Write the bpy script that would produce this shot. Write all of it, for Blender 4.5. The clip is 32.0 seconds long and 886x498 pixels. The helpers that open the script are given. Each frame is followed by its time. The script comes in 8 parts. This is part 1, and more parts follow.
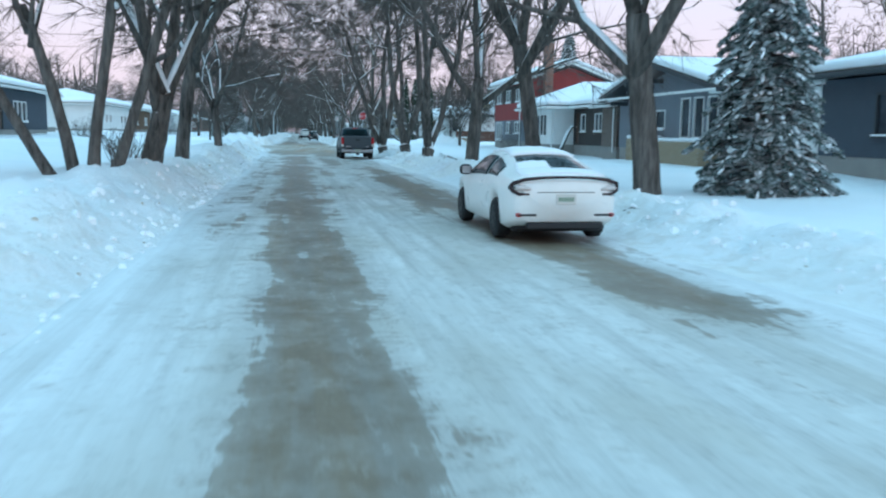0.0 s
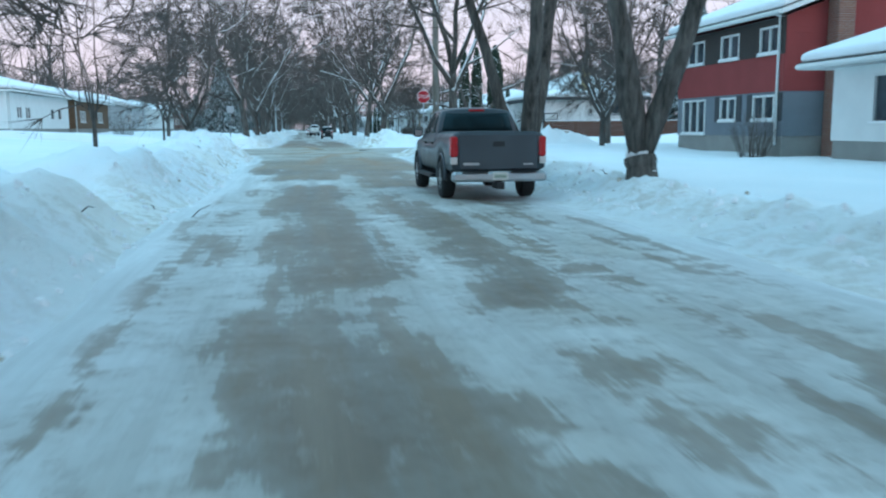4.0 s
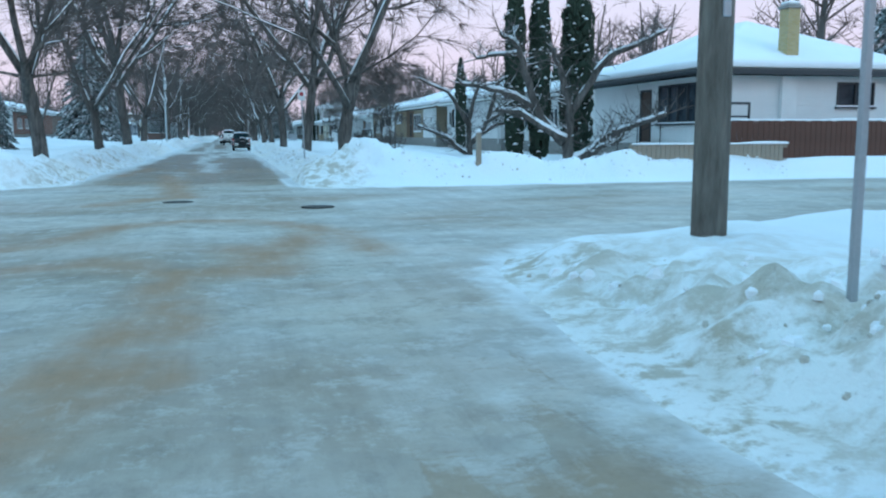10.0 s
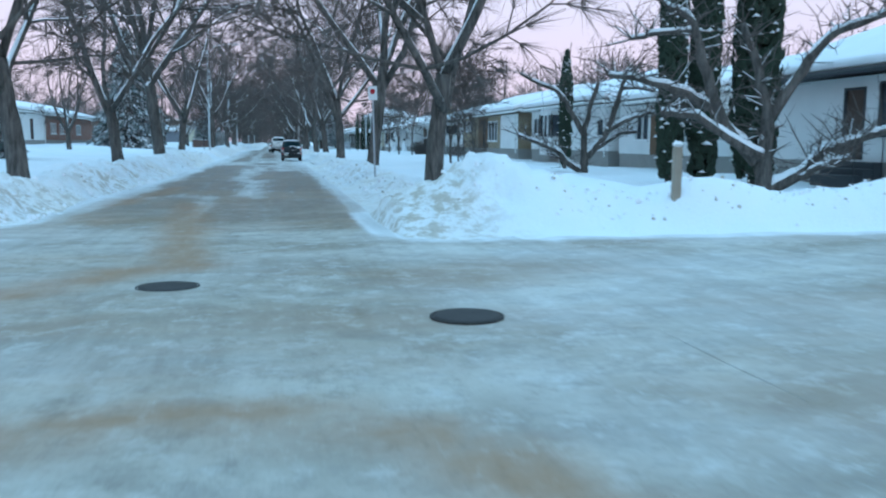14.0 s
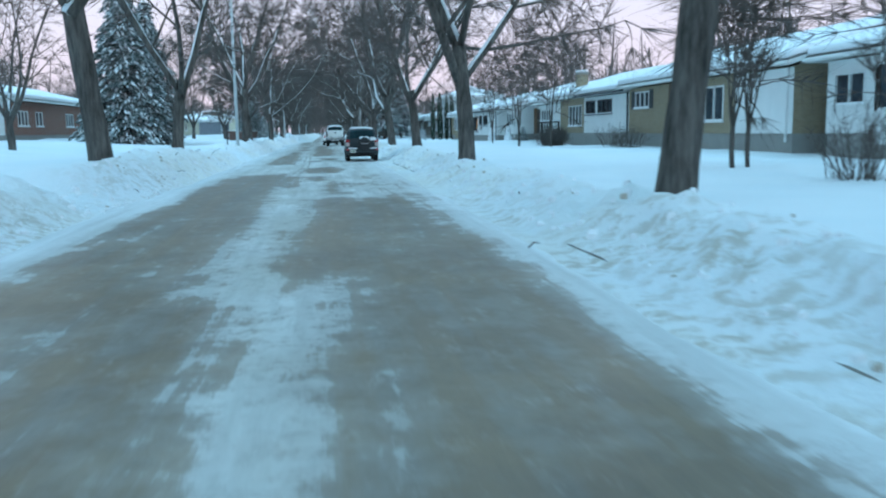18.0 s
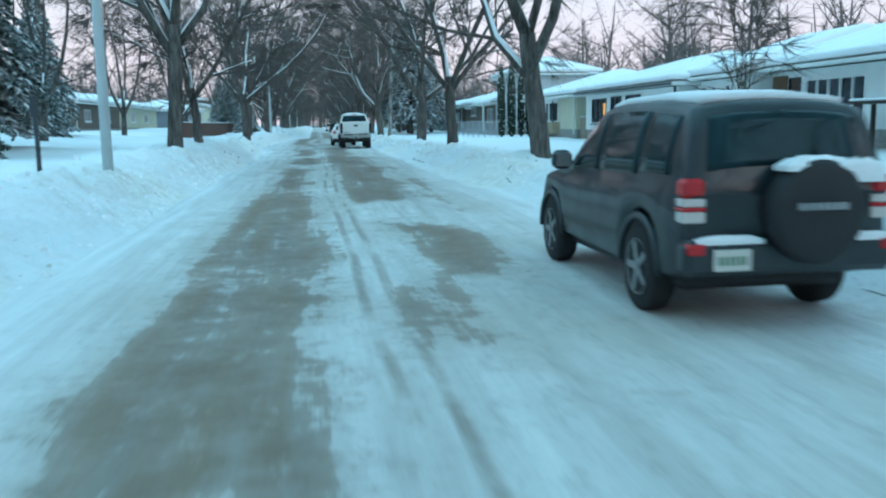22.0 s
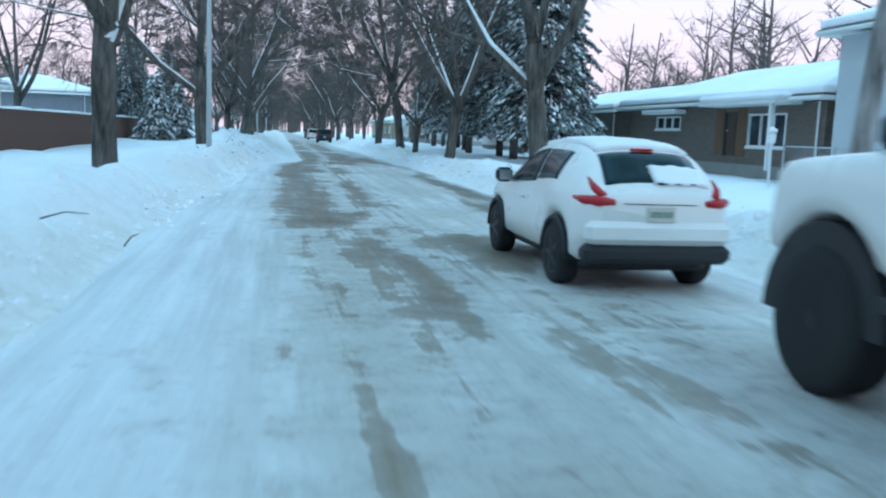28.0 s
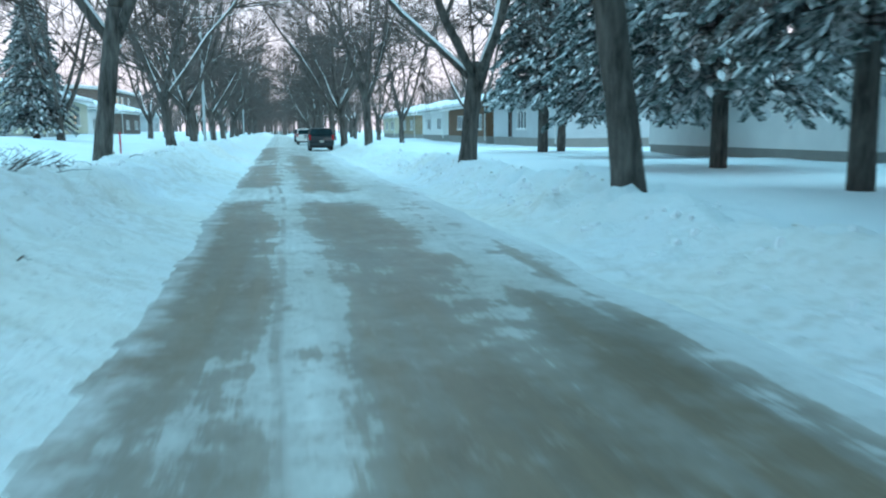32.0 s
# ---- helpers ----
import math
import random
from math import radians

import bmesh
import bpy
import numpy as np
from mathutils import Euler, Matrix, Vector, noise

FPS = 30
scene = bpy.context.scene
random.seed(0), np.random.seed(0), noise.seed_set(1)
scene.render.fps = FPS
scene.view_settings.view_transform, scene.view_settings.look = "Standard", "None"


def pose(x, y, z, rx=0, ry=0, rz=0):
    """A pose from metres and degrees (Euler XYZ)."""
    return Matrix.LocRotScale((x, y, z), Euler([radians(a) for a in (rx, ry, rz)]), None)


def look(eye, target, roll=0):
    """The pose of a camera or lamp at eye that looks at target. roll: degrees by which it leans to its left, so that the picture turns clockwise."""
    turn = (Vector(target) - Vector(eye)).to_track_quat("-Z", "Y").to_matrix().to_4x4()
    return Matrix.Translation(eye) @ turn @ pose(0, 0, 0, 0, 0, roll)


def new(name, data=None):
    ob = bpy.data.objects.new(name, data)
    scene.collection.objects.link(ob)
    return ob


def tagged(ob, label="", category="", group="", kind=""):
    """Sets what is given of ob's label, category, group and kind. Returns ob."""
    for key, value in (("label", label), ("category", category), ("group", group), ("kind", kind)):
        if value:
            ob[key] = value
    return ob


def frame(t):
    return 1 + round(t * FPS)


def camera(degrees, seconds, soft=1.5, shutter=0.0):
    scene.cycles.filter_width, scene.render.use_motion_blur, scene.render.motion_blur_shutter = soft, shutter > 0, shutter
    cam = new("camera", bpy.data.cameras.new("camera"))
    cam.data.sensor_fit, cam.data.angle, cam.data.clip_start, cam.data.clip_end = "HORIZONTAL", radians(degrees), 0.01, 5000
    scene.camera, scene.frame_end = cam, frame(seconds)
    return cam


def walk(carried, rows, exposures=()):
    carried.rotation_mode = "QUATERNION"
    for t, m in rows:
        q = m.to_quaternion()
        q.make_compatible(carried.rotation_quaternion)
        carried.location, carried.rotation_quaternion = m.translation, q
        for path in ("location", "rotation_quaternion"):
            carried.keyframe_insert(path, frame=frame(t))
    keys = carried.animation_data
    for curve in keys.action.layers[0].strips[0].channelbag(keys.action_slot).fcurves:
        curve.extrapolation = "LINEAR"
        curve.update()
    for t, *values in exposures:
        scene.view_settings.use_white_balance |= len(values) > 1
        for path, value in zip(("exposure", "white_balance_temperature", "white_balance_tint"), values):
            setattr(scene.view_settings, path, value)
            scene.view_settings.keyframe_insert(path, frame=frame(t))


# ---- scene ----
cam = camera(55.1, 32.0, soft=2.1, shutter=0.3)
PATH = [
    (0, (-0.527, -1.515, 1.677), (-0.176, 0.436, 1.407), 0.7),
    (0.5, (-0.392, 3.044, 1.658), (-0.049, 4.993, 1.370), -0.9),
    (1, (-0.320, 7.997, 1.659), (0.025, 9.947, 1.377), -0.1),
    (1.5, (-0.290, 12.238, 1.635), (0.051, 14.187, 1.344), -0.4),
    (2, (-0.287, 16.785, 1.617), (0.048, 18.735, 1.329), -0.3),
    (2.5, (-0.296, 21.123, 1.611), (0.035, 23.073, 1.317), -0.8),
    (3, (-0.341, 25.689, 1.513), (-0.013, 27.639, 1.218), -0.7),
    (3.5, (-0.426, 30.217, 1.502), (-0.099, 32.168, 1.212), -0.4),
    (4, (-0.484, 34.831, 1.538), (-0.154, 36.784, 1.255), -0.4),
    (4.5, (-0.488, 39.457, 1.567), (-0.148, 41.410, 1.299), -0.6),
    (6.5, (0.301, 58.376, 1.541), (0.765, 60.305, 1.288), 1.7),
    (7, (0.658, 62.176, 1.528), (1.173, 64.091, 1.271), 1.4),
    (7.5, (1.054, 65.535, 1.537), (1.611, 67.438, 1.275), 0.8),
    (8, (1.470, 68.719, 1.522), (2.055, 70.613, 1.257), 0.1),
    (8.5, (1.841, 71.582, 1.555), (2.428, 73.475, 1.285), -0.3),
    (9, (2.043, 73.910, 1.570), (2.604, 75.811, 1.300), -0.4),
    (9.5, (2.163, 75.655, 1.570), (2.684, 77.567, 1.301), -0.4),
    (10, (2.191, 76.665, 1.581), (2.682, 78.585, 1.312), -0.2),
    (10.5, (2.205, 77.051, 1.592), (2.674, 78.977, 1.327), -0.3),
    (11, (2.222, 77.459, 1.592), (2.679, 79.388, 1.331), -0.3),
    (11.5, (2.236, 78.011, 1.627), (2.684, 79.942, 1.366), -0.2),
    (12, (2.265, 78.972, 1.627), (2.706, 80.905, 1.365), -0.0),
    (12.5, (2.320, 80.496, 1.627), (2.754, 82.430, 1.360), 0.0),
    (13, (2.400, 82.281, 1.631), (2.824, 84.216, 1.355), 0.1),
    (13.5, (2.383, 84.668, 1.634), (2.791, 86.607, 1.362), 0.1),
    (14, (2.323, 87.470, 1.672), (2.710, 89.416, 1.423), 0.3),
    (14.5, (2.404, 90.521, 1.638), (2.763, 92.475, 1.411), 0.4),
    (16.5, (2.487, 104.610, 1.589), (2.811, 106.568, 1.340), -1.2),
    (17, (2.295, 108.047, 1.584), (2.604, 110.004, 1.313), -1.5),
    (17.5, (2.161, 112.142, 1.572), (2.445, 114.103, 1.302), -1.3),
    (18, (1.948, 116.393, 1.577), (2.213, 118.356, 1.300), -0.9),
    (18.5, (1.770, 120.870, 1.608), (2.016, 122.835, 1.328), -0.5),
    (19, (1.523, 125.631, 1.635), (1.762, 127.597, 1.359), 0.1),
    (19.5, (1.208, 130.569, 1.641), (1.453, 132.535, 1.368), 0.5),
    (20, (1.031, 135.585, 1.658), (1.278, 137.550, 1.377), 0.6),
    (20.5, (0.831, 140.593, 1.645), (1.084, 142.557, 1.363), 1.2),
    (21, (0.617, 145.587, 1.648), (0.882, 147.549, 1.368), 1.3),
    (21.5, (0.516, 150.725, 1.619), (0.791, 152.685, 1.334), 0.8),
    (22, (0.359, 155.993, 1.585), (0.649, 157.950, 1.291), -0.8),
    (22.5, (0.303, 160.678, 1.614), (0.604, 162.634, 1.326), -1.1),
    (23, (0.288, 165.508, 1.654), (0.601, 167.460, 1.349), 0.4),
    (23.5, (0.272, 170.884, 1.648), (0.596, 172.834, 1.339), 0.7),
    (24, (0.216, 175.586, 1.634), (0.540, 177.537, 1.335), 0.7),
    (24.5, (0.089, 180.403, 1.537), (0.408, 182.357, 1.255), 1.0),
    (25, (0.106, 185.226, 1.518), (0.417, 187.182, 1.239), 1.3),
    (25.5, (-0.176, 189.850, 1.518), (0.138, 191.805, 1.233), 1.6),
    (27.5, (-1.400, 206.651, 1.563), (-1.033, 208.600, 1.311), 2.0),
    (28, (-1.357, 211.754, 1.587), (-0.976, 213.700, 1.321), 2.2),
    (28.5, (-1.206, 217.117, 1.591), (-0.817, 219.062, 1.333), 1.5),
    (29, (-0.873, 222.756, 1.602), (-0.478, 224.698, 1.338), 1.2),
    (29.5, (-0.551, 228.250, 1.631), (-0.145, 230.191, 1.370), 1.3),
    (30, (-0.295, 233.580, 1.593), (0.113, 235.520, 1.332), 0.6),
    (30.5, (-0.010, 239.109, 1.631), (0.398, 241.045, 1.342), 0.5),
    (31, (0.285, 244.511, 1.609), (0.689, 246.450, 1.325), 0.8),
    (31.5, (0.659, 250.016, 1.589), (1.052, 251.956, 1.306), 0.7),
    (32, (1.015, 255.698, 1.602), (1.388, 257.643, 1.323), -0.4),
]
EXPOSURES = [(0, 0.22, 6750, 17), (4, 0.25, 6700, 15), (7, 0.13, 6450, 17), (9, 0.1, 6450, 18), (13, 0.15, 6450, 22), (14, 0.15, 6450, 22), (17, 0.22, 6500, 19), (20, 0.27, 6600, 8), (25, 0.27, 6600, 7), (27.5, 0.38, 6650, 20), (30, 0.4, 6600, 17), (31, 0.52, 6650, 9), (32, 0.64, 6650, 7)]
walk(cam, [(t, look(eye, target, roll)) for t, eye, target, roll in PATH], EXPOSURES)

PLAN = 1.13  # metres for one unit of the plan below

# ---- world and sun: dusk under a thin pink veil ----
world = bpy.data.worlds.new("dusk_sky")
scene.world = world
world.use_nodes = True
wn, wl = world.node_tree.nodes, world.node_tree.links
wn.clear()
w_out = wn.new("ShaderNodeOutputWorld")
w_bg = wn.new("ShaderNodeBackground")
w_sky = wn.new("ShaderNodeTexSky")
w_sky.sky_type = "NISHITA"
w_sky.sun_disc = False
w_sky.sun_elevation = radians(4.0)
w_sky.sun_rotation = radians(150.0)
w_geo = wn.new("ShaderNodeTexCoord")
w_sep = wn.new("ShaderNodeSeparateXYZ")
w_ramp = wn.new("ShaderNodeValToRGB")
w_ramp.color_ramp.elements[0].position = 0.0
w_ramp.color_ramp.elements[0].color = (0.80, 0.74, 0.87, 1)
w_ramp.color_ramp.elements[1].position = 0.75
w_ramp.color_ramp.elements[1].color = (0.30, 0.70, 0.96, 1)
for pos, col in ((0.08, (0.78, 0.745, 0.89, 1)), (0.20, (0.62, 0.73, 0.90, 1)), (0.38, (0.36, 0.70, 0.95, 1))):
    e = w_ramp.color_ramp.elements.new(pos)
    e.color = col
w_mix = wn.new("ShaderNodeMix")
w_mix.data_type = "RGBA"
w_mix.inputs[0].default_value = 0.985
wl.new(w_geo.outputs["Generated"], w_sep.inputs[0])
wl.new(w_sep.outputs["Z"], w_ramp.inputs[0])
wl.new(w_sky.outputs[0], w_mix.inputs[6])
wl.new(w_ramp.outputs[0], w_mix.inputs[7])
wl.new(w_mix.outputs[2], w_bg.inputs[0])
w_lift = wn.new("ShaderNodeMapRange")
w_lift.inputs["From Min"].default_value, w_lift.inputs["From Max"].default_value = 0.0, 0.7
w_lift.inputs["To Min"].default_value, w_lift.inputs["To Max"].default_value = 0.86, 1.5
wl.new(w_sep.outputs["Z"], w_lift.inputs["Value"])
wl.new(w_lift.outputs["Result"], w_bg.inputs[1])
wl.new(w_bg.outputs[0], w_out.inputs[0])

sun_data = bpy.data.lights.new("sun", "SUN")
sun_data.energy, sun_data.angle, sun_data.color = 0.25, radians(30), (1.0, 0.86, 0.85)
sun = new("sun", sun_data)
sun.matrix_world = look((40, -60, 25), (0, 0, 0))


# ---- materials ----
def nodes_of(name):
    m = bpy.data.materials.new(name)
    m.use_nodes = True
    nt = m.node_tree
    return m, nt.nodes, nt.links, nt.nodes["Principled BSDF"]


def tex_noise(n, l, coord, scale, detail=4.0, rough=0.55, stretch=None):
    t = n.new("ShaderNodeTexNoise")
    t.inputs["Scale"].default_value, t.inputs["Detail"].default_value, t.inputs["Roughness"].default_value = scale, detail, rough
    if stretch:
        mp = n.new("ShaderNodeMapping")
        mp.inputs["Scale"].default_value = stretch
        l.new(coord, mp.inputs[0])
        coord = mp.outputs[0]
    l.new(coord, t.inputs["Vector"])
    return t.outputs["Fac"]


def mix_col(n, l, fac, a, b):
    m = n.new("ShaderNodeMix")
    m.data_type = "RGBA"
    for sock, v in ((m.inputs[0], fac), (m.inputs[6], a), (m.inputs[7], b)):
        if isinstance(v, (int, float)):
            sock.default_value = v
        elif isinstance(v, tuple):
            sock.default_value = (*v, 1) if len(v) == 3 else v
        else:
            l.new(v, sock)
    return m.outputs[2]


def ramp(n, l, fac, *stops):
    r = n.new("ShaderNodeValToRGB")
    els = r.color_ramp.elements
    while len(els) < len(stops):
        els.new(0.5)
    for e, (p, v) in zip(els, stops):
        e.position = p
        e.color = (v, v, v, 1) if isinstance(v, (int, float)) else (*v, 1)
    l.new(fac, r.inputs[0])
    return r.outputs[0]


def maths(n, l, op, a, b=0.0):
    m = n.new("ShaderNodeMath")
    m.operation = op
    for sock, v in zip(m.inputs, (a, b)):
        if isinstance(v, (int, float)):
            sock.default_value = v
        else:
            l.new(v, sock)
    return m.outputs[0]


def bump(n, l, bsdf, height, strength, dist=0.02):
    b = n.new("ShaderNodeBump")
    b.inputs["Strength"].default_value, b.inputs["Distance"].default_value = strength, dist
    l.new(height, b.inputs["Height"])
    l.new(b.outputs[0], bsdf.inputs["Normal"])


def simple(name, col, rough=0.7, metal=0.0, vary=0.12, scale=6.0, bumps=0.15, spec=0.4, dist=0.01, lap=0.0):
    """A plain surface with mottling at two scales."""
    m, n, l, b = nodes_of(name)
    co = n.new("ShaderNodeTexCoord").outputs["Object"]
    big, fine = tex_noise(n, l, co, scale * 0.25, 3), tex_noise(n, l, co, scale * 6, 4)
    both = maths(n, l, "ADD", maths(n, l, "MULTIPLY", big, 0.6), maths(n, l, "MULTIPLY", fine, 0.4))
    lo, hi = tuple(c * (1 - vary) for c in col), tuple(min(1, c * (1 + vary)) for c in col)
    l.new(mix_col(n, l, ramp(n, l, both, (0.3, 0.0), (0.7, 1.0)), lo, hi), b.inputs["Base Color"])
    b.inputs["Roughness"].default_value, b.inputs["Metallic"].default_value = rough, metal
    b.inputs["Specular IOR Level"].default_value = spec
    if lap:
        sp = n.new("ShaderNodeSeparateXYZ")
        l.new(co, sp.inputs[0])
        saw = maths(n, l, "FRACT", maths(n, l, "MULTIPLY", sp.outputs["Z"], 1 / lap))
        bump(n, l, b, maths(n, l, "ADD", maths(n, l, "MULTIPLY", fine, 0.05), maths(n, l, "MULTIPLY", saw, -1.0)), 0.8, 0.02)
    elif bumps:
        bump(n, l, b, fine, bumps, dist)
    return m


def snow_material(name, dirt=0.0, col=(0.80, 0.83, 0.86)):
    m, n, l, b = nodes_of(name)
    co = n.new("ShaderNodeTexCoord").outputs["Object"]
    big, mid, fine = tex_noise(n, l, co, 0.35, 4), tex_noise(n, l, co, 2.2, 5, 0.6), tex_noise(n, l, co, 22, 4)
    base = mix_col(n, l, ramp(n, l, big, (0.35, 0.0), (0.7, 1.0)), tuple(c * 0.93 for c in col), col)
    if dirt:
        spots = maths(n, l, "MULTIPLY", ramp(n, l, mid, (0.52, 0.0), (0.72, 1.0)), ramp(n, l, big, (0.42, 0.0), (0.6, 1.0)))
        base = mix_col(n, l, maths(n, l, "MULTIPLY", spots, dirt), base, (0.48, 0.42, 0.34))
    l.new(base, b.inputs["Base Color"])
    b.inputs["Roughness"].default_value, b.inputs["Specular IOR Level"].default_value = 0.75, 0.2
    bump(n, l, b, maths(n, l, "ADD", mid, maths(n, l, "MULTIPLY", fine, 0.25)), 0.35, 0.06)
    return m


def plan_position(n, l):
    v = n.new("ShaderNodeVectorMath")
    v.operation = "SCALE"
    l.new(n.new("ShaderNodeNewGeometry").outputs["Position"], v.inputs[0])
    v.inputs["Scale"].default_value = 1 / PLAN
    return v.outputs[0]


def ground_material():
    """Snow over everything; ploughed banks beside the road are soiled with sand and lumps."""
    m, n, l, b = nodes_of("snow_ground")
    geo = plan_position(n, l)
    sep = n.new("ShaderNodeSeparateXYZ")
    l.new(geo, sep.inputs[0])
    big, mid, fine = tex_noise(n, l, geo, 0.3, 4), tex_noise(n, l, geo, 3.4, 7, 0.72), tex_noise(n, l, geo, 14, 5, 0.6)
    base = mix_col(n, l, ramp(n, l, big, (0.35, 0.0), (0.7, 1.0)), (0.83, 0.87, 0.89), (0.90, 0.915, 0.925))
    near = maths(n, l, "ABSOLUTE", maths(n, l, "SUBTRACT", sep.outputs["X"], 1.1))
    bank = ramp(n, l, maths(n, l, "MULTIPLY", near, 0.1), (0.31, 1.0), (0.42, 0.9), (0.53, 0.0))
    patchy = maths(n, l, "MULTIPLY", ramp(n, l, mid, (0.47, 0.0), (0.58, 1.0)), ramp(n, l, big, (0.38, 0.2), (0.58, 1.0)))
    dirt = maths(n, l, "MULTIPLY", maths(n, l, "MULTIPLY", patchy, bank), ramp(n, l, maths(n, l, "MULTIPLY", sep.outputs["Y"], 1 / 300.0), (0.12, 0.25), (0.18, 0.85), (0.36, 0.75), (0.44, 0.36), (0.70, 0.25)))
    cream = maths(n, l, "MULTIPLY", ramp(n, l, tex_noise(n, l, geo, 0.16, 4), (0.40, 0.0), (0.62, 0.5)), bank)
    base = mix_col(n, l, cream, base, (0.90, 0.84, 0.74))
    along = ramp(n, l, maths(n, l, "MULTIPLY", sep.outputs["Y"], 1 / 300.0), (0.17, 0.0), (0.20, 1.0), (0.248, 1.0), (0.262, 0.0))
    across = ramp(n, l, maths(n, l, "MULTIPLY", sep.outputs["X"], 0.1), (0.42, 0.0), (0.48, 1.0), (0.72, 0.8), (0.90, 0.0))
    sandy = maths(n, l, "MULTIPLY", maths(n, l, "MULTIPLY", along, across), ramp(n, l, tex_noise(n, l, geo, 1.7, 6, 0.7), (0.40, 0.0), (0.60, 0.75)))
    base = mix_col(n, l, sandy, base, (0.56, 0.47, 0.36))
    base = mix_col(n, l, dirt, base, (0.47, 0.385, 0.275))
    grit = maths(n, l, "MULTIPLY", ramp(n, l, fine, (0.64, 0.0), (0.72, 1.0)), maths(n, l, "MULTIPLY", bank, 0.5))
    base = mix_col(n, l, grit, base, (0.27, 0.23, 0.18))
    l.new(base, b.inputs["Base Color"])
    b.inputs["Roughness"].default_value, b.inputs["Specular IOR Level"].default_value = 0.8, 0.2
    lumps = maths(n, l, "ADD", maths(n, l, "MULTIPLY", mid, bank), maths(n, l, "MULTIPLY", fine, 0.35))
    bump(n, l, b, lumps, 0.8, 0.14)
    return m


def road_material():
    """Worn packed snow with bare, sanded asphalt showing along the wheel tracks."""
    m, n, l, b = nodes_of("packed_snow_road")
    geo = plan_position(n, l)
    sep = n.new("ShaderNodeSeparateXYZ")
    l.new(geo, sep.inputs[0])
    x, y = sep.outputs["X"], sep.outputs["Y"]
    at = n.new("ShaderNodeAttribute")
    at.attribute_name = "worn"
    worn = at.outputs["Fac"]
    patches = tex_noise(n, l, geo, 0.9, 6, 0.65, (1.0, 0.5, 1))
    streaks = tex_noise(n, l, geo, 3.2, 5, 0.6, (1.0, 0.05, 1))
    ragged = tex_noise(n, l, geo, 2.2, 7, 0.72, (0.9, 1.0, 1))
    cracks = tex_noise(n, l, geo, 1.1, 6, 0.75, (0.55, 1.7, 1))
    yn = maths(n, l, "MULTIPLY", y, 1 / 300.0)
    s = maths(n, l, "ADD", worn, maths(n, l, "MULTIPLY", maths(n, l, "SUBTRACT", patches, 0.5), 1.3))
    s = maths(n, l, "ADD", s, maths(n, l, "MULTIPLY", maths(n, l, "SUBTRACT", streaks, 0.5), 1.5))
    s = maths(n, l, "ADD", s, maths(n, l, "MULTIPLY", maths(n, l, "SUBTRACT", ragged, 0.5), 1.0))
    bare = ramp(n, l, s, (0.14, 0.0), (0.38, 0.16), (0.46, 0.70), (0.85, 1.0))
    thin = maths(n, l, "MULTIPLY", ramp(n, l, cracks, (0.482, 0.0), (0.494, 0.75), (0.502, 0.75), (0.514, 0.0)), ramp(n, l, s, (0.05, 0.0), (0.35, 0.9)))
    bare = maths(n, l, "MAXIMUM", bare, thin)
    sway = maths(n, l, "MULTIPLY", maths(n, l, "SUBTRACT", tex_noise(n, l, geo, 0.06, 3, 0.5, (0.0, 1, 0)), 0.5), 0.8)
    off = maths(n, l, "ABSOLUTE", maths(n, l, "SUBTRACT", maths(n, l, "ADD", x, sway), 0.75))
    ruts = maths(n, l, "MULTIPLY", ramp(n, l, off, (0.05, 0.0), (0.09, 0.55), (0.13, 0.55), (0.18, 0.0)), ramp(n, l, patches, (0.40, 0.0), (0.52, 1.0)))
    bare = maths(n, l, "MAXIMUM", bare, maths(n, l, "MULTIPLY", ruts, ramp(n, l, yn, (0.40, 0.0), (0.44, 1.0))))
    mott = tex_noise(n, l, geo, 9, 5, 0.65)
    asphalt = mix_col(n, l, ramp(n, l, streaks, (0.3, 0.0), (0.7, 1.0)), (0.125, 0.088, 0.059), (0.235, 0.172, 0.118))
    arcs = n.new("ShaderNodeAttribute")
    arcs.attribute_name = "sand"
    sandy = maths(n, l, "MULTIPLY", ramp(n, l, yn, (0.15, 0.0), (0.20, 0.6), (0.29, 1.0), (0.36, 0.35), (0.42, 0.0)), ramp(n, l, tex_noise(n, l, geo, 0.28, 5, 0.62, (0.6, 1.2, 1)), (0.47, 0.0), (0.58, 1.0)))
    asphalt = mix_col(n, l, maths(n, l, "MULTIPLY", sandy, 0.8), asphalt, (0.33, 0.225, 0.12))
    snow = mix_col(n, l, ramp(n, l, streaks, (0.34, 0.0), (0.66, 1.0)), (0.45, 0.435, 0.41), (0.70, 0.695, 0.67))
    side = maths(n, l, "ABSOLUTE", maths(n, l, "SUBTRACT", maths(n, l, "ADD", x, maths(n, l, "MULTIPLY", maths(n, l, "SUBTRACT", patches, 0.5), 1.6)), 1.0))
    shoulder = ramp(n, l, maths(n, l, "MULTIPLY", side, 0.2), (0.38, 0.0), (0.60, 1.0))
    snow = mix_col(n, l, maths(n, l, "MULTIPLY", ramp(n, l, tex_noise(n, l, geo, 0.7, 5, 0.6, (1, 0.4, 1)), (0.44, 0.0), (0.60, 1.0)), 0.6), snow, (0.47, 0.44, 0.385))
    snow = mix_col(n, l, maths(n, l, "MULTIPLY", shoulder, 0.8), snow, mix_col(n, l, ramp(n, l, streaks, (0.36, 0.0), (0.62, 1.0)), (0.60, 0.605, 0.60), (0.78, 0.80, 0.81)))
    col = mix_col(n, l, bare, snow, asphalt)
    col = mix_col(n, l, maths(n, l, "MULTIPLY", ramp(n, l, mott, (0.55, 0.0), (0.75, 1.0)), 0.25), col, (0.15, 0.13, 0.11))
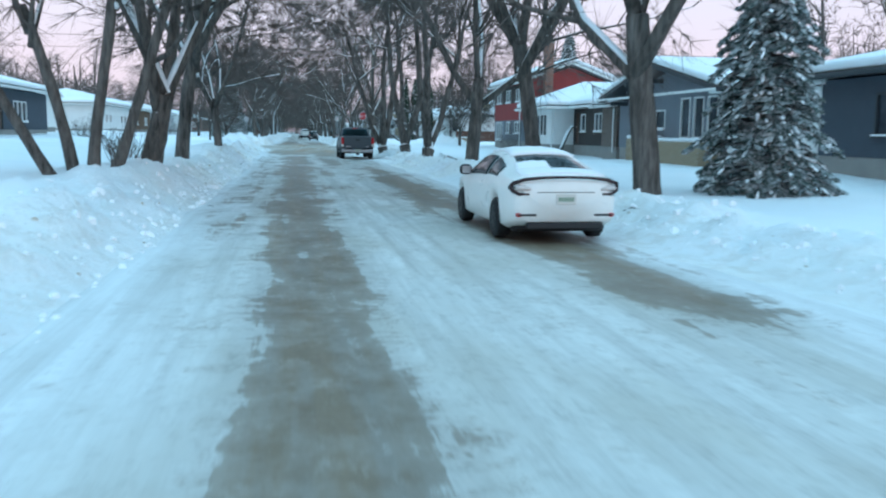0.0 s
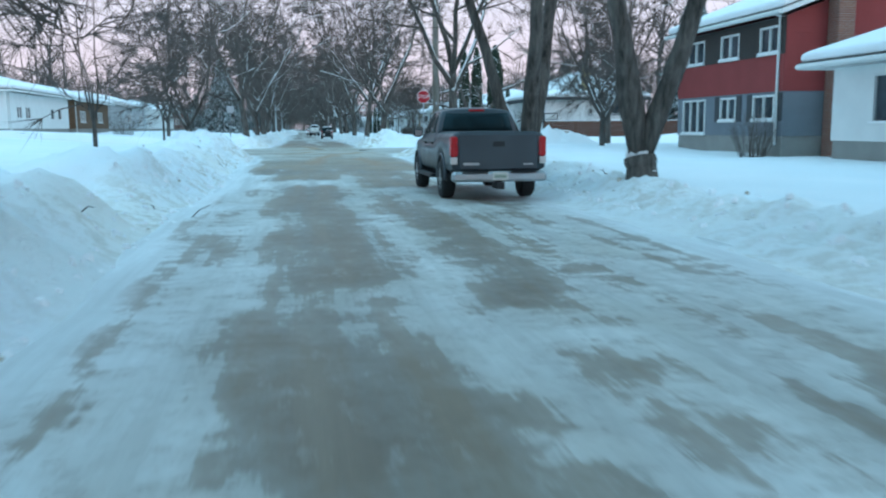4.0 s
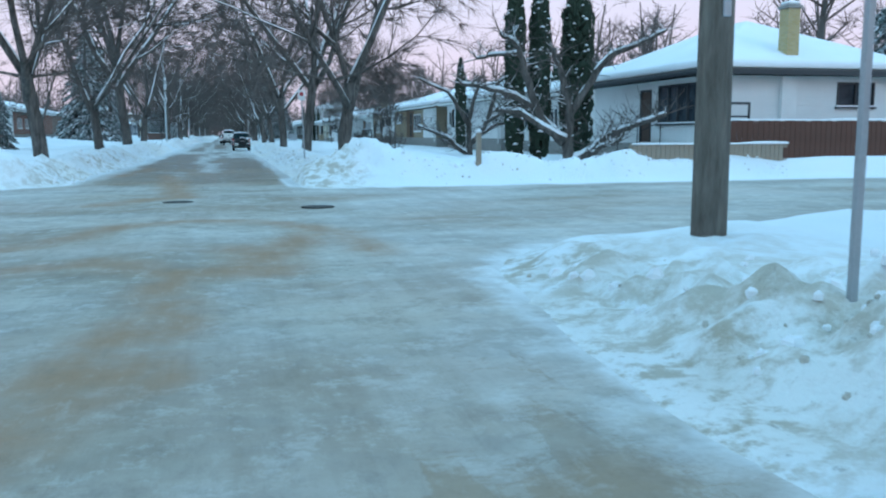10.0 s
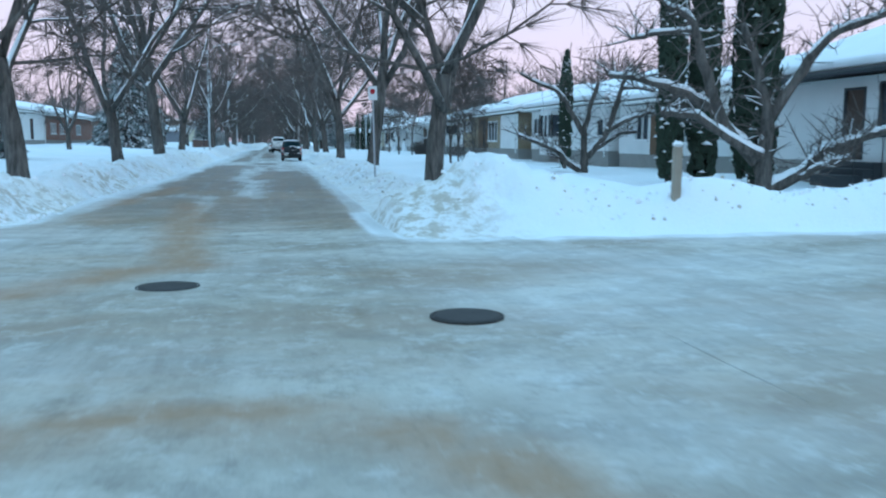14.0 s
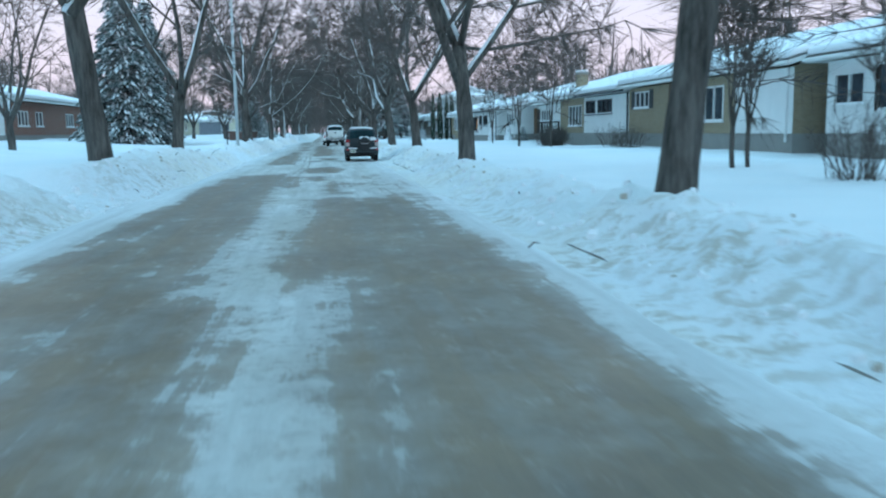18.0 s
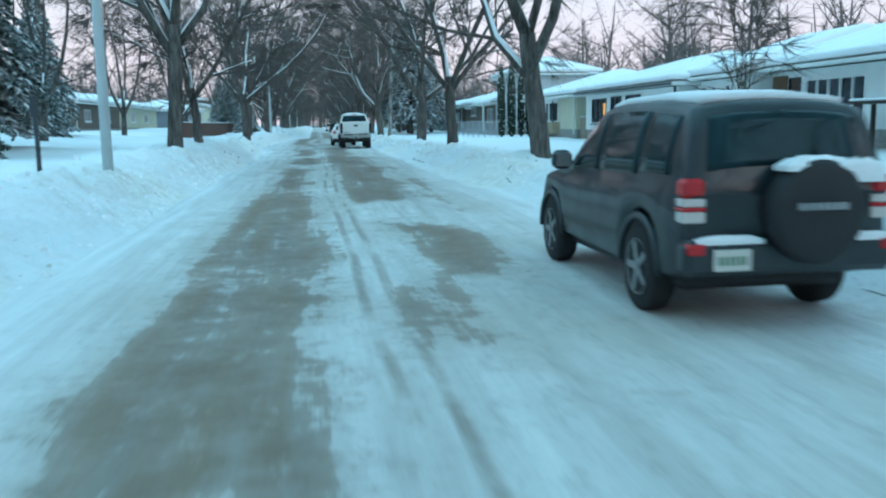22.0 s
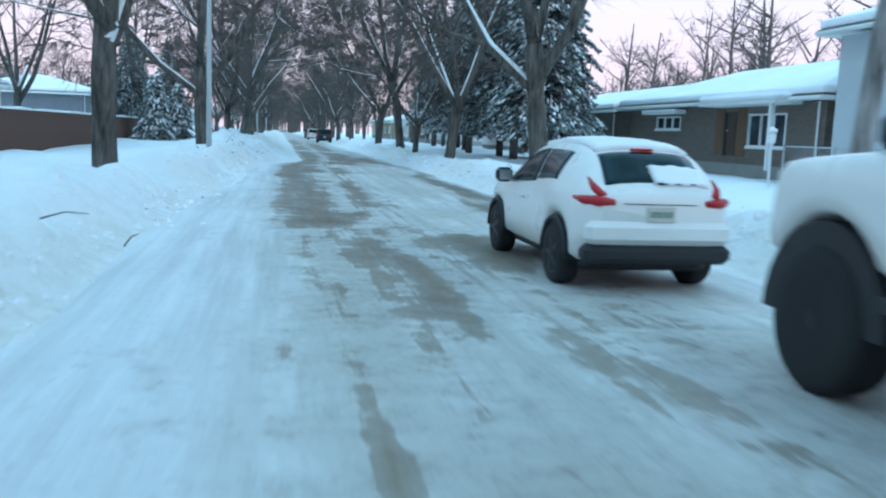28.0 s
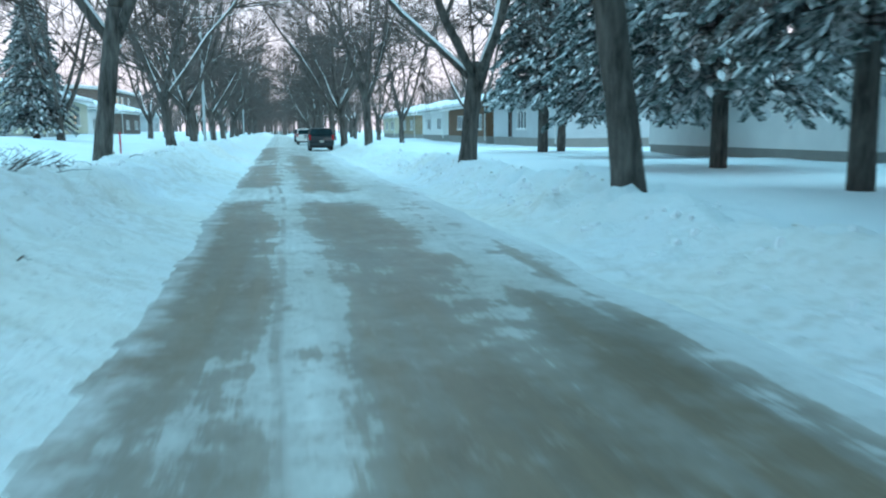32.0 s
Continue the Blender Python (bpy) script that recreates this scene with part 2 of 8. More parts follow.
    icy = maths(n, l, "MULTIPLY", ramp(n, l, yn, (0.20, 0.0), (0.24, 0.85), (0.31, 0.85), (0.345, 0.0)), ramp(n, l, tex_noise(n, l, geo, 0.5, 5, 0.6, (0.5, 1, 1)), (0.30, 0.55), (0.65, 0.95)))
    sheet = mix_col(n, l, ramp(n, l, tex_noise(n, l, geo, 0.42, 6, 0.62, (0.6, 1.0, 1)), (0.42, 0.0), (0.60, 1.0)), (0.24, 0.18, 0.115), (0.50, 0.445, 0.365))
    sheet = mix_col(n, l, ramp(n, l, tex_noise(n, l, geo, 1.7, 9, 0.80, (1.0, 1.1, 1)), (0.48, 0.0), (0.60, 0.75)), sheet, (0.18, 0.14, 0.098))
    sheet = mix_col(n, l, ramp(n, l, tex_noise(n, l, geo, 2.6, 9, 0.80, (0.95, 1.0, 1)), (0.52, 0.0), (0.62, 0.6)), sheet, (0.64, 0.63, 0.60))
    sheet = mix_col(n, l, ramp(n, l, tex_noise(n, l, geo, 24, 5, 0.7), (0.56, 0.0), (0.68, 0.45)), sheet, (0.12, 0.092, 0.066))
    sandy = maths(n, l, "MAXIMUM", maths(n, l, "MULTIPLY", sandy, 0.22), maths(n, l, "MULTIPLY", arcs.outputs["Fac"], ramp(n, l, tex_noise(n, l, geo, 1.6, 5, 0.65), (0.3, 0.35), (0.6, 1.0))))
    sheet = mix_col(n, l, maths(n, l, "MULTIPLY", sandy, 0.85), sheet, (0.33, 0.175, 0.082))
    col = mix_col(n, l, icy, col, sheet)
    col = mix_col(n, l, maths(n, l, "MULTIPLY", sandy, 0.74), col, (0.35, 0.178, 0.082))
    blown = n.new("ShaderNodeAttribute")
    blown.attribute_name = "drift"
    cover = maths(n, l, "ADD", blown.outputs["Fac"], maths(n, l, "MULTIPLY", maths(n, l, "SUBTRACT", ragged, 0.5), 2.0))
    cover = maths(n, l, "MULTIPLY", ramp(n, l, cover, (0.25, 0.0), (0.85, 1.0)), ramp(n, l, blown.outputs["Fac"], (0.0, 0.0), (0.15, 1.0)))
    col = mix_col(n, l, maths(n, l, "MULTIPLY", cover, 0.8), col, mix_col(n, l, ramp(n, l, streaks, (0.36, 0.0), (0.62, 1.0)), (0.62, 0.625, 0.62), (0.80, 0.82, 0.83)))
    shoulder = maths(n, l, "MAXIMUM", shoulder, cover)
    scuff = tex_noise(n, l, geo, 5.0, 8, 0.78, (1.0, 0.4, 1))
    col = mix_col(n, l, maths(n, l, "MULTIPLY", ramp(n, l, scuff, (0.52, 0.0), (0.74, 0.4)), maths(n, l, "SUBTRACT", 1.0, shoulder)), col, (0.12, 0.098, 0.075))
    col = mix_col(n, l, ramp(n, l, scuff, (0.28, 0.35), (0.45, 0.0)), col, (0.62, 0.60, 0.56))
    l.new(col, b.inputs["Base Color"])
    l.new(ramp(n, l, bare, (0.0, 0.62), (1.0, 0.42)), b.inputs["Roughness"])
    b.inputs["Specular IOR Level"].default_value = 0.35
    bump(n, l, b, maths(n, l, "SUBTRACT", maths(n, l, "ADD", maths(n, l, "MULTIPLY", mott, 0.35), streaks), maths(n, l, "MULTIPLY", bare, 0.8)), 0.4, 0.03)
    return m


def bark_material(name, a, c):
    m, n, l, b = nodes_of(name)
    co = n.new("ShaderNodeTexCoord").outputs["Object"]
    ridges = tex_noise(n, l, co, 9, 5, 0.7, (1.0, 1.0, 0.16))
    big = tex_noise(n, l, co, 0.9, 3)
    l.new(mix_col(n, l, ramp(n, l, maths(n, l, "ADD", maths(n, l, "MULTIPLY", ridges, 0.7), maths(n, l, "MULTIPLY", big, 0.3)), (0.36, 0.0), (0.64, 1.0)), a, c), b.inputs["Base Color"])
    b.inputs["Roughness"].default_value, b.inputs["Specular IOR Level"].default_value = 0.9, 0.15
    bump(n, l, b, ridges, 1.0, 0.09)
    return m


def brick_material(name, a, c, mortar):
    m, n, l, b = nodes_of(name)
    co = n.new("ShaderNodeTexCoord").outputs["Object"]
    sp, cb = n.new("ShaderNodeSeparateXYZ"), n.new("ShaderNodeCombineXYZ")
    l.new(co, sp.inputs[0])
    l.new(maths(n, l, "ADD", sp.outputs["X"], sp.outputs["Y"]), cb.inputs[0])
    l.new(sp.outputs["Z"], cb.inputs[1])
    t = n.new("ShaderNodeTexBrick")
    t.inputs["Scale"].default_value = 1.0
    for k, v in (("Brick Width", 0.22), ("Row Height", 0.075), ("Mortar Size", 0.008)):
        t.inputs[k].default_value = v
    t.inputs["Color1"].default_value, t.inputs["Color2"].default_value, t.inputs["Mortar"].default_value = (*a, 1), (*c, 1), (*mortar, 1)
    l.new(cb.outputs[0], t.inputs["Vector"])
    l.new(t.outputs["Color"], b.inputs["Base Color"])
    b.inputs["Roughness"].default_value = 0.9
    bump(n, l, b, t.outputs["Fac"], -0.5, 0.01)
    return m


def glass_dark(name, col=(0.02, 0.025, 0.03), rough=0.06):
    m, n, l, b = nodes_of(name)
    co = n.new("ShaderNodeTexCoord").outputs["Object"]
    l.new(mix_col(n, l, ramp(n, l, tex_noise(n, l, co, 1.3, 3), (0.4, 0.0), (0.7, 1.0)), col, tuple(c * 2.2 for c in col)), b.inputs["Base Color"])
    b.inputs["Roughness"].default_value, b.inputs["Specular IOR Level"].default_value = rough, 0.18
    return m


def paint(name, col, rough=0.3, metal=0.0, grime=0.25, grime_col=(0.35, 0.33, 0.29)):
    """Car paint with winter road film, thicker low down where spray settles in streaks."""
    m, n, l, b = nodes_of(name)
    co = n.new("ShaderNodeTexCoord").outputs["Object"]
    sp = tex_noise(n, l, co, 2.5, 6, 0.65)
    film = maths(n, l, "MULTIPLY", ramp(n, l, sp, (0.35, 0.1), (0.75, 1.0)), grime)
    l.new(mix_col(n, l, film, col, grime_col), b.inputs["Base Color"])
    l.new(ramp(n, l, film, (0.0, rough), (0.5, min(1.0, rough + 0.4))), b.inputs["Roughness"])
    b.inputs["Metallic"].default_value = metal
    b.inputs["Coat Weight"].default_value = 0.3
    return m


SNOW = snow_material("clean_snow", col=(0.90, 0.91, 0.92))
GROUND = ground_material()
ROAD = road_material()
BARK = bark_material("elm_bark", (0.038, 0.034, 0.031), (0.20, 0.178, 0.16))
TWIG = simple("twigs", (0.12, 0.10, 0.09), 0.9, vary=0.25, scale=1.0, bumps=0)
BIRCH = bark_material("birch_bark", (0.10, 0.09, 0.085), (0.50, 0.48, 0.46))
def frosted(name, col, frost, amount):
    """Evergreen sprays dusted with frost in clumps."""
    m, n, l, b = nodes_of(name)
    co = n.new("ShaderNodeTexCoord").outputs["Object"]
    green = mix_col(n, l, tex_noise(n, l, co, 3.0, 4), tuple(c * 0.6 for c in col), tuple(c * 1.5 for c in col))
    dust = maths(n, l, "MULTIPLY", ramp(n, l, tex_noise(n, l, co, 5.0, 5, 0.7), (0.43, 0.0), (0.60, 1.0)), amount)
    l.new(mix_col(n, l, dust, green, frost), b.inputs["Base Color"])
    b.inputs["Roughness"].default_value, b.inputs["Specular IOR Level"].default_value = 0.9, 0.2
    return m


NEEDLE = frosted("spruce_needles", (0.06, 0.092, 0.08), (0.60, 0.64, 0.65), 0.95)
CEDAR = simple("cedar_scales", (0.026, 0.042, 0.026), 0.9, vary=0.4, scale=3, bumps=0)
LAPWHITE = simple("white_lap_siding", (0.76, 0.76, 0.74), 0.8, vary=0.05, scale=5, lap=0.16)
WHITE = simple("white_stucco", (0.77, 0.77, 0.75), 0.85, vary=0.07, scale=5, bumps=0.3)
CREAM = simple("cream_siding", (0.58, 0.54, 0.42), 0.8, vary=0.08, scale=5, lap=0.16)
PALE = simple("pale_grey_siding", (0.52, 0.55, 0.56), 0.8, vary=0.08, scale=5, lap=0.16)
GREY = simple("slate_grey_siding", (0.185, 0.205, 0.23), 0.8, vary=0.1, scale=5, lap=0.2)
DARK = simple("dark_blue_siding", (0.06, 0.075, 0.095), 0.8, vary=0.12, scale=5, lap=0.2)
RED = simple("red_siding", (0.30, 0.048, 0.045), 0.8, vary=0.12, scale=5, lap=0.2)
DKBROWN = simple("dark_brown_siding", (0.05, 0.04, 0.036), 0.8, vary=0.15, scale=5, lap=0.2)
DOORWOOD = simple("dark_door_wood", (0.085, 0.05, 0.036), 0.6, vary=0.15, scale=7)
BROWNWOOD = simple("stained_wood", (0.155, 0.085, 0.048), 0.75, vary=0.2, scale=7)
FENCEWOOD = simple("brown_fence_wood", (0.13, 0.062, 0.045), 0.85, vary=0.25, scale=7)
PALEWOOD = simple("weathered_pale_wood", (0.34, 0.28, 0.22), 0.9, vary=0.2, scale=7)
TANBRICK = brick_material("tan_brick", (0.27, 0.195, 0.115), (0.34, 0.25, 0.155), (0.36, 0.32, 0.26))
BROWNBRICK = brick_material("brown_brick", (0.12, 0.085, 0.07), (0.17, 0.12, 0.095), (0.2, 0.18, 0.16))
REDBRICK = brick_material("red_brick", (0.22, 0.075, 0.05), (0.29, 0.11, 0.07), (0.3, 0.27, 0.24))
YELBRICK = brick_material("yellow_brick", (0.46, 0.34, 0.14), (0.52, 0.40, 0.2), (0.4, 0.36, 0.28))
TRIM = simple("white_trim", (0.74, 0.74, 0.72), 0.6, vary=0.05)
DTRIM = simple("dark_trim", (0.045, 0.05, 0.055), 0.6, vary=0.1)
FOUND = simple("concrete", (0.30, 0.29, 0.27), 0.9, vary=0.12)
SHINGLE = simple("asphalt_shingle", (0.10, 0.095, 0.09), 0.95, vary=0.2, scale=9)
PANE = glass_dark("window_glass", (0.03, 0.038, 0.046), 0.12)
CARGLASS = glass_dark("tinted_car_glass", (0.010, 0.022, 0.025), 0.06)
CARGLASS.node_tree.nodes["Principled BSDF"].inputs["Specular Tint"].default_value = (0.45, 0.85, 1.0, 1)
RUBBER = simple("tyre_rubber", (0.018, 0.018, 0.019), 0.85, vary=0.3, scale=8)
RIM = simple("dull_alloy", (0.33, 0.34, 0.35), 0.4, 0.8, vary=0.2)
BLACKRIM = simple("black_alloy", (0.03, 0.03, 0.032), 0.45, 0.6, vary=0.2)
BLACKPL = simple("black_plastic", (0.022, 0.023, 0.025), 0.6, vary=0.2)
CHROME = simple("dirty_chrome", (0.45, 0.46, 0.47), 0.28, 0.9, vary=0.2)
SMOKED = simple("smoked_tail_light", (0.03, 0.012, 0.014), 0.2, vary=0.2, bumps=0)
TAIL = simple("tail_light_red", (0.52, 0.02, 0.025), 0.2, vary=0.1, bumps=0)
TAILCLEAR = simple("reverse_lens", (0.62, 0.55, 0.52), 0.2, vary=0.1, bumps=0)
PLATE = simple("plate_enamel", (0.62, 0.60, 0.55), 0.5, vary=0.08, bumps=0)
PLATEBAR = simple("plate_print", (0.10, 0.22, 0.14), 0.5, vary=0.1, bumps=0)
PAINTWHITE = paint("white_paint", (0.82, 0.82, 0.79), 0.25, 0, 0.22, (0.58, 0.55, 0.48))
PAINTGREY = paint("grey_metallic_paint", (0.042, 0.056, 0.068), 0.38, 0.25, 0.25, (0.085, 0.095, 0.10))
PAINTDARK = paint("dark_blue_black_paint", (0.008, 0.016, 0.021), 0.32, 0.0, 0.2, (0.03, 0.038, 0.042))
GALV = simple("galvanised_steel", (0.42, 0.44, 0.46), 0.45, 0.7, vary=0.12)
LAMPPAINT = simple("pale_lamp_post_paint", (0.50, 0.54, 0.55), 0.5, vary=0.1)
SIGNRED = simple("sign_red", (0.50, 0.018, 0.03), 0.4, vary=0.06, bumps=0)
SIGNWHITE = simple("sign_white", (0.78, 0.78, 0.77), 0.4, vary=0.05, bumps=0)
IRON = simple("cast_iron", (0.045, 0.042, 0.04), 0.7, 0.3, vary=0.3, scale=12)
POLEWOOD = bark_material("utility_pole_wood", (0.14, 0.122, 0.104), (0.30, 0.265, 0.23))
DIRTYICE = simple("sandy_ice", (0.52, 0.47, 0.40), 0.7, vary=0.45, scale=10, bumps=0.5)
warm, n_, l_, b_ = nodes_of("lamp_lit_curtain")
b_.inputs["Base Color"].default_value = (0.6, 0.35, 0.12, 1)
b_.inputs["Emission Color"].default_value, b_.inputs["Emission Strength"].default_value = (1.0, 0.45, 0.10, 1), 0.5


# ---- mesh helpers ----
class Geo:
    """Vertices and faces of one mesh."""

    def __init__(self):
        self.v, self.f = [], []

    def add(self, verts, faces):
        k = len(self.v)
        self.v.extend(tuple(p) for p in verts)
        self.f.extend(tuple(i + k for i in face) for face in faces)
        return self

    def box(self, x0, x1, y0, y1, z0, z1, bev=0.0):
        b = min(bev, (x1 - x0) * 0.45, (y1 - y0) * 0.45, (z1 - z0) * 0.45)
        if b <= 0:
            p = [(x, y, z) for z in (z0, z1) for x, y in ((x0, y0), (x1, y0), (x1, y1), (x0, y1))]
            return self.add(p, [(3, 2, 1, 0), (4, 5, 6, 7), (0, 1, 5, 4), (1, 2, 6, 5), (2, 3, 7, 6), (3, 0, 4, 7)])
        rings = []
        for z, k in ((z0, b), (z0 + b, 0), (z1 - b, 0), (z1, b)):
            c = b + k * 0.0
            xa, xb, ya, yb = x0 + k, x1 - k, y0 + k, y1 - k
            c = b * 0.5 if k else b
            rings.append([(xa + c, ya, z), (xb - c, ya, z), (xb, ya + c, z), (xb, yb - c, z), (xb - c, yb, z), (xa + c, yb, z), (xa, yb - c, z), (xa, ya + c, z)])
        return self.loft(rings, True, True)

    def loft(self, rings, cap0=False, cap1=False, closed=True):
        n = len(rings[0])
        verts = [p for r in rings for p in r]
        faces = []
        for i in range(len(rings) - 1):
            for j in range(n if closed else n - 1):
                a, b_ = i * n + j, i * n + (j + 1) % n
                faces.append((a, b_, b_ + n, a + n))
        if cap0:
            faces.append(tuple(range(n - 1, -1, -1)))
        if cap1:
            k = (len(rings) - 1) * n
            faces.append(tuple(range(k, k + n)))
        return self.add(verts, faces)

    def tube(self, pts, radii, sides=6, cap=True):
        rings = []
        last = None
        for i, p in enumerate(pts):
            a, b_ = pts[max(0, i - 1)], pts[min(len(pts) - 1, i + 1)]
            d = (b_ - a).normalized()
            if last is None:
                side = d.cross(Vector((0.3, 0.9, 0.1))).normalized()
            else:
                side = (last - d * last.dot(d)).normalized()
            last = side
            up = d.cross(side)
            r = radii[i]
            rings.append([p + side * (r * math.cos(2 * math.pi * k / sides)) + up * (r * math.sin(2 * math.pi * k / sides)) for k in range(sides)])
        return self.loft(rings, cap, cap)

    def lathe(self, prof, sides=24, axis="z", at=(0, 0, 0)):
        rings = []
        for r, h in prof:
            ring = []
            for k in range(sides):
                c, s = r * math.cos(2 * math.pi * k / sides), r * math.sin(2 * math.pi * k / sides)
                p = {"z": (c, s, h), "x": (h, c, s), "y": (s, h, c)}[axis]
                ring.append((p[0] + at[0], p[1] + at[1], p[2] + at[2]))
            rings.append(ring)
        return self.loft(rings, True, True)


def mesh_of(geo, name, mat, smooth=False):
    me = bpy.data.meshes.new(name)
    me.from_pydata(geo.v, [], geo.f)
    me.materials.append(mat)
    if smooth:
        me.polygons.foreach_set("use_smooth", [True] * len(me.polygons))
    me.update()
    return me


def part(name, geo, mat, parent=None, label="", smooth=False):
    ob = new(name, geo if isinstance(geo, bpy.types.Mesh) else mesh_of(geo, name, mat, smooth))
    if parent is not None:
        ob.parent = parent
    if label:
        ob["label"] = label
    return ob


def thing(name, at, label, category, group="", turn=0.0):
    ob = new(name)
    ob.empty_display_size = 0.2
    ob.matrix_basis = pose(*at, 0, 0, turn)
    return tagged(ob, label, category, group)


# ---- value noise for terrain ----
def lattice(ix, iy, seed):
    h = (ix.astype(np.int64) * 374761393 + iy.astype(np.int64) * 668265263 + seed * 1442695041) & 0x7FFFFFFF
    h = ((h ^ (h >> 13)) * 1274126177) & 0x7FFFFFFF
    return ((h ^ (h >> 16)) & 0xFFFF) / 65535.0


def vnoise(x, y, seed=0):
    x, y = np.broadcast_arrays(np.asarray(x, float), np.asarray(y, float))
    ix, iy = np.floor(x), np.floor(y)
    fx, fy = x - ix, y - iy
    fx, fy = fx * fx * (3 - 2 * fx), fy * fy * (3 - 2 * fy)
    a, b_ = lattice(ix, iy, seed), lattice(ix + 1, iy, seed)
    c, d = lattice(ix, iy + 1, seed), lattice(ix + 1, iy + 1, seed)
    return (a * (1 - fx) + b_ * fx) * (1 - fy) + (c * (1 - fx) + d * fx) * fy - 0.5


def fnoise(x, y, seed=0, octaves=3):
    return sum(vnoise(x * 2**k, y * 2**k, seed + k) / 2**k for k in range(octaves))


def sstep(a, b_, x):
    t = np.clip((x - a) / (b_ - a), 0, 1)
    return t * t * (3 - 2 * t)


# ---- ground: one sheet of snow from the kerbs to the horizon ----
XST0, XST1 = 78.6, 90.4  # the cross street


def ground_z(x, y):
    x, y = np.broadcast_arrays(np.asarray(x, float), np.asarray(y, float))
    wl_ = -2.15 + 0.3 * fnoise(y * 0.16, y * 0, 11) + 1.45 * sstep(216, 229, y) - 0.65 * sstep(184, 191, y) * (1 - sstep(200, 210, y)) - 0.45 * sstep(50, 60, y) * (1 - sstep(92, 110, y))
    wr_ = 3.95 + 0.12 * fnoise(y * 0.2, y * 0, 23) - 0.5 * sstep(142, 168, y) * (1 - sstep(192, 204, y)) - 0.12 * sstep(198, 210, y)
    dl, dr = wl_ - x, x - wr_
    lump = fnoise(x * 1.5, y * 1.1, 3, 3)
    crag = fnoise(x * 3.3, y * 2.9, 31, 2)
    hl = 0.70 + 0.3 * fnoise(y * 0.11, y * 0 + 3, 5) - 0.12 * sstep(208, 216, y) + 0.2 * sstep(225, 230, y)
    left = hl * sstep(-0.05, 1.5, dl) + lump * 0.26 * sstep(0.2, 1.0, dl) * (1 - sstep(2.6, 4.0, dl)) + crag * 0.25 * sstep(0.1, 0.7, dl) * (1 - sstep(2.0, 3.2, dl))
    left = left - 0.12 * sstep(2.0, 3.6, dl) + 0.55 * sstep(5, 15, dl)
    rough_ = 1.0 + 0.5 * sstep(52, 62, y) * (1 - sstep(75, 77, y))
    crag = crag * rough_
    hr = 0.46 + 0.06 * sstep(56, 66, y) * (1 - sstep(74, 78, y)) + 0.22 * fnoise(y * 0.13, y * 0 + 9, 7)
    right = 0.04 * sstep(-0.02, 0.3, dr) + 0.08 * sstep(0.60, 0.66, dr) + (hr - 0.06) * sstep(0.62, 1.9, dr) + lump * 0.20 * sstep(0.7, 1.3, dr) * (1 - sstep(2.0, 3.2, dr)) + crag * 0.25 * sstep(0.65, 1.1, dr) * (1 - sstep(1.9, 3.0, dr))
    right = right - 0.12 * sstep(1.6, 3.0, dr)
    right = right * (1 - 0.6 * sstep(71, 75.5, y) * (1 - sstep(77, 90, y)))
    z = np.where(x < 1.1, left, right)
    z = z + 0.10 * fnoise(x * 0.22, y * 0.22, 41, 3) * sstep(0.8, 4, np.maximum(dl, dr))
    # the cross street cuts through both banks, with rounded corners
    inner = np.maximum(np.where(x < 1.1, dl, dr), 0.0)
    flare = 3.0 * np.exp(-inner / 1.6)
    edge = 0.35 * fnoise(x * 0.3, x * 0, 51)
    cut = np.minimum(y - (XST0 - flare + edge), (XST1 + flare + edge) - y)
    z = z * (1 - sstep(-1.3, 0.1, cut))
    # banks along the cross street
    ridge = (0.16 + 0.14 * sstep(6, 9, x)) * np.exp(-(((y - (XST1 + 1.2)) / 0.9) ** 2)) + 0.08 * np.exp(-(((y - (XST0 - 1.4)) / 0.9) ** 2))
    z = z + ridge * sstep(1.5, 4.0, inner) * (1 + 1.2 * lump)
    # heaps left by the plough
    for hx, hy, rx_, ry_, h in ((5.4, 92.6, 2.1, 1.6, 0.70), (7.8, 93.4, 2.4, 1.3, 0.30), (-4.9, 67.5, 2.2, 4.5, 0.35), (13.84, 77.3, 1.9, 1.5, 1.15), (5.6, 69.0, 0.9, 4.0, 0.08), (6.85, 75.6, 1.1, 0.9, 0.16), (6.6, 219.0, 1.6, 1.6, 0.22), (-3.9, 231.0, 1.3, 3.4, 0.55), (6.6, 160.2, 1.0, 0.9, 0.35), (6.2, 239.0, 1.3, 1.1, 0.3), (-4.2, 47.5, 1.2, 2.0, 0.25), (-6.2, 96.0, 2.0, 2.0, 0.35)):
        d2 = ((x - hx) / rx_) ** 2 + ((y - hy) / ry_) ** 2
        z = z + h * np.exp(-(d2**0.8)) * (1 + 0.5 * lump + 0.35 * crag)
    # driveways cut through the left bank and the path beside the corner lot
    for dy, w in ((44.6, 1.7), (206.0, 1.5), (120.6, 1.3), (3.4, 1.4)):
        z = np.where(x < -2.0, z * (1 - 0.62 * (1 - sstep(w * 0.6, w * 1.3, np.abs(y - dy)))), z)
    far = sstep(60, 200, np.abs(x))
    z = np.where((dl < 0) & (dr < 0), -0.06, z - 0.03 - 0.06 * sstep(0.0, 0.5, cut))
    return z * (1 - 0.3 * far)


def axis_steps(lo, hi, step, end_lo, end_hi, grow=1.35):
    mid = list(np.arange(lo, hi + 1e-6, step))
    out, s, p = [], step, hi
    while p < end_hi:
        s *= grow
        p += s
        out.append(p)
    pre, s, p = [], step, lo
    while p > end_lo:
        s *= grow
        p -= s
        pre.append(p)
    return np.array(pre[::-1] + mid + out)


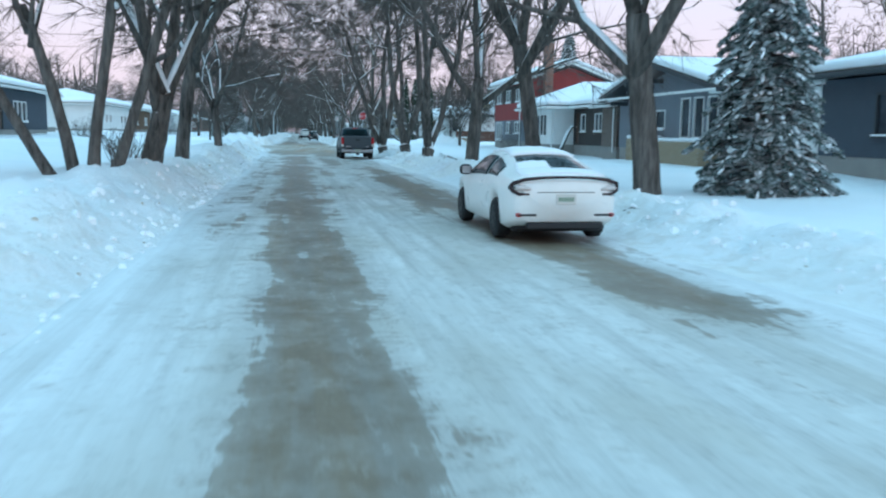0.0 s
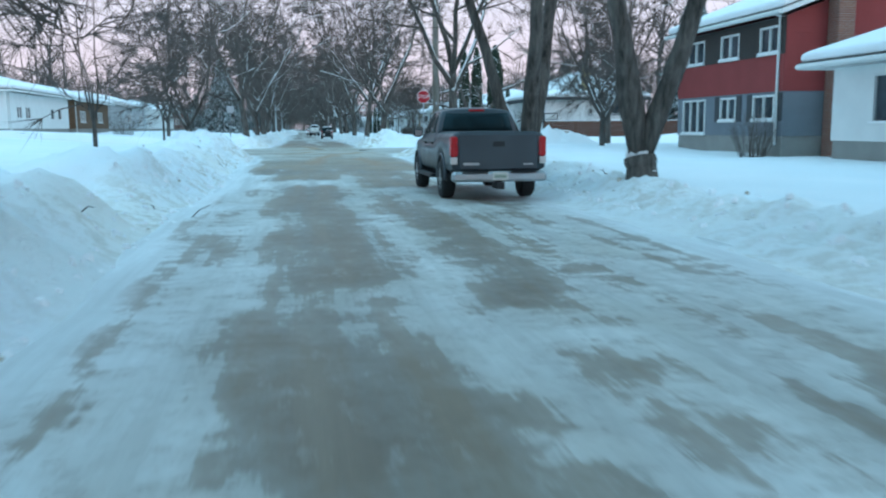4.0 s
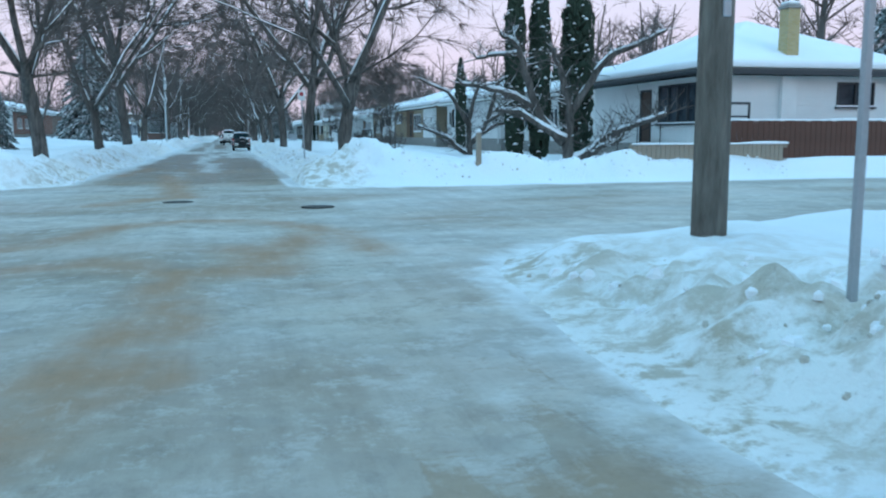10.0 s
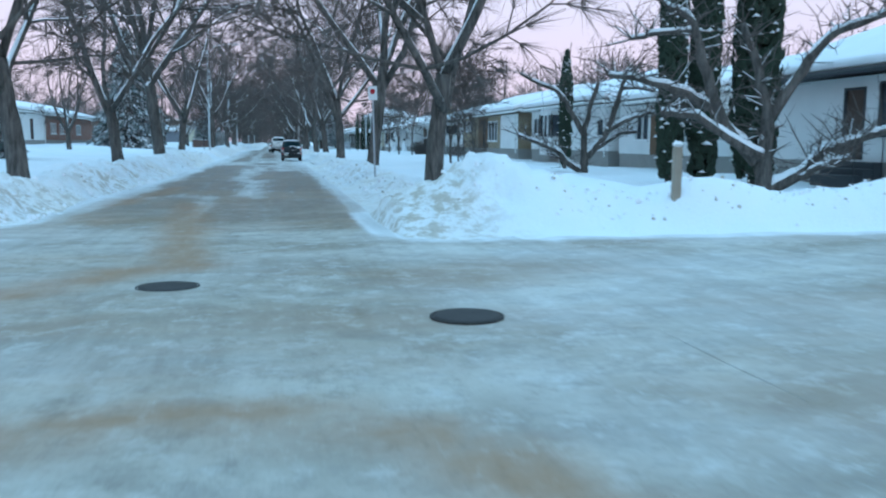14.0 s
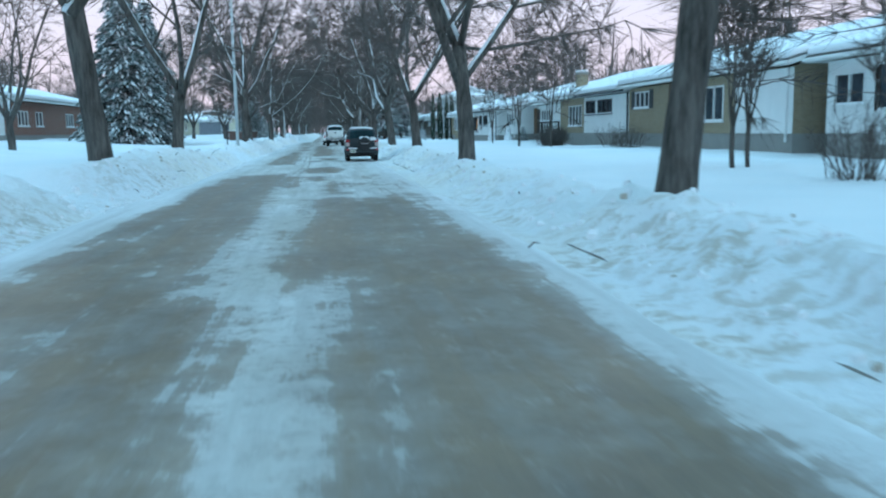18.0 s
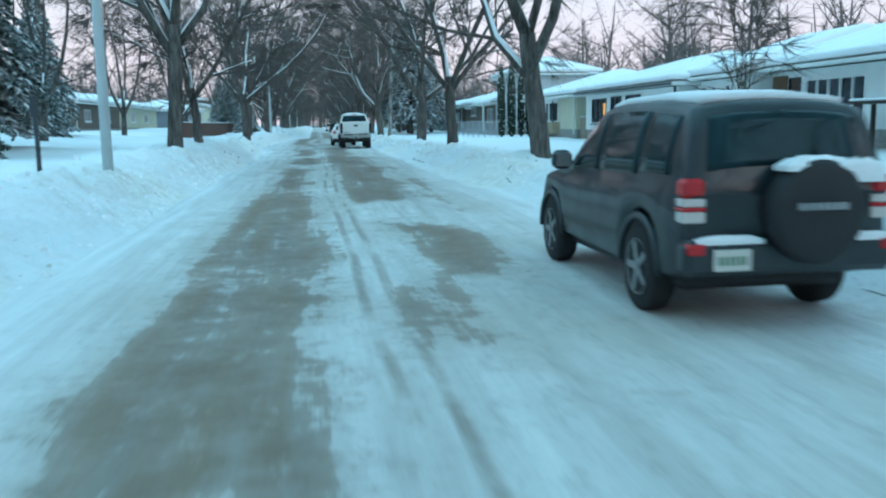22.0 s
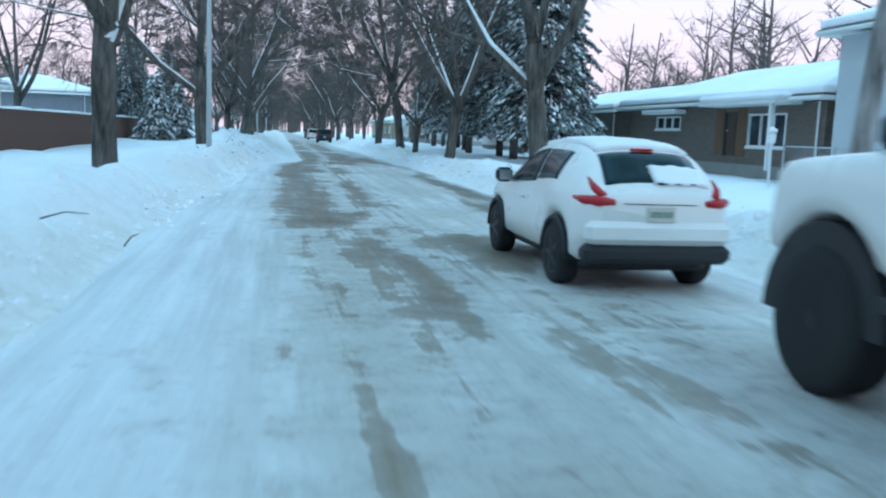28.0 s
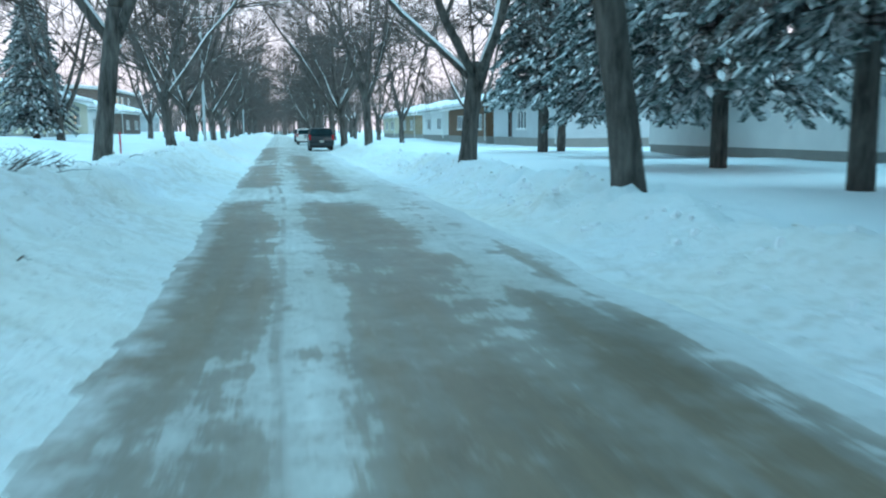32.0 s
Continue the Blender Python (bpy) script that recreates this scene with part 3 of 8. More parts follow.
gx = np.unique(np.concatenate([axis_steps(-6.0, -1.2, 0.18, -2500, -1.2, 1.15), np.array([0.0, 1.1, 2.4]), axis_steps(3.4, 8.2, 0.17, 3.4, 2500, 1.15), np.arange(11.2, 16.6, 0.28)]))
gy = np.unique(np.concatenate([axis_steps(-4.0, 258.0, 0.26, -2500, 2500, 1.10), np.arange(55.1, 76.0, 0.15), np.arange(94.1, 104.0, 0.15)]))
GX, GY = np.meshgrid(gx, gy)
GZ = ground_z(GX, GY)
nx, ny = len(gx), len(gy)
gi = np.arange(nx * ny).reshape(ny, nx)
quads = np.stack([gi[:-1, :-1], gi[:-1, 1:], gi[1:, 1:], gi[1:, :-1]], -1).reshape(-1, 4)
gme = bpy.data.meshes.new("ground")
gme.vertices.add(nx * ny)
gme.vertices.foreach_set("co", np.stack([GX, GY, GZ], -1).ravel())
gme.loops.add(quads.size)
gme.loops.foreach_set("vertex_index", quads.ravel())
gme.polygons.add(len(quads))
gme.polygons.foreach_set("loop_start", np.arange(0, quads.size, 4))
gme.polygons.foreach_set("use_smooth", np.ones(len(quads), bool))
gme.materials.append(GROUND)
gme.update(calc_edges=True)
tagged(new("ground", gme), "deep snow over lawns with soiled ploughed banks along the kerbs", "snow", kind="structure")


def gz(x, y):
    return float(ground_z(np.array(x), np.array(y)))


# ---- road: packed snow worn through to the asphalt in places (x0, x1, y0, y1) ----
WORN_SOUTH = ((-0.8, 0.25, 0, 38), (-1.1, -0.2, 15.3, 18.2), (2.1, 3.4, 15, 27), (2.4, 3.6, 5, 13.5), (0.5, 1.0, 20.7, 23.3), (-1.0, 0.4, 29.5, 37.4), (-1.4, 0.3, 27.7, 29.5), (0.7, 0.9, 27.3, 35), (2.5, 3.3, 22, 33), (-0.9, 0.5, 38, 52), (1.9, 2.9, 33.5, 35.6), (1.6, 1.9, 28, 28.7), (1.0, 1.9, 37, 47), (1.0, 2.9, 50, 60), (-1.3, 0.7, 54, 60))
WORN_MIDDLE = ((-1.9, 0.9, 57, 69), (0.7, 4.0, 58, 71), (-1.6, 0.2, 93, 101), (0.6, 3.7, 92, 101), (1.6, 3.7, 100, 112), (1.1, 3.7, 111, 116), (-1.6, 1.05, 101, 110), (-1.5, 0.5, 109, 131), (-1.2, 0.5, 112.9, 132.6), (1.3, 3.5, 114, 121), (2.3, 3.8, 111.9, 114.6), (1.7, 2.2, 122, 128))
WORN_NORTH = ((-1.2, 0.9, 125.6, 130.9), (0.8, 2.3, 132.8, 137.3), (1.1, 1.5, 128, 131.4), (2.3, 2.7, 125.6, 126.6), (-0.9, 0.3, 140.5, 155), (-0.6, 0.3, 154.2, 156), (1.4, 2.3, 146.6, 150.2), (0.9, 1.4, 142.8, 145.4), (0.9, 2.3, 153.8, 158), (-0.6, 0.2, 156.2, 166), (1.0, 2.3, 156.1, 177), (-0.6, 0.6, 168.7, 174.6), (0.8, 2.0, 168.7, 190), (-0.7, 0.3, 178, 187))
WORN_END = ((-0.6, 0.2, 196.3, 197.0), (0.9, 1.9, 196, 199.2), (-0.9, -0.4, 198, 199.4), (-0.5, 0.3, 201, 202.8), (-0.1, 0.4, 192.5, 200), (-1.15, -0.1, 202.7, 226), (-0.7, -0.2, 195.3, 195.9), (-0.2, 1.0, 199.1, 200.2), (-0.7, 0.3, 216.1, 221.1), (0.7, 1.2, 216.1, 221), (-0.6, 0.4, 222.1, 226), (0.7, 2.2, 223.2, 226), (3.1, 3.75, 204, 217), (2.6, 3.4, 199.5, 206), (3.6, 4.2, 216, 227), (0.35, 0.9, 203, 212), (-1.2, 0.0, 199.8, 203), (-0.4, 0.8, 226.4, 243.7), (1.3, 2.7, 226.2, 243.6), (2.6, 3.6, 225.5, 233), (3.3, 3.9, 224.5, 227.5), (-0.5, 0.9, 248, 262), (1.4, 2.6, 246, 275), (-0.5, 0.8, 268, 300))

WORN_THIN = ((1.5, 3.9, 12, 31), (0.8, 3.8, 32, 53), (-2.3, -1.0, 10, 52), (2.5, 4.0, 116, 132), (2.2, 3.0, 150, 176), (-1.0, 1.5, 186, 201), (0.2, 2.3, 187, 195), (2.8, 3.9, 226, 250), (-1.3, 3.0, 252, 300))


# arcs of brown sand left by turning wheels at the crossing
SAND_ARCS = (
    (((-5.0, 78.2), (-0.8, 79.4), (-0.3, 80.1), (0.3, 81.8), (1.5, 82.2), (2.7, 81.4), (3.5, 79.8), (3.7, 77.8)), 0.5),
    (((2.2, 78.4), (2.4, 77.5), (2.3, 76.7)), 0.6),
    (((-1.2, 77.0), (0.4, 77.8), (1.0, 77.1), (1.4, 76.5), (2.0, 76.9), (2.5, 77.6), (3.0, 79.7)), 0.5),
    (((-0.6, 86.0), (0.2, 87.3), (1.0, 87.9), (0.5, 92.0), (0.2, 98.0)), 0.6),
    (((1.4, 76.3), (1.5, 73.0)), 0.4), (((0.1, 64.0), (0.5, 70.0), (1.2, 74.0)), 0.6), (((2.6, 62.0), (2.4, 70.0)), 0.5), (((-1.6, 98.0), (-1.0, 106.0)), 0.6))


def strip(name, xs, ys, label, wob):
    X, Y = np.meshgrid(xs, ys)
    Z = wob * fnoise(X * 0.8, Y * 0.35, 61, 3) - 0.0006 * (X - 1.1) ** 2 * (np.abs(X - 1.1) < 4.2)
    wear = np.zeros_like(X)
    xw, yw = X + 0.25 * fnoise(Y * 0.8, X * 0.4, 71), Y + 1.6 * fnoise(X * 1.7, Y * 0.15, 73)
    for x0, x1, y0, y1 in WORN_SOUTH + WORN_MIDDLE + WORN_NORTH + WORN_END:
        wear = np.maximum(wear, sstep(x0 - 0.45, x0 + 0.4, xw) * (1 - sstep(x1 - 0.4, x1 + 0.45, xw)) * sstep(y0 - 0.9, y0 + 0.9, yw) * (1 - sstep(y1 - 0.9, y1 + 0.9, yw)))
    for x0, x1, y0, y1 in WORN_THIN:
        wear = np.maximum(wear, 0.42 * sstep(x0 - 0.4, x0 + 0.4, xw) * (1 - sstep(x1 - 0.4, x1 + 0.4, xw)) * sstep(y0 - 2, y0 + 2, yw) * (1 - sstep(y1 - 2, y1 + 2, yw)))
    sand = np.zeros_like(X)
    xs_, ys_ = X + 0.3 * fnoise(X * 0.9, Y * 0.9, 81), Y + 0.45 * fnoise(X * 0.9, Y * 0.9, 83)
    for line, width in SAND_ARCS:
        for (ax_, ay_), (bx_, by_) in zip(line, line[1:]):
            dx, dy = bx_ - ax_, by_ - ay_
            width_ = width * 0.7
            f = np.clip(((xs_ - ax_) * dx + (ys_ - ay_) * dy) / (dx * dx + dy * dy), 0, 1)
            sand = np.maximum(sand, np.exp(-((xs_ - ax_ - f * dx) ** 2 + (ys_ - ay_ - f * dy) ** 2) / width_**2))
    near = np.max([ground_z(X + dx, Y + dy) for dx, dy in ((0, 0), (0.45, 0), (-0.45, 0), (0, 0.6), (0, -0.6))], axis=0)
    drift = np.maximum(sstep(-0.05, 0.12, near), 0.55 * sstep(-0.05, 0.12, ground_z(X - 0.9, Y)) * sstep(205, 215, Y))
    k = np.arange(len(xs) * len(ys)).reshape(len(ys), len(xs))
    q = np.stack([k[:-1, :-1], k[:-1, 1:], k[1:, 1:], k[1:, :-1]], -1).reshape(-1, 4)
    g = Geo()
    g.v, g.f = list(map(tuple, np.stack([X, Y, Z], -1).reshape(-1, 3))), list(map(tuple, q))
    ob = part(name, g, ROAD, smooth=True)
    layer = ob.data.attributes.new("worn", "FLOAT", "POINT")
    layer.data.foreach_set("value", (wear * 0.72).ravel().astype(np.float32))
    layer = ob.data.attributes.new("drift", "FLOAT", "POINT")
    layer.data.foreach_set("value", drift.ravel().astype(np.float32))
    layer = ob.data.attributes.new("sand", "FLOAT", "POINT")
    layer.data.foreach_set("value", sand.ravel().astype(np.float32))
    return tagged(ob, label, "road", kind="structure")


strip("road", np.linspace(-3.2, 5.1, 46), np.concatenate([np.arange(-30, -4, 2.0), np.arange(-4, 270, 0.4), np.arange(270, 400, 1.5), np.arange(400, 900, 12)]), "packed snow and bare sanded asphalt of a residential street", 0.035)
part_x = np.concatenate([np.arange(-90, -12, 3.0), np.arange(-12, -3.2, 0.4), [-3.2]])
strip("road_side_street", part_x, np.linspace(76.5, 92.5, 40), "icy side street with sanded packed snow", 0.03)
strip("road_side_street", np.concatenate([[5.1], np.arange(5.5, 14, 0.4), np.arange(14, 120, 3.0)]), np.linspace(76.5, 92.5, 40), "icy side street with sanded packed snow", 0.03)


# ---- bare street trees ----
def rot_about(v, axis, ang):
    return Matrix.Rotation(ang, 3, axis) @ v


def grow_tree(seed, height, fork, r0, limbs, spread, twigs, lean=0.0, fine=True, snowy=0.75, heavy=1.0, rise=0.10, crook=1.0, low=1):
    """A bare elm: trunk, arching limbs, branches and a haze of twigs; snow lies along the limbs."""
    rng = random.Random(seed)
    wood, thin, snow = Geo(), Geo(), Geo()

    def limb(p, d, length, r, level, sides, droop):
        n = (9, 6, 4, 3 if fine else 2)[level]
        pts, rad = [p.copy()], [r]
        step = length / n
        for i in range(n):
            d = d + Vector((rng.uniform(-1, 1), rng.uniform(-1, 1), rng.uniform(-0.6, 0.9))) * (0.05, 0.15 * crook, 0.22 * crook, 0.25)[level]
            d.z += (0.0, rise, 0.5 * rise, droop)[level]
            if level in (1, 2) and low < 3:
                d.z = max(d.z, (0.35, 0.16)[level - 1])
            d.normalize()
            p = p + d * step
            pts.append(p.copy())
            rad.append(max(0.008, r * (1 - 0.78 * (i + 1) / n)) if level else r * (1 - 0.22 * (i + 1) / n))
        if level == 0:
            rad = [w * rng.uniform(0.93, 1.08) for w in rad]
            rad[0], rad[1] = r * 1.35, r * 1.1
        (wood if level < 3 else thin).tube(pts, rad, sides, cap=level < 2)
        if 1 <= level <= 2 and rng.random() < snowy + (0.15 if level == 1 else -0.25):
            run, rr = [], []
            for q, w in zip(pts, rad):
                j = pts.index(q)
                t = (pts[min(j + 1, n)] - pts[max(j - 1, 0)]).normalized()
                up = (Vector((0, 0, 1)) - t * t.z)
                if up.length < 0.32:
                    if len(run) > 1:
                        snow.tube(run, rr, 5)
                    run, rr = [], []
                    continue
                run.append(q + up.normalized() * w * 0.62)
                rr.append(max(0.02, w * rng.uniform(0.55, 0.85)) * heavy)
            if len(run) > 1:
                snow.tube(run, rr, 5)
        return pts, rad

    def spray(p, d, length):
        """A few hair-thin twigs from one point."""
        for _ in range(7 if fine else 4):
            t = (d + Vector((rng.uniform(-1, 1), rng.uniform(-1, 1), rng.uniform(-0.8, 0.6))) * 0.8).normalized()
            q = p + t * length * rng.uniform(0.5, 1.0)
            e = q + (q - p) * 0.45
            a, b_ = t.orthogonal().normalized() * (0.011 if fine else 0.016), t.cross(t.orthogonal()).normalized() * (0.010 if fine else 0.015)
            thin.add([p + a, p - a * 0.5 + b_, p - a * 0.5 - b_, e], [(0, 1, 3), (1, 2, 3), (2, 0, 3)])

    base = Vector((0, 0, -0.6))
    d0 = Vector((lean, rng.uniform(-0.05, 0.05), 1)).normalized()
    tp, tr = limb(base, d0, fork + 0.6, r0, 0, 10, 0)
    top, rt = tp[-1], tr[-1]
    for _ in range(6 if snowy > 0.9 else 0):
        j = rng.randint(2, 7)
        ang = rng.uniform(2.2, 4.4)
        o = Vector((math.cos(ang), math.sin(ang) * 0.8, 0)) * tr[j]
        q0, q1 = tp[j] + o * 0.72, tp[j].lerp(tp[j + 1], rng.uniform(0.5, 1.0)) + o * 0.74
        w = tr[j] * rng.uniform(0.2, 0.42) * heavy
        snow.tube([q0, q0.lerp(q1, 0.4), q1], [w * 0.4, w, w * 0.5], 6)
    if fork < 0.5:
        snow.tube([top + Vector((0, 0, -0.1)), top + Vector((0.03, 0, 0.25)), top + Vector((0, 0.02, 0.5))], [rt * 0.9, rt * 0.75, rt * 0.3], 9)
    a0 = rng.uniform(0, 6.28)
    for i in range(limbs):
        a = a0 + 6.283 * i / limbs + rng.uniform(-0.4, 0.4)
        tilt = spread * rng.uniform(0.55, 1.15)
        d = Vector((math.cos(a) * math.sin(tilt), math.sin(a) * math.sin(tilt), math.cos(tilt)))
        ln = (height - fork) * rng.uniform(0.75, 1.05)
        p0 = top - d0 * rng.uniform(0.0, min(1.1, 0.34 * fork))
        lp, lr = limb(p0, d, ln, rt * rng.uniform(0.55, 0.78), 1, 7, 0)
        for j in range(twigs[0]):
            k = rng.randint(low, 6)
            ax = (lp[k] - lp[k - 1]).normalized()
            side = rot_about(ax.orthogonal().normalized(), ax, rng.uniform(0, 6.28))
            bd = (ax * rng.uniform(0.35, 0.9) + side * rng.uniform(0.6, 1.0) + Vector((0, 0, rng.uniform(-0.25, 0.05)))).normalized()
            bp, br = limb(lp[k], bd, ln * rng.uniform(0.28, 0.52), lr[k] * 0.58, 2, 5, 0)
            for m_ in range(twigs[1]):
                kk = rng.randint(1, len(bp) - 1)
                ax2 = (bp[kk] - bp[kk - 1]).normalized()
                side = rot_about(ax2.orthogonal().normalized(), ax2, rng.uniform(0, 6.28))
                td = (ax2 * 0.7 + side * 0.8).normalized()
                sp_, _ = limb(bp[kk], td, rng.uniform(0.9, 1.9), 0.026, 3, 3, -0.10)
                for q in range(twigs[2]):
                    w = rng.randint(1, len(sp_) - 1)
                    spray(sp_[w], (sp_[w] - sp_[w - 1]).normalized(), rng.uniform(0.6, 1.25))
    return wood, thin, snow


TREE_KINDS = {}


def tree_kind(key, *args, bark=None, **kw):
    w, t, s = grow_tree(*args, **kw)
    TREE_KINDS[key] = (mesh_of(w, "trunk", bark or BARK, True), mesh_of(t, "crown", TWIG), mesh_of(s, "snow_load", SNOW, True))


tree_kind("a", 101, 13.0, 2.9, 0.255, 4, 0.82, (7, 8, 3), snowy=0.62, heavy=0.9, crook=1.35)
tree_kind("b", 202, 12.0, 2.3, 0.225, 4, 0.90, (7, 8, 3), lean=0.05, snowy=0.62, heavy=0.9, crook=1.35)
tree_kind("c", 303, 13.5, 3.6, 0.235, 5, 0.72, (6, 8, 3), lean=-0.04, snowy=0.6, heavy=0.9, crook=1.3)
tree_kind("d", 404, 11.0, 2.0, 0.18, 4, 0.80, (8, 9, 3), snowy=0.6, heavy=0.9, crook=1.35)
tree_kind("vee", 515, 12.0, 0.3, 0.36, 3, 0.44, (9, 8, 3), low=3, snowy=0.92)
tree_kind("stump", 616, 10.0, 1.9, 0.30, 4, 0.55, (6, 6, 3), lean=0.30, snowy=1.0, heavy=1.3)
tree_kind("young", 717, 5.5, 1.2, 0.07, 4, 0.35, (5, 5, 2), snowy=0.2)
tree_kind("far1", 818, 13.5, 2.6, 0.25, 5, 0.64, (6, 8, 2), fine=False, snowy=0.42, heavy=0.7, crook=1.35)
tree_kind("far2", 919, 12.5, 3.2, 0.24, 5, 0.60, (6, 8, 2), fine=False, snowy=0.42, heavy=0.7, crook=1.35)
tree_kind("far3", 929, 13.0, 2.2, 0.22, 5, 0.66, (5, 6, 2), fine=False, snowy=0.3)
tree_kind("birch", 1020, 12.0, 5.5, 0.115, 4, 0.40, (7, 6, 2), bark=BIRCH, snowy=0.6)


def clump_kind(key, stems, seed):
    """Several leaning stems that rise from one root."""
    rb = random.Random(seed)
    wood, thin, snow = Geo(), Geo(), Geo()
    for k in range(stems):
        w, t, s_ = grow_tree(seed + k, rb.uniform(8.5, 10.5), rb.uniform(3.2, 4.6), rb.uniform(0.10, 0.15), 3, 0.5, (6, 6, 3), lean=(-0.55, -0.16, 0.02, 0.34)[k % 4], snowy=0.9)
        off = Vector(((k - (stems - 1) / 2) * 0.30, rb.uniform(-0.2, 0.2), 0))
        for src, dst in ((w, wood), (t, thin), (s_, snow)):
            dst.add([Vector(v) + off for v in src.v], src.f)
    TREE_KINDS[key] = (mesh_of(wood, "trunk", BARK, True), mesh_of(thin, "crown", TWIG), mesh_of(snow, "snow_load", SNOW, True))


clump_kind("clump", 4, 1301)


def bent(pts, n=4):
    """A smooth line through the points."""
    q = [pts[0] * 2 - pts[1]] + pts + [pts[-1] * 2 - pts[-2]]
    out = []
    for a, b_, c, d in zip(q, q[1:], q[2:], q[3:]):
        out += [0.5 * (2 * b_ + (c - a) * t + (2 * a - 5 * b_ + 4 * c - d) * t * t + (3 * b_ - a - 3 * c + d) * t**3) for t in (k / n for k in range(n))]
    return out + [pts[-1]]


def old_apple(key, limbs, seed):
    """A squat old tree: crooked limbs (x, y, z) with thick snow along their tops and a fringe of twigs."""
    rb = random.Random(seed)
    wood, thin, snow = Geo(), Geo(), Geo()
    for r0, r1, pts in limbs:
        run = bent([Vector(p) for p in pts])
        run = [p + Vector((rb.gauss(0, 0.025), rb.gauss(0, 0.025), rb.gauss(0, 0.02))) for p in run]
        n = len(run) - 1
        rad = [(r0 + (r1 - r0) * (k / n) ** 0.8) * rb.uniform(0.92, 1.08) for k in range(n + 1)]
        wood.tube(run, rad, 9)
        lie = []
        for k, p in enumerate(run):
            d = (run[min(n, k + 1)] - run[max(0, k - 1)]).normalized()
            flat = math.hypot(d.x, d.y)
            lie.append((p + Vector((0, 0, rad[k] * (0.65 + 0.35 * flat))), max(0.02, rad[k] * rb.uniform(0.75, 1.05) * flat**0.7)))
        if pts[0][2] > -0.1:
            snow.tube([a for a, _ in lie], [b_ for _, b_ in lie], 7)
        for k in range(1, n + 1):
            for _ in range(1 + int(5 * k / n)):
                p = run[k]
                d = Vector((rb.uniform(-1, 1), rb.uniform(-1, 1), rb.uniform(-0.25, 1.1))).normalized() * rb.uniform(0.5, 1.5)
                mid = p + d * 0.5 + Vector((rb.uniform(-0.15, 0.15), rb.uniform(-0.15, 0.15), rb.uniform(-0.1, 0.15)))
                thin.tube([p, mid, p + d], [0.022, 0.014, 0.005], 4, cap=False)
                if rb.random() < 0.35:
                    snow.tube([p.lerp(mid, 0.2) + Vector((0, 0, 0.02)), mid + Vector((0, 0, 0.022))], [0.018, 0.012], 4)
                for _ in range(3):
                    e = Vector((rb.uniform(-1, 1), rb.uniform(-1, 1), rb.uniform(-0.2, 1))).normalized() * rb.uniform(0.25, 0.7)
                    thin.tube([mid, mid + e], [0.009, 0.003], 3, cap=False)
    TREE_KINDS[key] = (mesh_of(wood, "trunk", BARK, True), mesh_of(thin, "crown", TWIG), mesh_of(snow, "snow_load", SNOW, True))


old_apple("apple", (
    (0.25, 0.10, ((0, 0, -0.4), (0.04, 0, 0.4), (0.1, 0, 1.6), (-0.08, 0.1, 2.8), (-0.6, 0.3, 4.4))),
    (0.20, 0.07, ((-0.1, 0, 0.8), (-0.9, -0.1, 1.8), (-1.5, -0.2, 3.4), (-1.75, -0.2, 4.4), (-2.5, 0.1, 5.0))),
    (0.13, 0.06, ((-1.0, -0.1, 2.05), (-2.1, -0.5, 2.7), (-3.0, -0.7, 2.95), (-3.7, -0.8, 3.05))),
    (0.14, 0.08, ((0.0, -0.1, 0.9), (-0.8, -0.5, 1.4), (-1.5, -0.9, 1.95), (-2.3, -1.2, 2.05))),
    (0.16, 0.06, ((0.1, 0, 1.9), (0.85, 0.2, 3.2), (1.4, 0.3, 4.0), (2.3, 0.3, 4.4), (3.3, 0.4, 4.9))),
    (0.18, 0.08, ((0.2, 0, 0.0), (0.85, 0.1, 0.5), (1.5, 0.2, 1.1), (2.4, 0.3, 1.45), (3.4, 0.3, 1.85))),
    (0.11, 0.06, ((0.75, 0.1, 0.35), (1.3, -0.2, 0.65), (1.95, -0.3, 0.98))),
    (0.09, 0.05, ((-1.65, -0.2, 4.2), (-2.6, -0.4, 4.15), (-3.2, -0.5, 4.0)))), 1409)


def tree(kind, x, y, turn, size=1.0, label="", z=None):
    ob = thing("tree", (x, y, (gz(x, y) if z is None else z)), label or "bare street elm with snow lying along its limbs", "tree", "street trees", turn)
    ob.scale = (size, size, size * random.Random(int(y * 7)).uniform(0.94, 1.08))
    for nm, me in zip(("trunk", "crown", "snow_load"), TREE_KINDS[kind]):
        if len(me.polygons):
            p = part(nm, me, None, ob)
            if nm != "trunk":
                tagged(p, kind="stuff")
    return ob


# right boulevard
for kind, x, y, turn, size in (
    ("a", 6.7, 14.9, 30, 1.15), ("c", 5.5, 18.9, 200, 0.9), ("a", 6.1, 29.6, 250, 1.05), ("vee", 5.7, 37.6, 0, 0.95), 
    ("vee", 5.8, 45.6, 80, 1.0), ("vee", 5.2, 51.0, 150, 1.0), ("d", 13.4, 68.4, 200, 0.75), ("c", 6.0, 65.6, 300, 0.8), ("d", 16.7, 76.7, 20, 1.0),
    ("a", 6.5, 101.2, 152, 1.1), ("c", 6.1, 113.4, 75, 1.1), ("a", 6.0, 128.9, 320, 1.1), ("b", 6.0, 142.9, 190, 1.05), ("a", 6.1, 159.4, 25, 1.1),
    ("b", 5.7, 171.0, 110, 1.05), ("a", 5.7, 181.6, 275, 1.05), ("a", 5.9, 210.0, 45, 1.15), ("b", 5.9, 223.3, 350, 1.15),
    ("d", 5.5, 230.0, 160, 0.85), ("c", 5.9, 237.8, 220, 1.05), ("b", 5.6, 247.5, 20, 1.1)):
    tree(kind, x, y, turn, size)
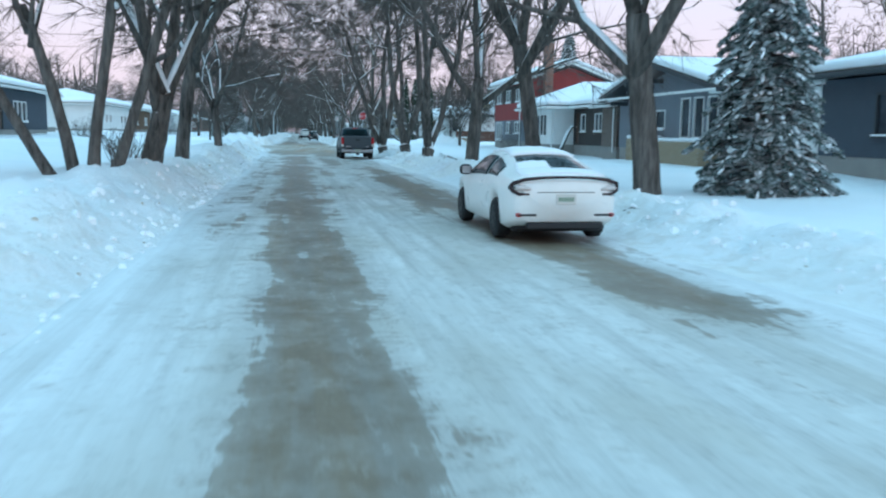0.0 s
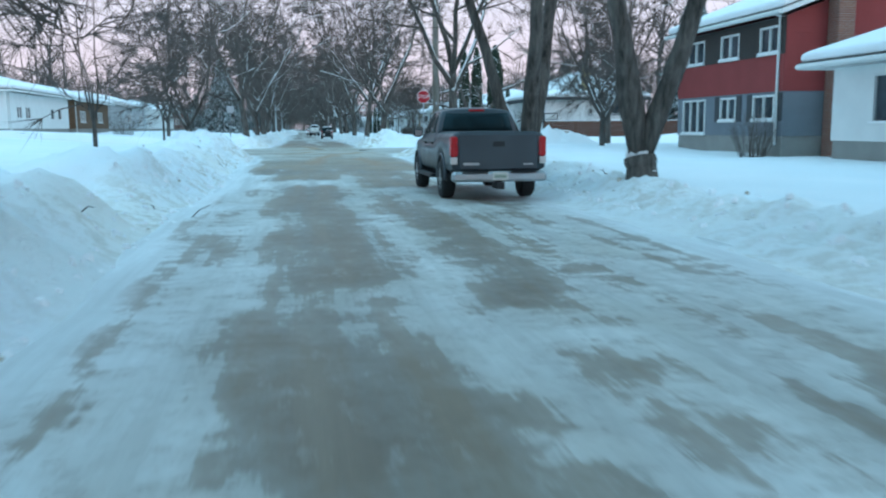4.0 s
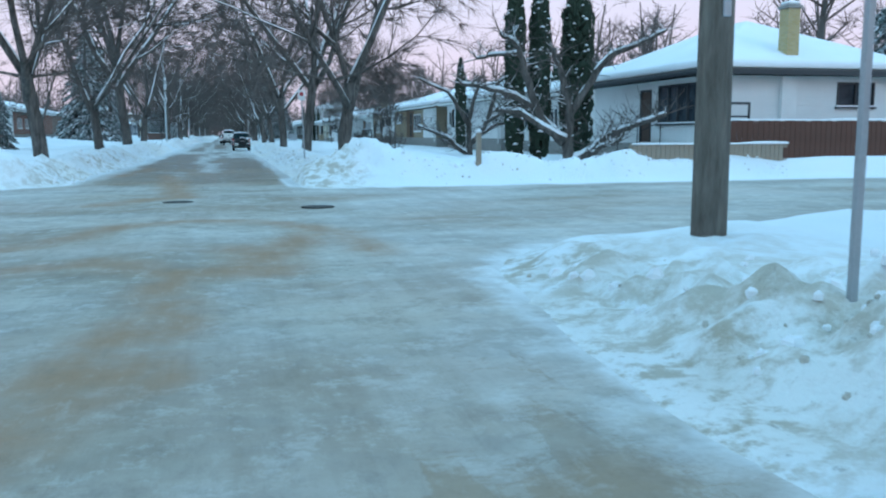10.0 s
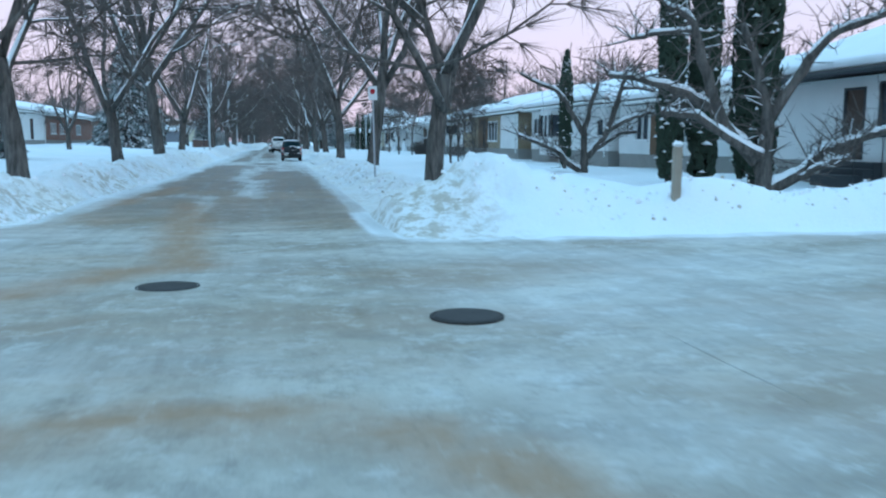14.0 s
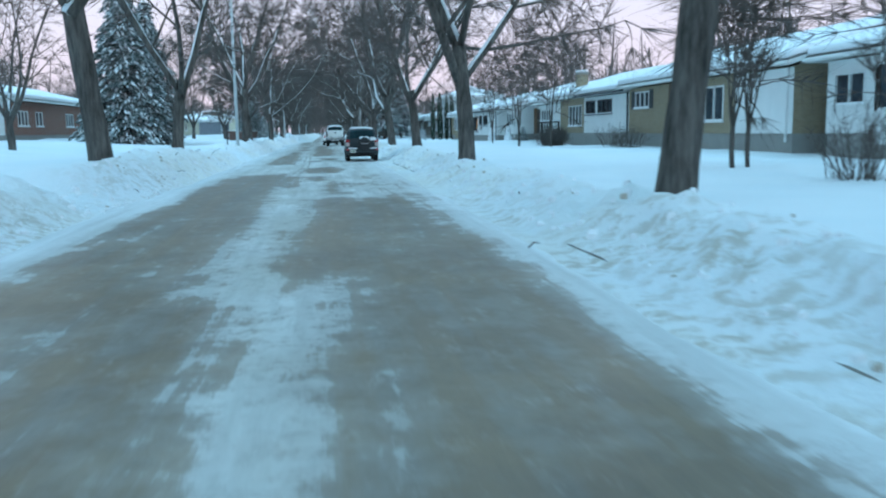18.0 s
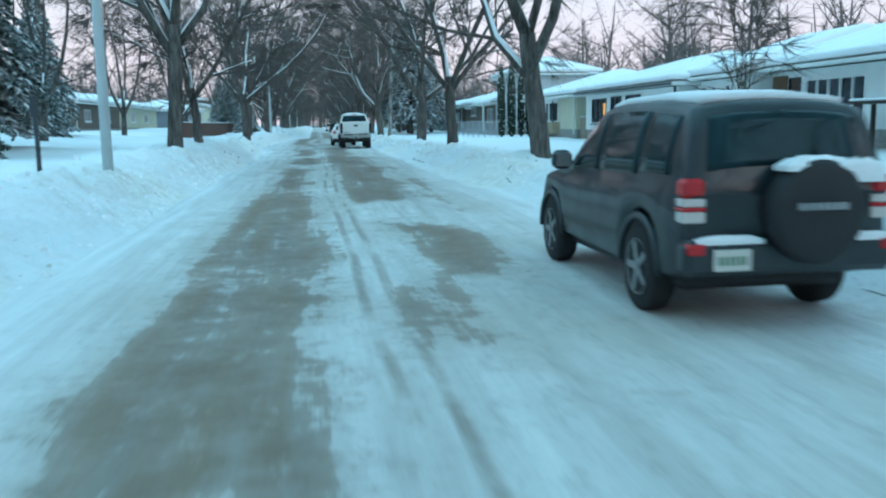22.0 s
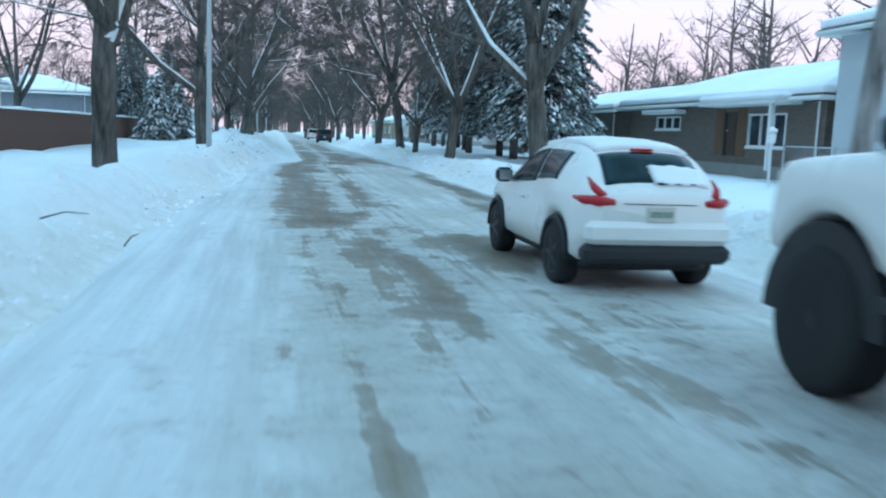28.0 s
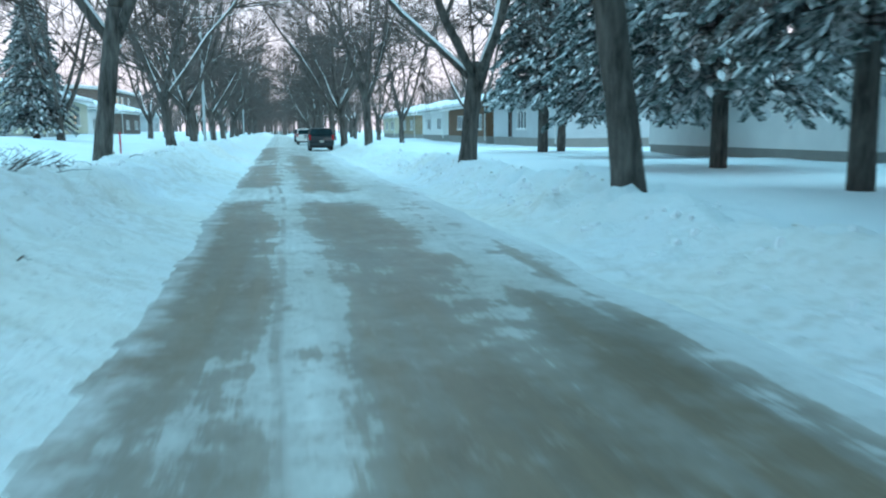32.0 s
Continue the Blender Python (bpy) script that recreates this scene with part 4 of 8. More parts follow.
# left boulevard
for kind, x, y, turn, size in (
    ("stump", -4.1, 21.0, 0, 0.95), ("c", -4.0, 27.6, 40, 1.0), ("d", -3.5, 37.2, 290, 1.05),
    ("d", -6.2, 78.0, 60, 0.95), ("a", -4.4, 101.1, 10, 1.1), ("b", -4.1, 114.0, 205, 1.1), ("c", -3.95, 126.0, 280, 1.3), ("b", -4.1, 137.7, 20, 1.1),
    ("c", -4.0, 165.5, 130, 1.0), ("d", -4.1, 172.5, 320, 1.0), ("b", -3.7, 190.5, 250, 1.1), ("c", -4.6, 205.4, 340, 1.1), ("a", -4.1, 222.0, 100, 1.1),
    ("d", -4.0, 236.5, 15, 1.0), ("c", -3.9, 251.0, 75, 1.1), ("b", -3.6, 265.0, 180, 1.05)):
    tree(kind, x, y, turn, size)
for x, y, s in ((-5.3, 53.0, 0.9), (-6.0, 68.5, 0.75)):
    tree("young", x, y, y * 13, s, "young bare sapling standing in deep snow")
tree("clump", -4.7, 17.6, 0, 1.0, "bare tree with four leaning trunks rising from one root")
tree("birch", 5.4, 196.3, 10, 1.1, "white-barked birch with snowy twigs on the boulevard")
tree("apple", 13.9, 96.6, -32, 1.0, "spreading old apple tree with thick snow on its crooked limbs")
tree("apple", 13.6, 108.0, 150, 0.75, "spreading old apple tree with thick snow on its crooked limbs")
for x, y, s in ((12.9, 144.8, 1.0), (11.2, 116.2, 0.7), (11.4, 122.4, 1.0), (11.85, 122.5, 0.9), (12.8, 151.5, 1.1), (13.5, 163.0, 0.9)):
    tree("young", x, y, y * 31, s, "small bare lawn tree with thin trunks")
for x, y, s in ((-12.0, 112.0, 0.8), (-13.0, 146.0, 0.85), (-11.5, 178.0, 0.9), (-12.5, 199.0, 0.9), (-10.8, 214.0, 0.95), (-12.5, 228.0, 0.9), (-11.0, 246.0, 0.95), (13.0, 262.0, 0.9)):
    tree("far3", x, y, y * 17, s, "bare lawn tree in front of a bungalow")
# rows that run on down the street
rng = random.Random(5)
for y in np.arange(274, 440, 12.0):
    for x in (5.8, -4.0):
        tree(rng.choice(("far1", "far2")), x + rng.uniform(-0.5, 0.5), y + rng.uniform(-3, 3), rng.uniform(0, 360), rng.uniform(0.95, 1.15), z=0.4)
for y in np.arange(278, 420, 17.0):
    for x in (11.5, -9.5):
        tree("far3", x + rng.uniform(-1.5, 1.5), y + rng.uniform(-4, 4), rng.uniform(0, 360), rng.uniform(0.9, 1.1), "bare tree in a front garden down the street", z=0.5)
# trees in the gardens behind the houses
for x0, x1, ys in ((30, 52, np.arange(30, 350, 21)), (-52, -30, np.arange(30, 350, 21))):
    for y in ys:
        if not (72 < y < 98):
            tree(rng.choice(("far1", "far2")), rng.uniform(x0, x1), y + rng.uniform(-4, 4), rng.uniform(0, 360), rng.uniform(0.75, 1.0), "bare garden tree behind the houses", z=0.6)

# far woods that close the view
woods = Geo()
for i in range(860):
    side = rng.choice((-1, 1))
    if i >= 760:
        x, y = rng.uniform(-14, 16), rng.uniform(505, 560)
    elif i < 610:
        x, y = side * rng.uniform(33, 75), rng.uniform(20, 520)
        if 70 < y < 98:
            continue
    else:
        x, y = rng.uniform(-70, 70), rng.uniform(525, 640)
    h = rng.uniform(10, 16)
    p = Vector((x, y, 0))
    woods.tube([p, p + Vector((0, 0, h * 0.5)), p + Vector((rng.uniform(-1, 1), 0, h))], [0.24, 0.16, 0.05], 4)
    for _ in range(13):
        z = rng.uniform(0.18, 0.8) * h
        q = p + Vector((0, 0, z))
        a = rng.uniform(0, 6.28)
        r = rng.uniform(1.5, 4.6) * (1.15 - abs(z / h - 0.5))
        e = q + Vector((math.cos(a) * r, math.sin(a) * r, rng.uniform(1.0, 4.0)))
        woods.tube([q, e], [0.09, 0.025], 3, cap=False)
        for _ in range(12):
            c = q.lerp(e, rng.uniform(0.3, 1.0))
            t = Vector((rng.uniform(-1, 1), rng.uniform(-1, 1), rng.uniform(-0.4, 1))).normalized()
            o, o2 = t.orthogonal().normalized() * 0.028, t.cross(t.orthogonal()).normalized() * 0.028
            woods.add([c + o, c - o * 0.5 + o2, c - o * 0.5 - o2, c + t * rng.uniform(0.8, 2.0)], [(0, 1, 3), (1, 2, 3), (2, 0, 3)])
tagged(part("far_woods", woods, TWIG), "bare grey-brown trees in the distance", "woods", kind="stuff")


# ---- conifers ----
def grow_spruce(seed, height, radius, skirt, laden=1.0):
    """A spruce: straight trunk, drooping boughs set with needle sprays, and pads of snow on them."""
    rng = random.Random(seed)
    trunk, boughs, snow = Geo(), Geo(), Geo()
    trunk.tube([Vector((0, 0, -0.5)), Vector((0, 0, height * 0.5)), Vector((0, 0, height))], [0.24, 0.15, 0.02], 8)
    z = skirt
    while z < height * 0.97:
        f = (z - skirt) / (height - skirt)
        reach = radius * (1 - f) ** 0.85 * rng.uniform(0.85, 1.1) + 0.15
        count = max(4, int(8 * (1 - f) + 3))
        a0 = rng.uniform(0, 6.28)
        for i in range(count):
            a = a0 + 6.283 * i / count + rng.uniform(-0.25, 0.25)
            ln = reach * rng.uniform(0.75, 1.12)
            out = Vector((math.cos(a), math.sin(a), 0))
            side = Vector((-out.y, out.x, 0))
            pts = [Vector((0, 0, z)) + out * (ln * t) + Vector((0, 0, 0.28 * ln * t - 0.62 * ln * t * t)) for t in (0, 0.25, 0.5, 0.75, 1.0)]
            trunk.tube(pts, [0.035, 0.028, 0.02, 0.013, 0.006], 3, cap=False)
            nseg = max(5, int(ln * 10))
            for k in range(nseg):
                t = 0.12 + 0.88 * k / nseg
                j = min(3, int(t * 4))
                c = pts[j].lerp(pts[j + 1], t * 4 - j)
                w = (0.20 + 0.38 * math.sin(min(1, t * 1.25) * 2.6)) * min(1.0, 0.45 + ln * 0.3)
                for sg in (-1, 1):
                    tip = c + side * sg * w * rng.uniform(0.7, 1.25) + out * w * rng.uniform(0.3, 0.8) - Vector((0, 0, rng.uniform(0.10, 0.34)))
                    m_ = (c + tip) / 2
                    b0 = c + out * 0.09
                    boughs.add([c, tip, b0, m_ + Vector((0, 0, -0.14)), m_ + out * 0.12], [(0, 3, 1), (0, 1, 4), (2, 4, 1)])
            for _ in range(int((3 + int(ln * 5.5)) * laden)):
                t = min(0.97, rng.uniform(0.22, 1.02))
                j = min(3, int(t * 4))
                c = pts[j].lerp(pts[j + 1], t * 4 - j) + side * rng.gauss(0, 0.10 + 0.10 * ln * t) + Vector((0, 0, rng.uniform(-0.05, 0.05)))
                fall = (pts[j + 1] - pts[j]).normalized()
                lw, ww, hh = rng.uniform(0.06, 0.25), rng.uniform(0.03, 0.10), rng.uniform(0.02, 0.05)
                rings = [[c + fall * (lw * a) + side * (ww * k * math.cos(q)) + Vector((0, 0, hh * k * (math.sin(q) + 0.3))) for q in (0, 1.05, 2.1, 3.14, 4.2, 5.24)] for a, k in ((-1.0, 0.25), (-0.3, 1.0), (0.45, 0.85), (1.0, 0.2))]
                snow.loft(rings, True, True)
        z += (0.24 + 0.20 * (1 - f)) * rng.uniform(0.8, 1.2)
    return trunk, boughs, snow


def grow_cedar(seed, height, radius):
    rng = random.Random(seed)
    trunk, scales, snow = Geo(), Geo(), Geo()
    trunk.tube([Vector((0, 0, -0.4)), Vector((0, 0, height * 0.9))], [0.10, 0.03], 6)
    for _ in range(1500):
        f = rng.random() ** 0.85
        z = 0.15 + f * (height - 0.2)
        prof = radius * min(1.0, (1 - f) * 3.2 + 0.10) * (0.75 + 0.25 * min(1, f * 6))
        a = rng.uniform(0, 6.28)
        rr = prof * rng.uniform(0.55, 1.08)
        out = Vector((math.cos(a), math.sin(a), 0))
        side = Vector((-out.y, out.x, 0))
        c = out * rr + Vector((0, 0, z))
        s = rng.uniform(0.12, 0.24)
        tip = c + out * s * 0.35 + Vector((0, 0, s * 1.5))
        scales.add([c - side * s * 0.55, c + side * s * 0.55, tip, c + out * s * 0.5 + Vector((0, 0, s * 0.5))], [(0, 1, 3), (1, 2, 3), (2, 0, 3), (0, 2, 1)])
        if rng.random() < 0.09:
            k = s * 0.45
            p = c + out * 0.10 + Vector((0, 0, s * 0.7))
            snow.add([p - side * k, p + side * k, p + out * k * 0.8, p - out * k * 0.5, p + Vector((0, 0, k * 0.7))], [(0, 2, 4), (2, 1, 4), (1, 3, 4), (3, 0, 4), (0, 3, 1, 2)])
    return trunk, scales, snow


CONIFERS = {}
for key, args in (("s1", (7, 11.0, 2.6, 1.2)), ("s2", (17, 9.5, 2.3, 0.5, 0.45)), ("s3", (27, 12.5, 2.9, 1.9)), ("s4", (37, 4.2, 1.3, 0.3)), ("s5", (47, 14.0, 3.1, 2.2)), ("s6", (57, 12.5, 2.4, 2.7)), ("s7", (67, 11.5, 3.6, 0.5))):
    a_, b2_, c_ = grow_spruce(*args)
    CONIFERS[key] = (mesh_of(a_, "trunk", BARK, True), mesh_of(b2_, "needles", NEEDLE), mesh_of(c_, "snow_load", SNOW, True))
for key, args in (("c1", (8, 6.2, 0.26)), ("c2", (18, 5.4, 0.25)), ("c3", (28, 6.0, 0.46))):
    a_, b2_, c_ = grow_cedar(*args)
    CONIFERS[key] = (mesh_of(a_, "trunk", BARK, True), mesh_of(b2_, "foliage", CEDAR), mesh_of(c_, "snow_load", SNOW, True))


def conifer(kind, x, y, turn, size, label, z=None):
    cedar = kind[0] == "c"
    ob = thing("columnar_cedar" if cedar else "spruce", (x, y, gz(x, y) if z is None else z), label, "cedar" if cedar else "spruce", "cedars" if cedar else "spruces", turn)
    ob.scale = (size, size, size)
    for nm, me in zip(("trunk", "foliage" if cedar else "needles", "snow_load"), CONIFERS[kind]):
        p = part(nm, me, None, ob)
        if nm != "trunk":
            tagged(p, kind="stuff")
    return ob


SPRUCE_LABEL = "dark green spruce loaded with pads of snow"
for kind, x, y, turn, size in (
    ("s2", 9.0, 14.6, 0, 0.62), ("s1", 33.2, 100.4, 40, 1.25), ("s1", 38.0, 80.0, 80, 0.8), ("s2", -10.5, 121.0, 90, 0.5), ("s7", -11.4, 162.8, 10, 1.0), ("s1", -10.9, 168.2, 70, 0.95), ("s1", -14.6, 188.5, 60, 0.75), ("s2", -13.6, 184.5, 0, 0.6),
    ("s5", 9.9, 222.9, 30, 0.85), ("s6", 10.2, 228.4, 120, 0.95), ("s5", 10.8, 233.5, 250, 0.9), ("s6", 10.2, 238.6, 70, 0.95), ("s5", 11.4, 245.4, 10, 0.95),
    ("s6", 12.2, 262.0, 40, 1.0), ("s5", 12.8, 254.5, 160, 0.95), ("s1", 12.9, 230.2, 200, 0.8), ("s2", -9.5, 238.0, 50, 0.65), ("s4", -7.2, 231.5, 20, 0.8), ("s4", -6.4, 234.0, 20, 0.7), ("s2", -12.5, 260.0, 140, 0.75),
    ("s1", -12.2, 277.0, 30, 0.82)):
    conifer(kind, x, y, turn, size, SPRUCE_LABEL)
for x, y, kind, s in ((13.1, 100.0, "c1", 1.2), (14.2, 100.2, "c2", 1.35), (15.7, 100.0, "c3", 1.25), (14.4, 112.6, "c2", 0.9), (13.8, 199.2, "c1", 0.82), (14.65, 199.6, "c2", 0.95), (15.45, 199.9, "c1", 0.80), (16.15, 200.3, "c2", 0.90), (20, 95.0 + 18, "c1", 0.8)):
    conifer(kind, x, y, y * 40, s, "tall narrow cedar flecked with snow beside the house")


def shrub(x, y, r, h, seed, label="bare red-brown shrub standing in the snow", count=70):
    rng = random.Random(seed)
    stems = Geo()
    for _ in range(count):
        a, q = rng.uniform(0, 6.28), math.sqrt(rng.uniform(0.02, 1)) * r
        foot = Vector((math.cos(a) * q * 0.45 + rng.gauss(0, 0.08), math.sin(a) * q * 0.45 + rng.gauss(0, 0.08), -0.1))
        e = Vector((math.cos(a) * q + rng.gauss(0, 0.1), math.sin(a) * q + rng.gauss(0, 0.1), h * rng.uniform(0.45, 1.05) * (1.1 - 0.35 * q / r)))
        m_ = foot.lerp(e, 0.5) + Vector((rng.gauss(0, 0.07), rng.gauss(0, 0.07), 0.08 * h))
        stems.tube([foot, m_, e], [0.011, 0.008, 0.003], 3, cap=False)
        for _ in range(4):
            c = m_.lerp(e, rng.random())
            stems.tube([c, c + Vector((rng.uniform(-0.3, 0.3), rng.uniform(-0.3, 0.3), rng.uniform(0.05, 0.4))) * h * 0.55], [0.006, 0.002], 3, cap=False)
    ob = thing("shrub", (x, y, gz(x, y)), label, "shrub", "shrubs")
    part("stem_clump", stems, TWIG, ob)


for i, (x, y, r, h) in enumerate(((11.6, 117.7, 1.1, 1.5), (15.9, 143.6, 1.2, 1.2), (15.9, 141.6, 1.0, 1.0), (16.6, 157.2, 1.2, 1.25), (16.3, 158.6, 1.1, 1.1), (14.9, 57.8, 0.9, 1.7), (-14.5, 105.0, 1.6, 2.0), (-14.0, 59.0, 1.2, 1.3), (-4.4, 20.5, 0.8, 0.9), (-4.0, 233.5, 1.3, 0.7), (-3.6, 240.0, 1.4, 0.5))):
    shrub(x, y, r, h, 50 + i)
shrub(15.1, 152.6, 1.0, 1.35, 71, "dense dark rounded bush in front of a bungalow", 420)


# ---- houses ----
def wall_panel(geo, u0, u1, z0, z1, holes, place):
    """A wall 0.2 m thick in (u, depth, z), with holes (u0, u1, z0, z1) that go through it."""
    us = sorted({u0, u1, *(h[0] for h in holes), *(h[1] for h in holes)})
    zs = sorted({z0, z1, *(h[2] for h in holes), *(h[3] for h in holes)})
    solid = set()
    for i in range(len(us) - 1):
        for j in range(len(zs) - 1):
            cu, cz = (us[i] + us[i + 1]) / 2, (zs[j] + zs[j + 1]) / 2
            if not any(h[0] < cu < h[1] and h[2] < cz < h[3] for h in holes):
                solid.add((i, j))
    index, verts, faces = {}, [], []

    def at(i, j, w):
        if (i, j, w) not in index:
            index[(i, j, w)] = len(verts)
            verts.append(place(us[i], 0.2 * w, zs[j]))
        return index[(i, j, w)]

    for i, j in sorted(solid):
        for w, ring in ((0, ((0, 0), (1, 0), (1, 1), (0, 1))), (1, ((0, 1), (1, 1), (1, 0), (0, 0)))):
            faces.append(tuple(at(i + a, j + b_, w) for a, b_ in ring))
        for (di, dj), (p, q) in (((-1, 0), ((0, 0), (0, 1))), ((1, 0), ((1, 1), (1, 0))), ((0, -1), ((1, 0), (0, 0))), ((0, 1), ((0, 1), (1, 1)))):
            if (i + di, j + dj) not in solid:
                faces.append((at(i + p[0], j + p[1], 0), at(i + q[0], j + q[1], 0), at(i + q[0], j + q[1], 1), at(i + p[0], j + p[1], 1)))
    geo.add(verts, faces)


def fit_opening(house, kind, u0, u1, z0, z1, place, trim, lit=False):
    """A window or door set in its hole: frame, panes or leaf, sill."""
    def slab(geo, a, b_, c, d, w0, w1):
        p = [place(u, w, z) for z in (c, d) for u, w in ((a, w0), (b_, w0), (b_, w1), (a, w1))]
        geo.add(p, [(3, 2, 1, 0), (4, 5, 6, 7), (0, 1, 5, 4), (1, 2, 6, 5), (2, 3, 7, 6), (3, 0, 4, 7)])

    fr, t = Geo(), 0.07
    if kind == "door":
        slab(fr, u0, u0 + t, z0, z1, -0.02, 0.12)
        slab(fr, u1 - t, u1, z0, z1, -0.02, 0.12)
        slab(fr, u0 + t, u1 - t, z1 - t, z1, -0.02, 0.12)
        f = part("door", fr, DTRIM, house)
        leaf = Geo()
        slab(leaf, u0 + t, u1 - t, z0, z1 - t, 0.05, 0.10)
        for zz in (0.2, 0.55):
            slab(leaf, u0 + 0.2, u1 - 0.2, z0 + (z1 - z0) * zz, z0 + (z1 - z0) * (zz + 0.28), 0.03, 0.05)
        part("leaf", leaf, DOORWOOD, f)
        kn = Geo()
        slab(kn, u1 - 0.2, u1 - 0.15, z0 + 0.95, z0 + 1.05, 0.0, 0.05)
        part("handle", kn, CHROME, f)
        return
    n = max(1, round((u1 - u0) / 0.75))
    lights = [(u0 + (u1 - u0 - t) * k / n + t, u0 + (u1 - u0 - t) * (k + 1) / n, z0 + t, z1 - t) for k in range(n)]
    wall_panel(fr, u0, u1, z0, z1, lights, lambda u, q, z: place(u, q * 0.7 - 0.03, z))
    f = part("window", fr, trim, house)
    for k in range(n):
        pane = Geo()
        a, b_ = u0 + (u1 - u0 - t) * k / n + t, u0 + (u1 - u0 - t) * (k + 1) / n
        slab(pane, a, b_, z0 + t, z1 - t, 0.05, 0.07)
        part("pane", pane, PANE, f)
    if lit:
        cur = Geo()
        slab(cur, u0 + 0.25, u0 + 0.62, z0 + 0.15, z1 - 0.25, 0.03, 0.045)
        part("lamp_glow", cur, warm, f)
    sill = Geo()
    slab(sill, u0 - 0.06, u1 + 0.06, z0 - 0.07, z0, -0.09, 0.0)
    part("sill", sill, trim, f)
    if u1 - u0 > 0.9:
        sn = Geo()
        slab(sn, u0 - 0.03, u1 + 0.03, z0, z0 + 0.05, -0.085, -0.032)
        part("sill_snow", sn, SNOW, f)


def roof_faces(kind, w, d, over, rise, ridge_along):
    """The upper surface of a roof over a w (along u) by d (deep) plan: points and faces, from the eaves at z 0."""
    a, b_, c, e = -over, w + over, -over, d + over
    if kind == "hip":
        h = min(w, d) / 2 + over
        if w >= d:
            r0, r1 = (a + h, (c + e) / 2, rise), (b_ - h, (c + e) / 2, rise)
            return [(a, c, 0), (b_, c, 0), (b_, e, 0), (a, e, 0), r0, r1], [(0, 1, 5, 4), (1, 2, 5), (2, 3, 4, 5), (3, 0, 4)]
        r0, r1 = ((a + b_) / 2, c + h, rise), ((a + b_) / 2, e - h, rise)
        return [(a, c, 0), (b_, c, 0), (b_, e, 0), (a, e, 0), r0, r1], [(0, 1, 4), (1, 2, 5, 4), (2, 3, 5), (3, 0, 4, 5)]
    if ridge_along == "u":
        m_ = (c + e) / 2
        return [(a, c, 0), (b_, c, 0), (b_, e, 0), (a, e, 0), (a, m_, rise), (b_, m_, rise)], [(0, 1, 5, 4), (2, 3, 4, 5)]
    m_ = (a + b_) / 2
    return [(a, c, 0), (b_, c, 0), (b_, e, 0), (a, e, 0), (m_, c, rise), (m_, e, rise)], [(0, 4, 5, 3), (4, 1, 2, 5)]


def roof_slab(pts, faces, lift, thick, grow, place):
    """A closed slab that follows the roof's faces."""
    g = Geo()
    cx, cy = sum(p[0] for p in pts[:4]) / 4, sum(p[1] for p in pts[:4]) / 4

    def at(p, dz):
        gx_, gy_ = (1 if p[0] > cx else -1), (1 if p[1] > cy else -1)
        k = 0 if p[2] > 0.01 else 1
        return place(p[0] + gx_ * grow * k, p[1] + gy_ * grow * k, p[2] + dz)

    n = len(pts)
    g.v = [tuple(at(p, lift + thick)) for p in pts] + [tuple(at(p, lift)) for p in pts]
    g.f = [f for f in faces] + [tuple(i + n for i in reversed(f)) for f in faces]
    edges = {}
    for f in faces:
        for i, j in zip(f, f[1:] + f[:1]):
            edges[(i, j)] = 1
    for i, j in edges:
        if (j, i) not in edges:
            g.f.append((j, i, i + n, j + n))
    return g


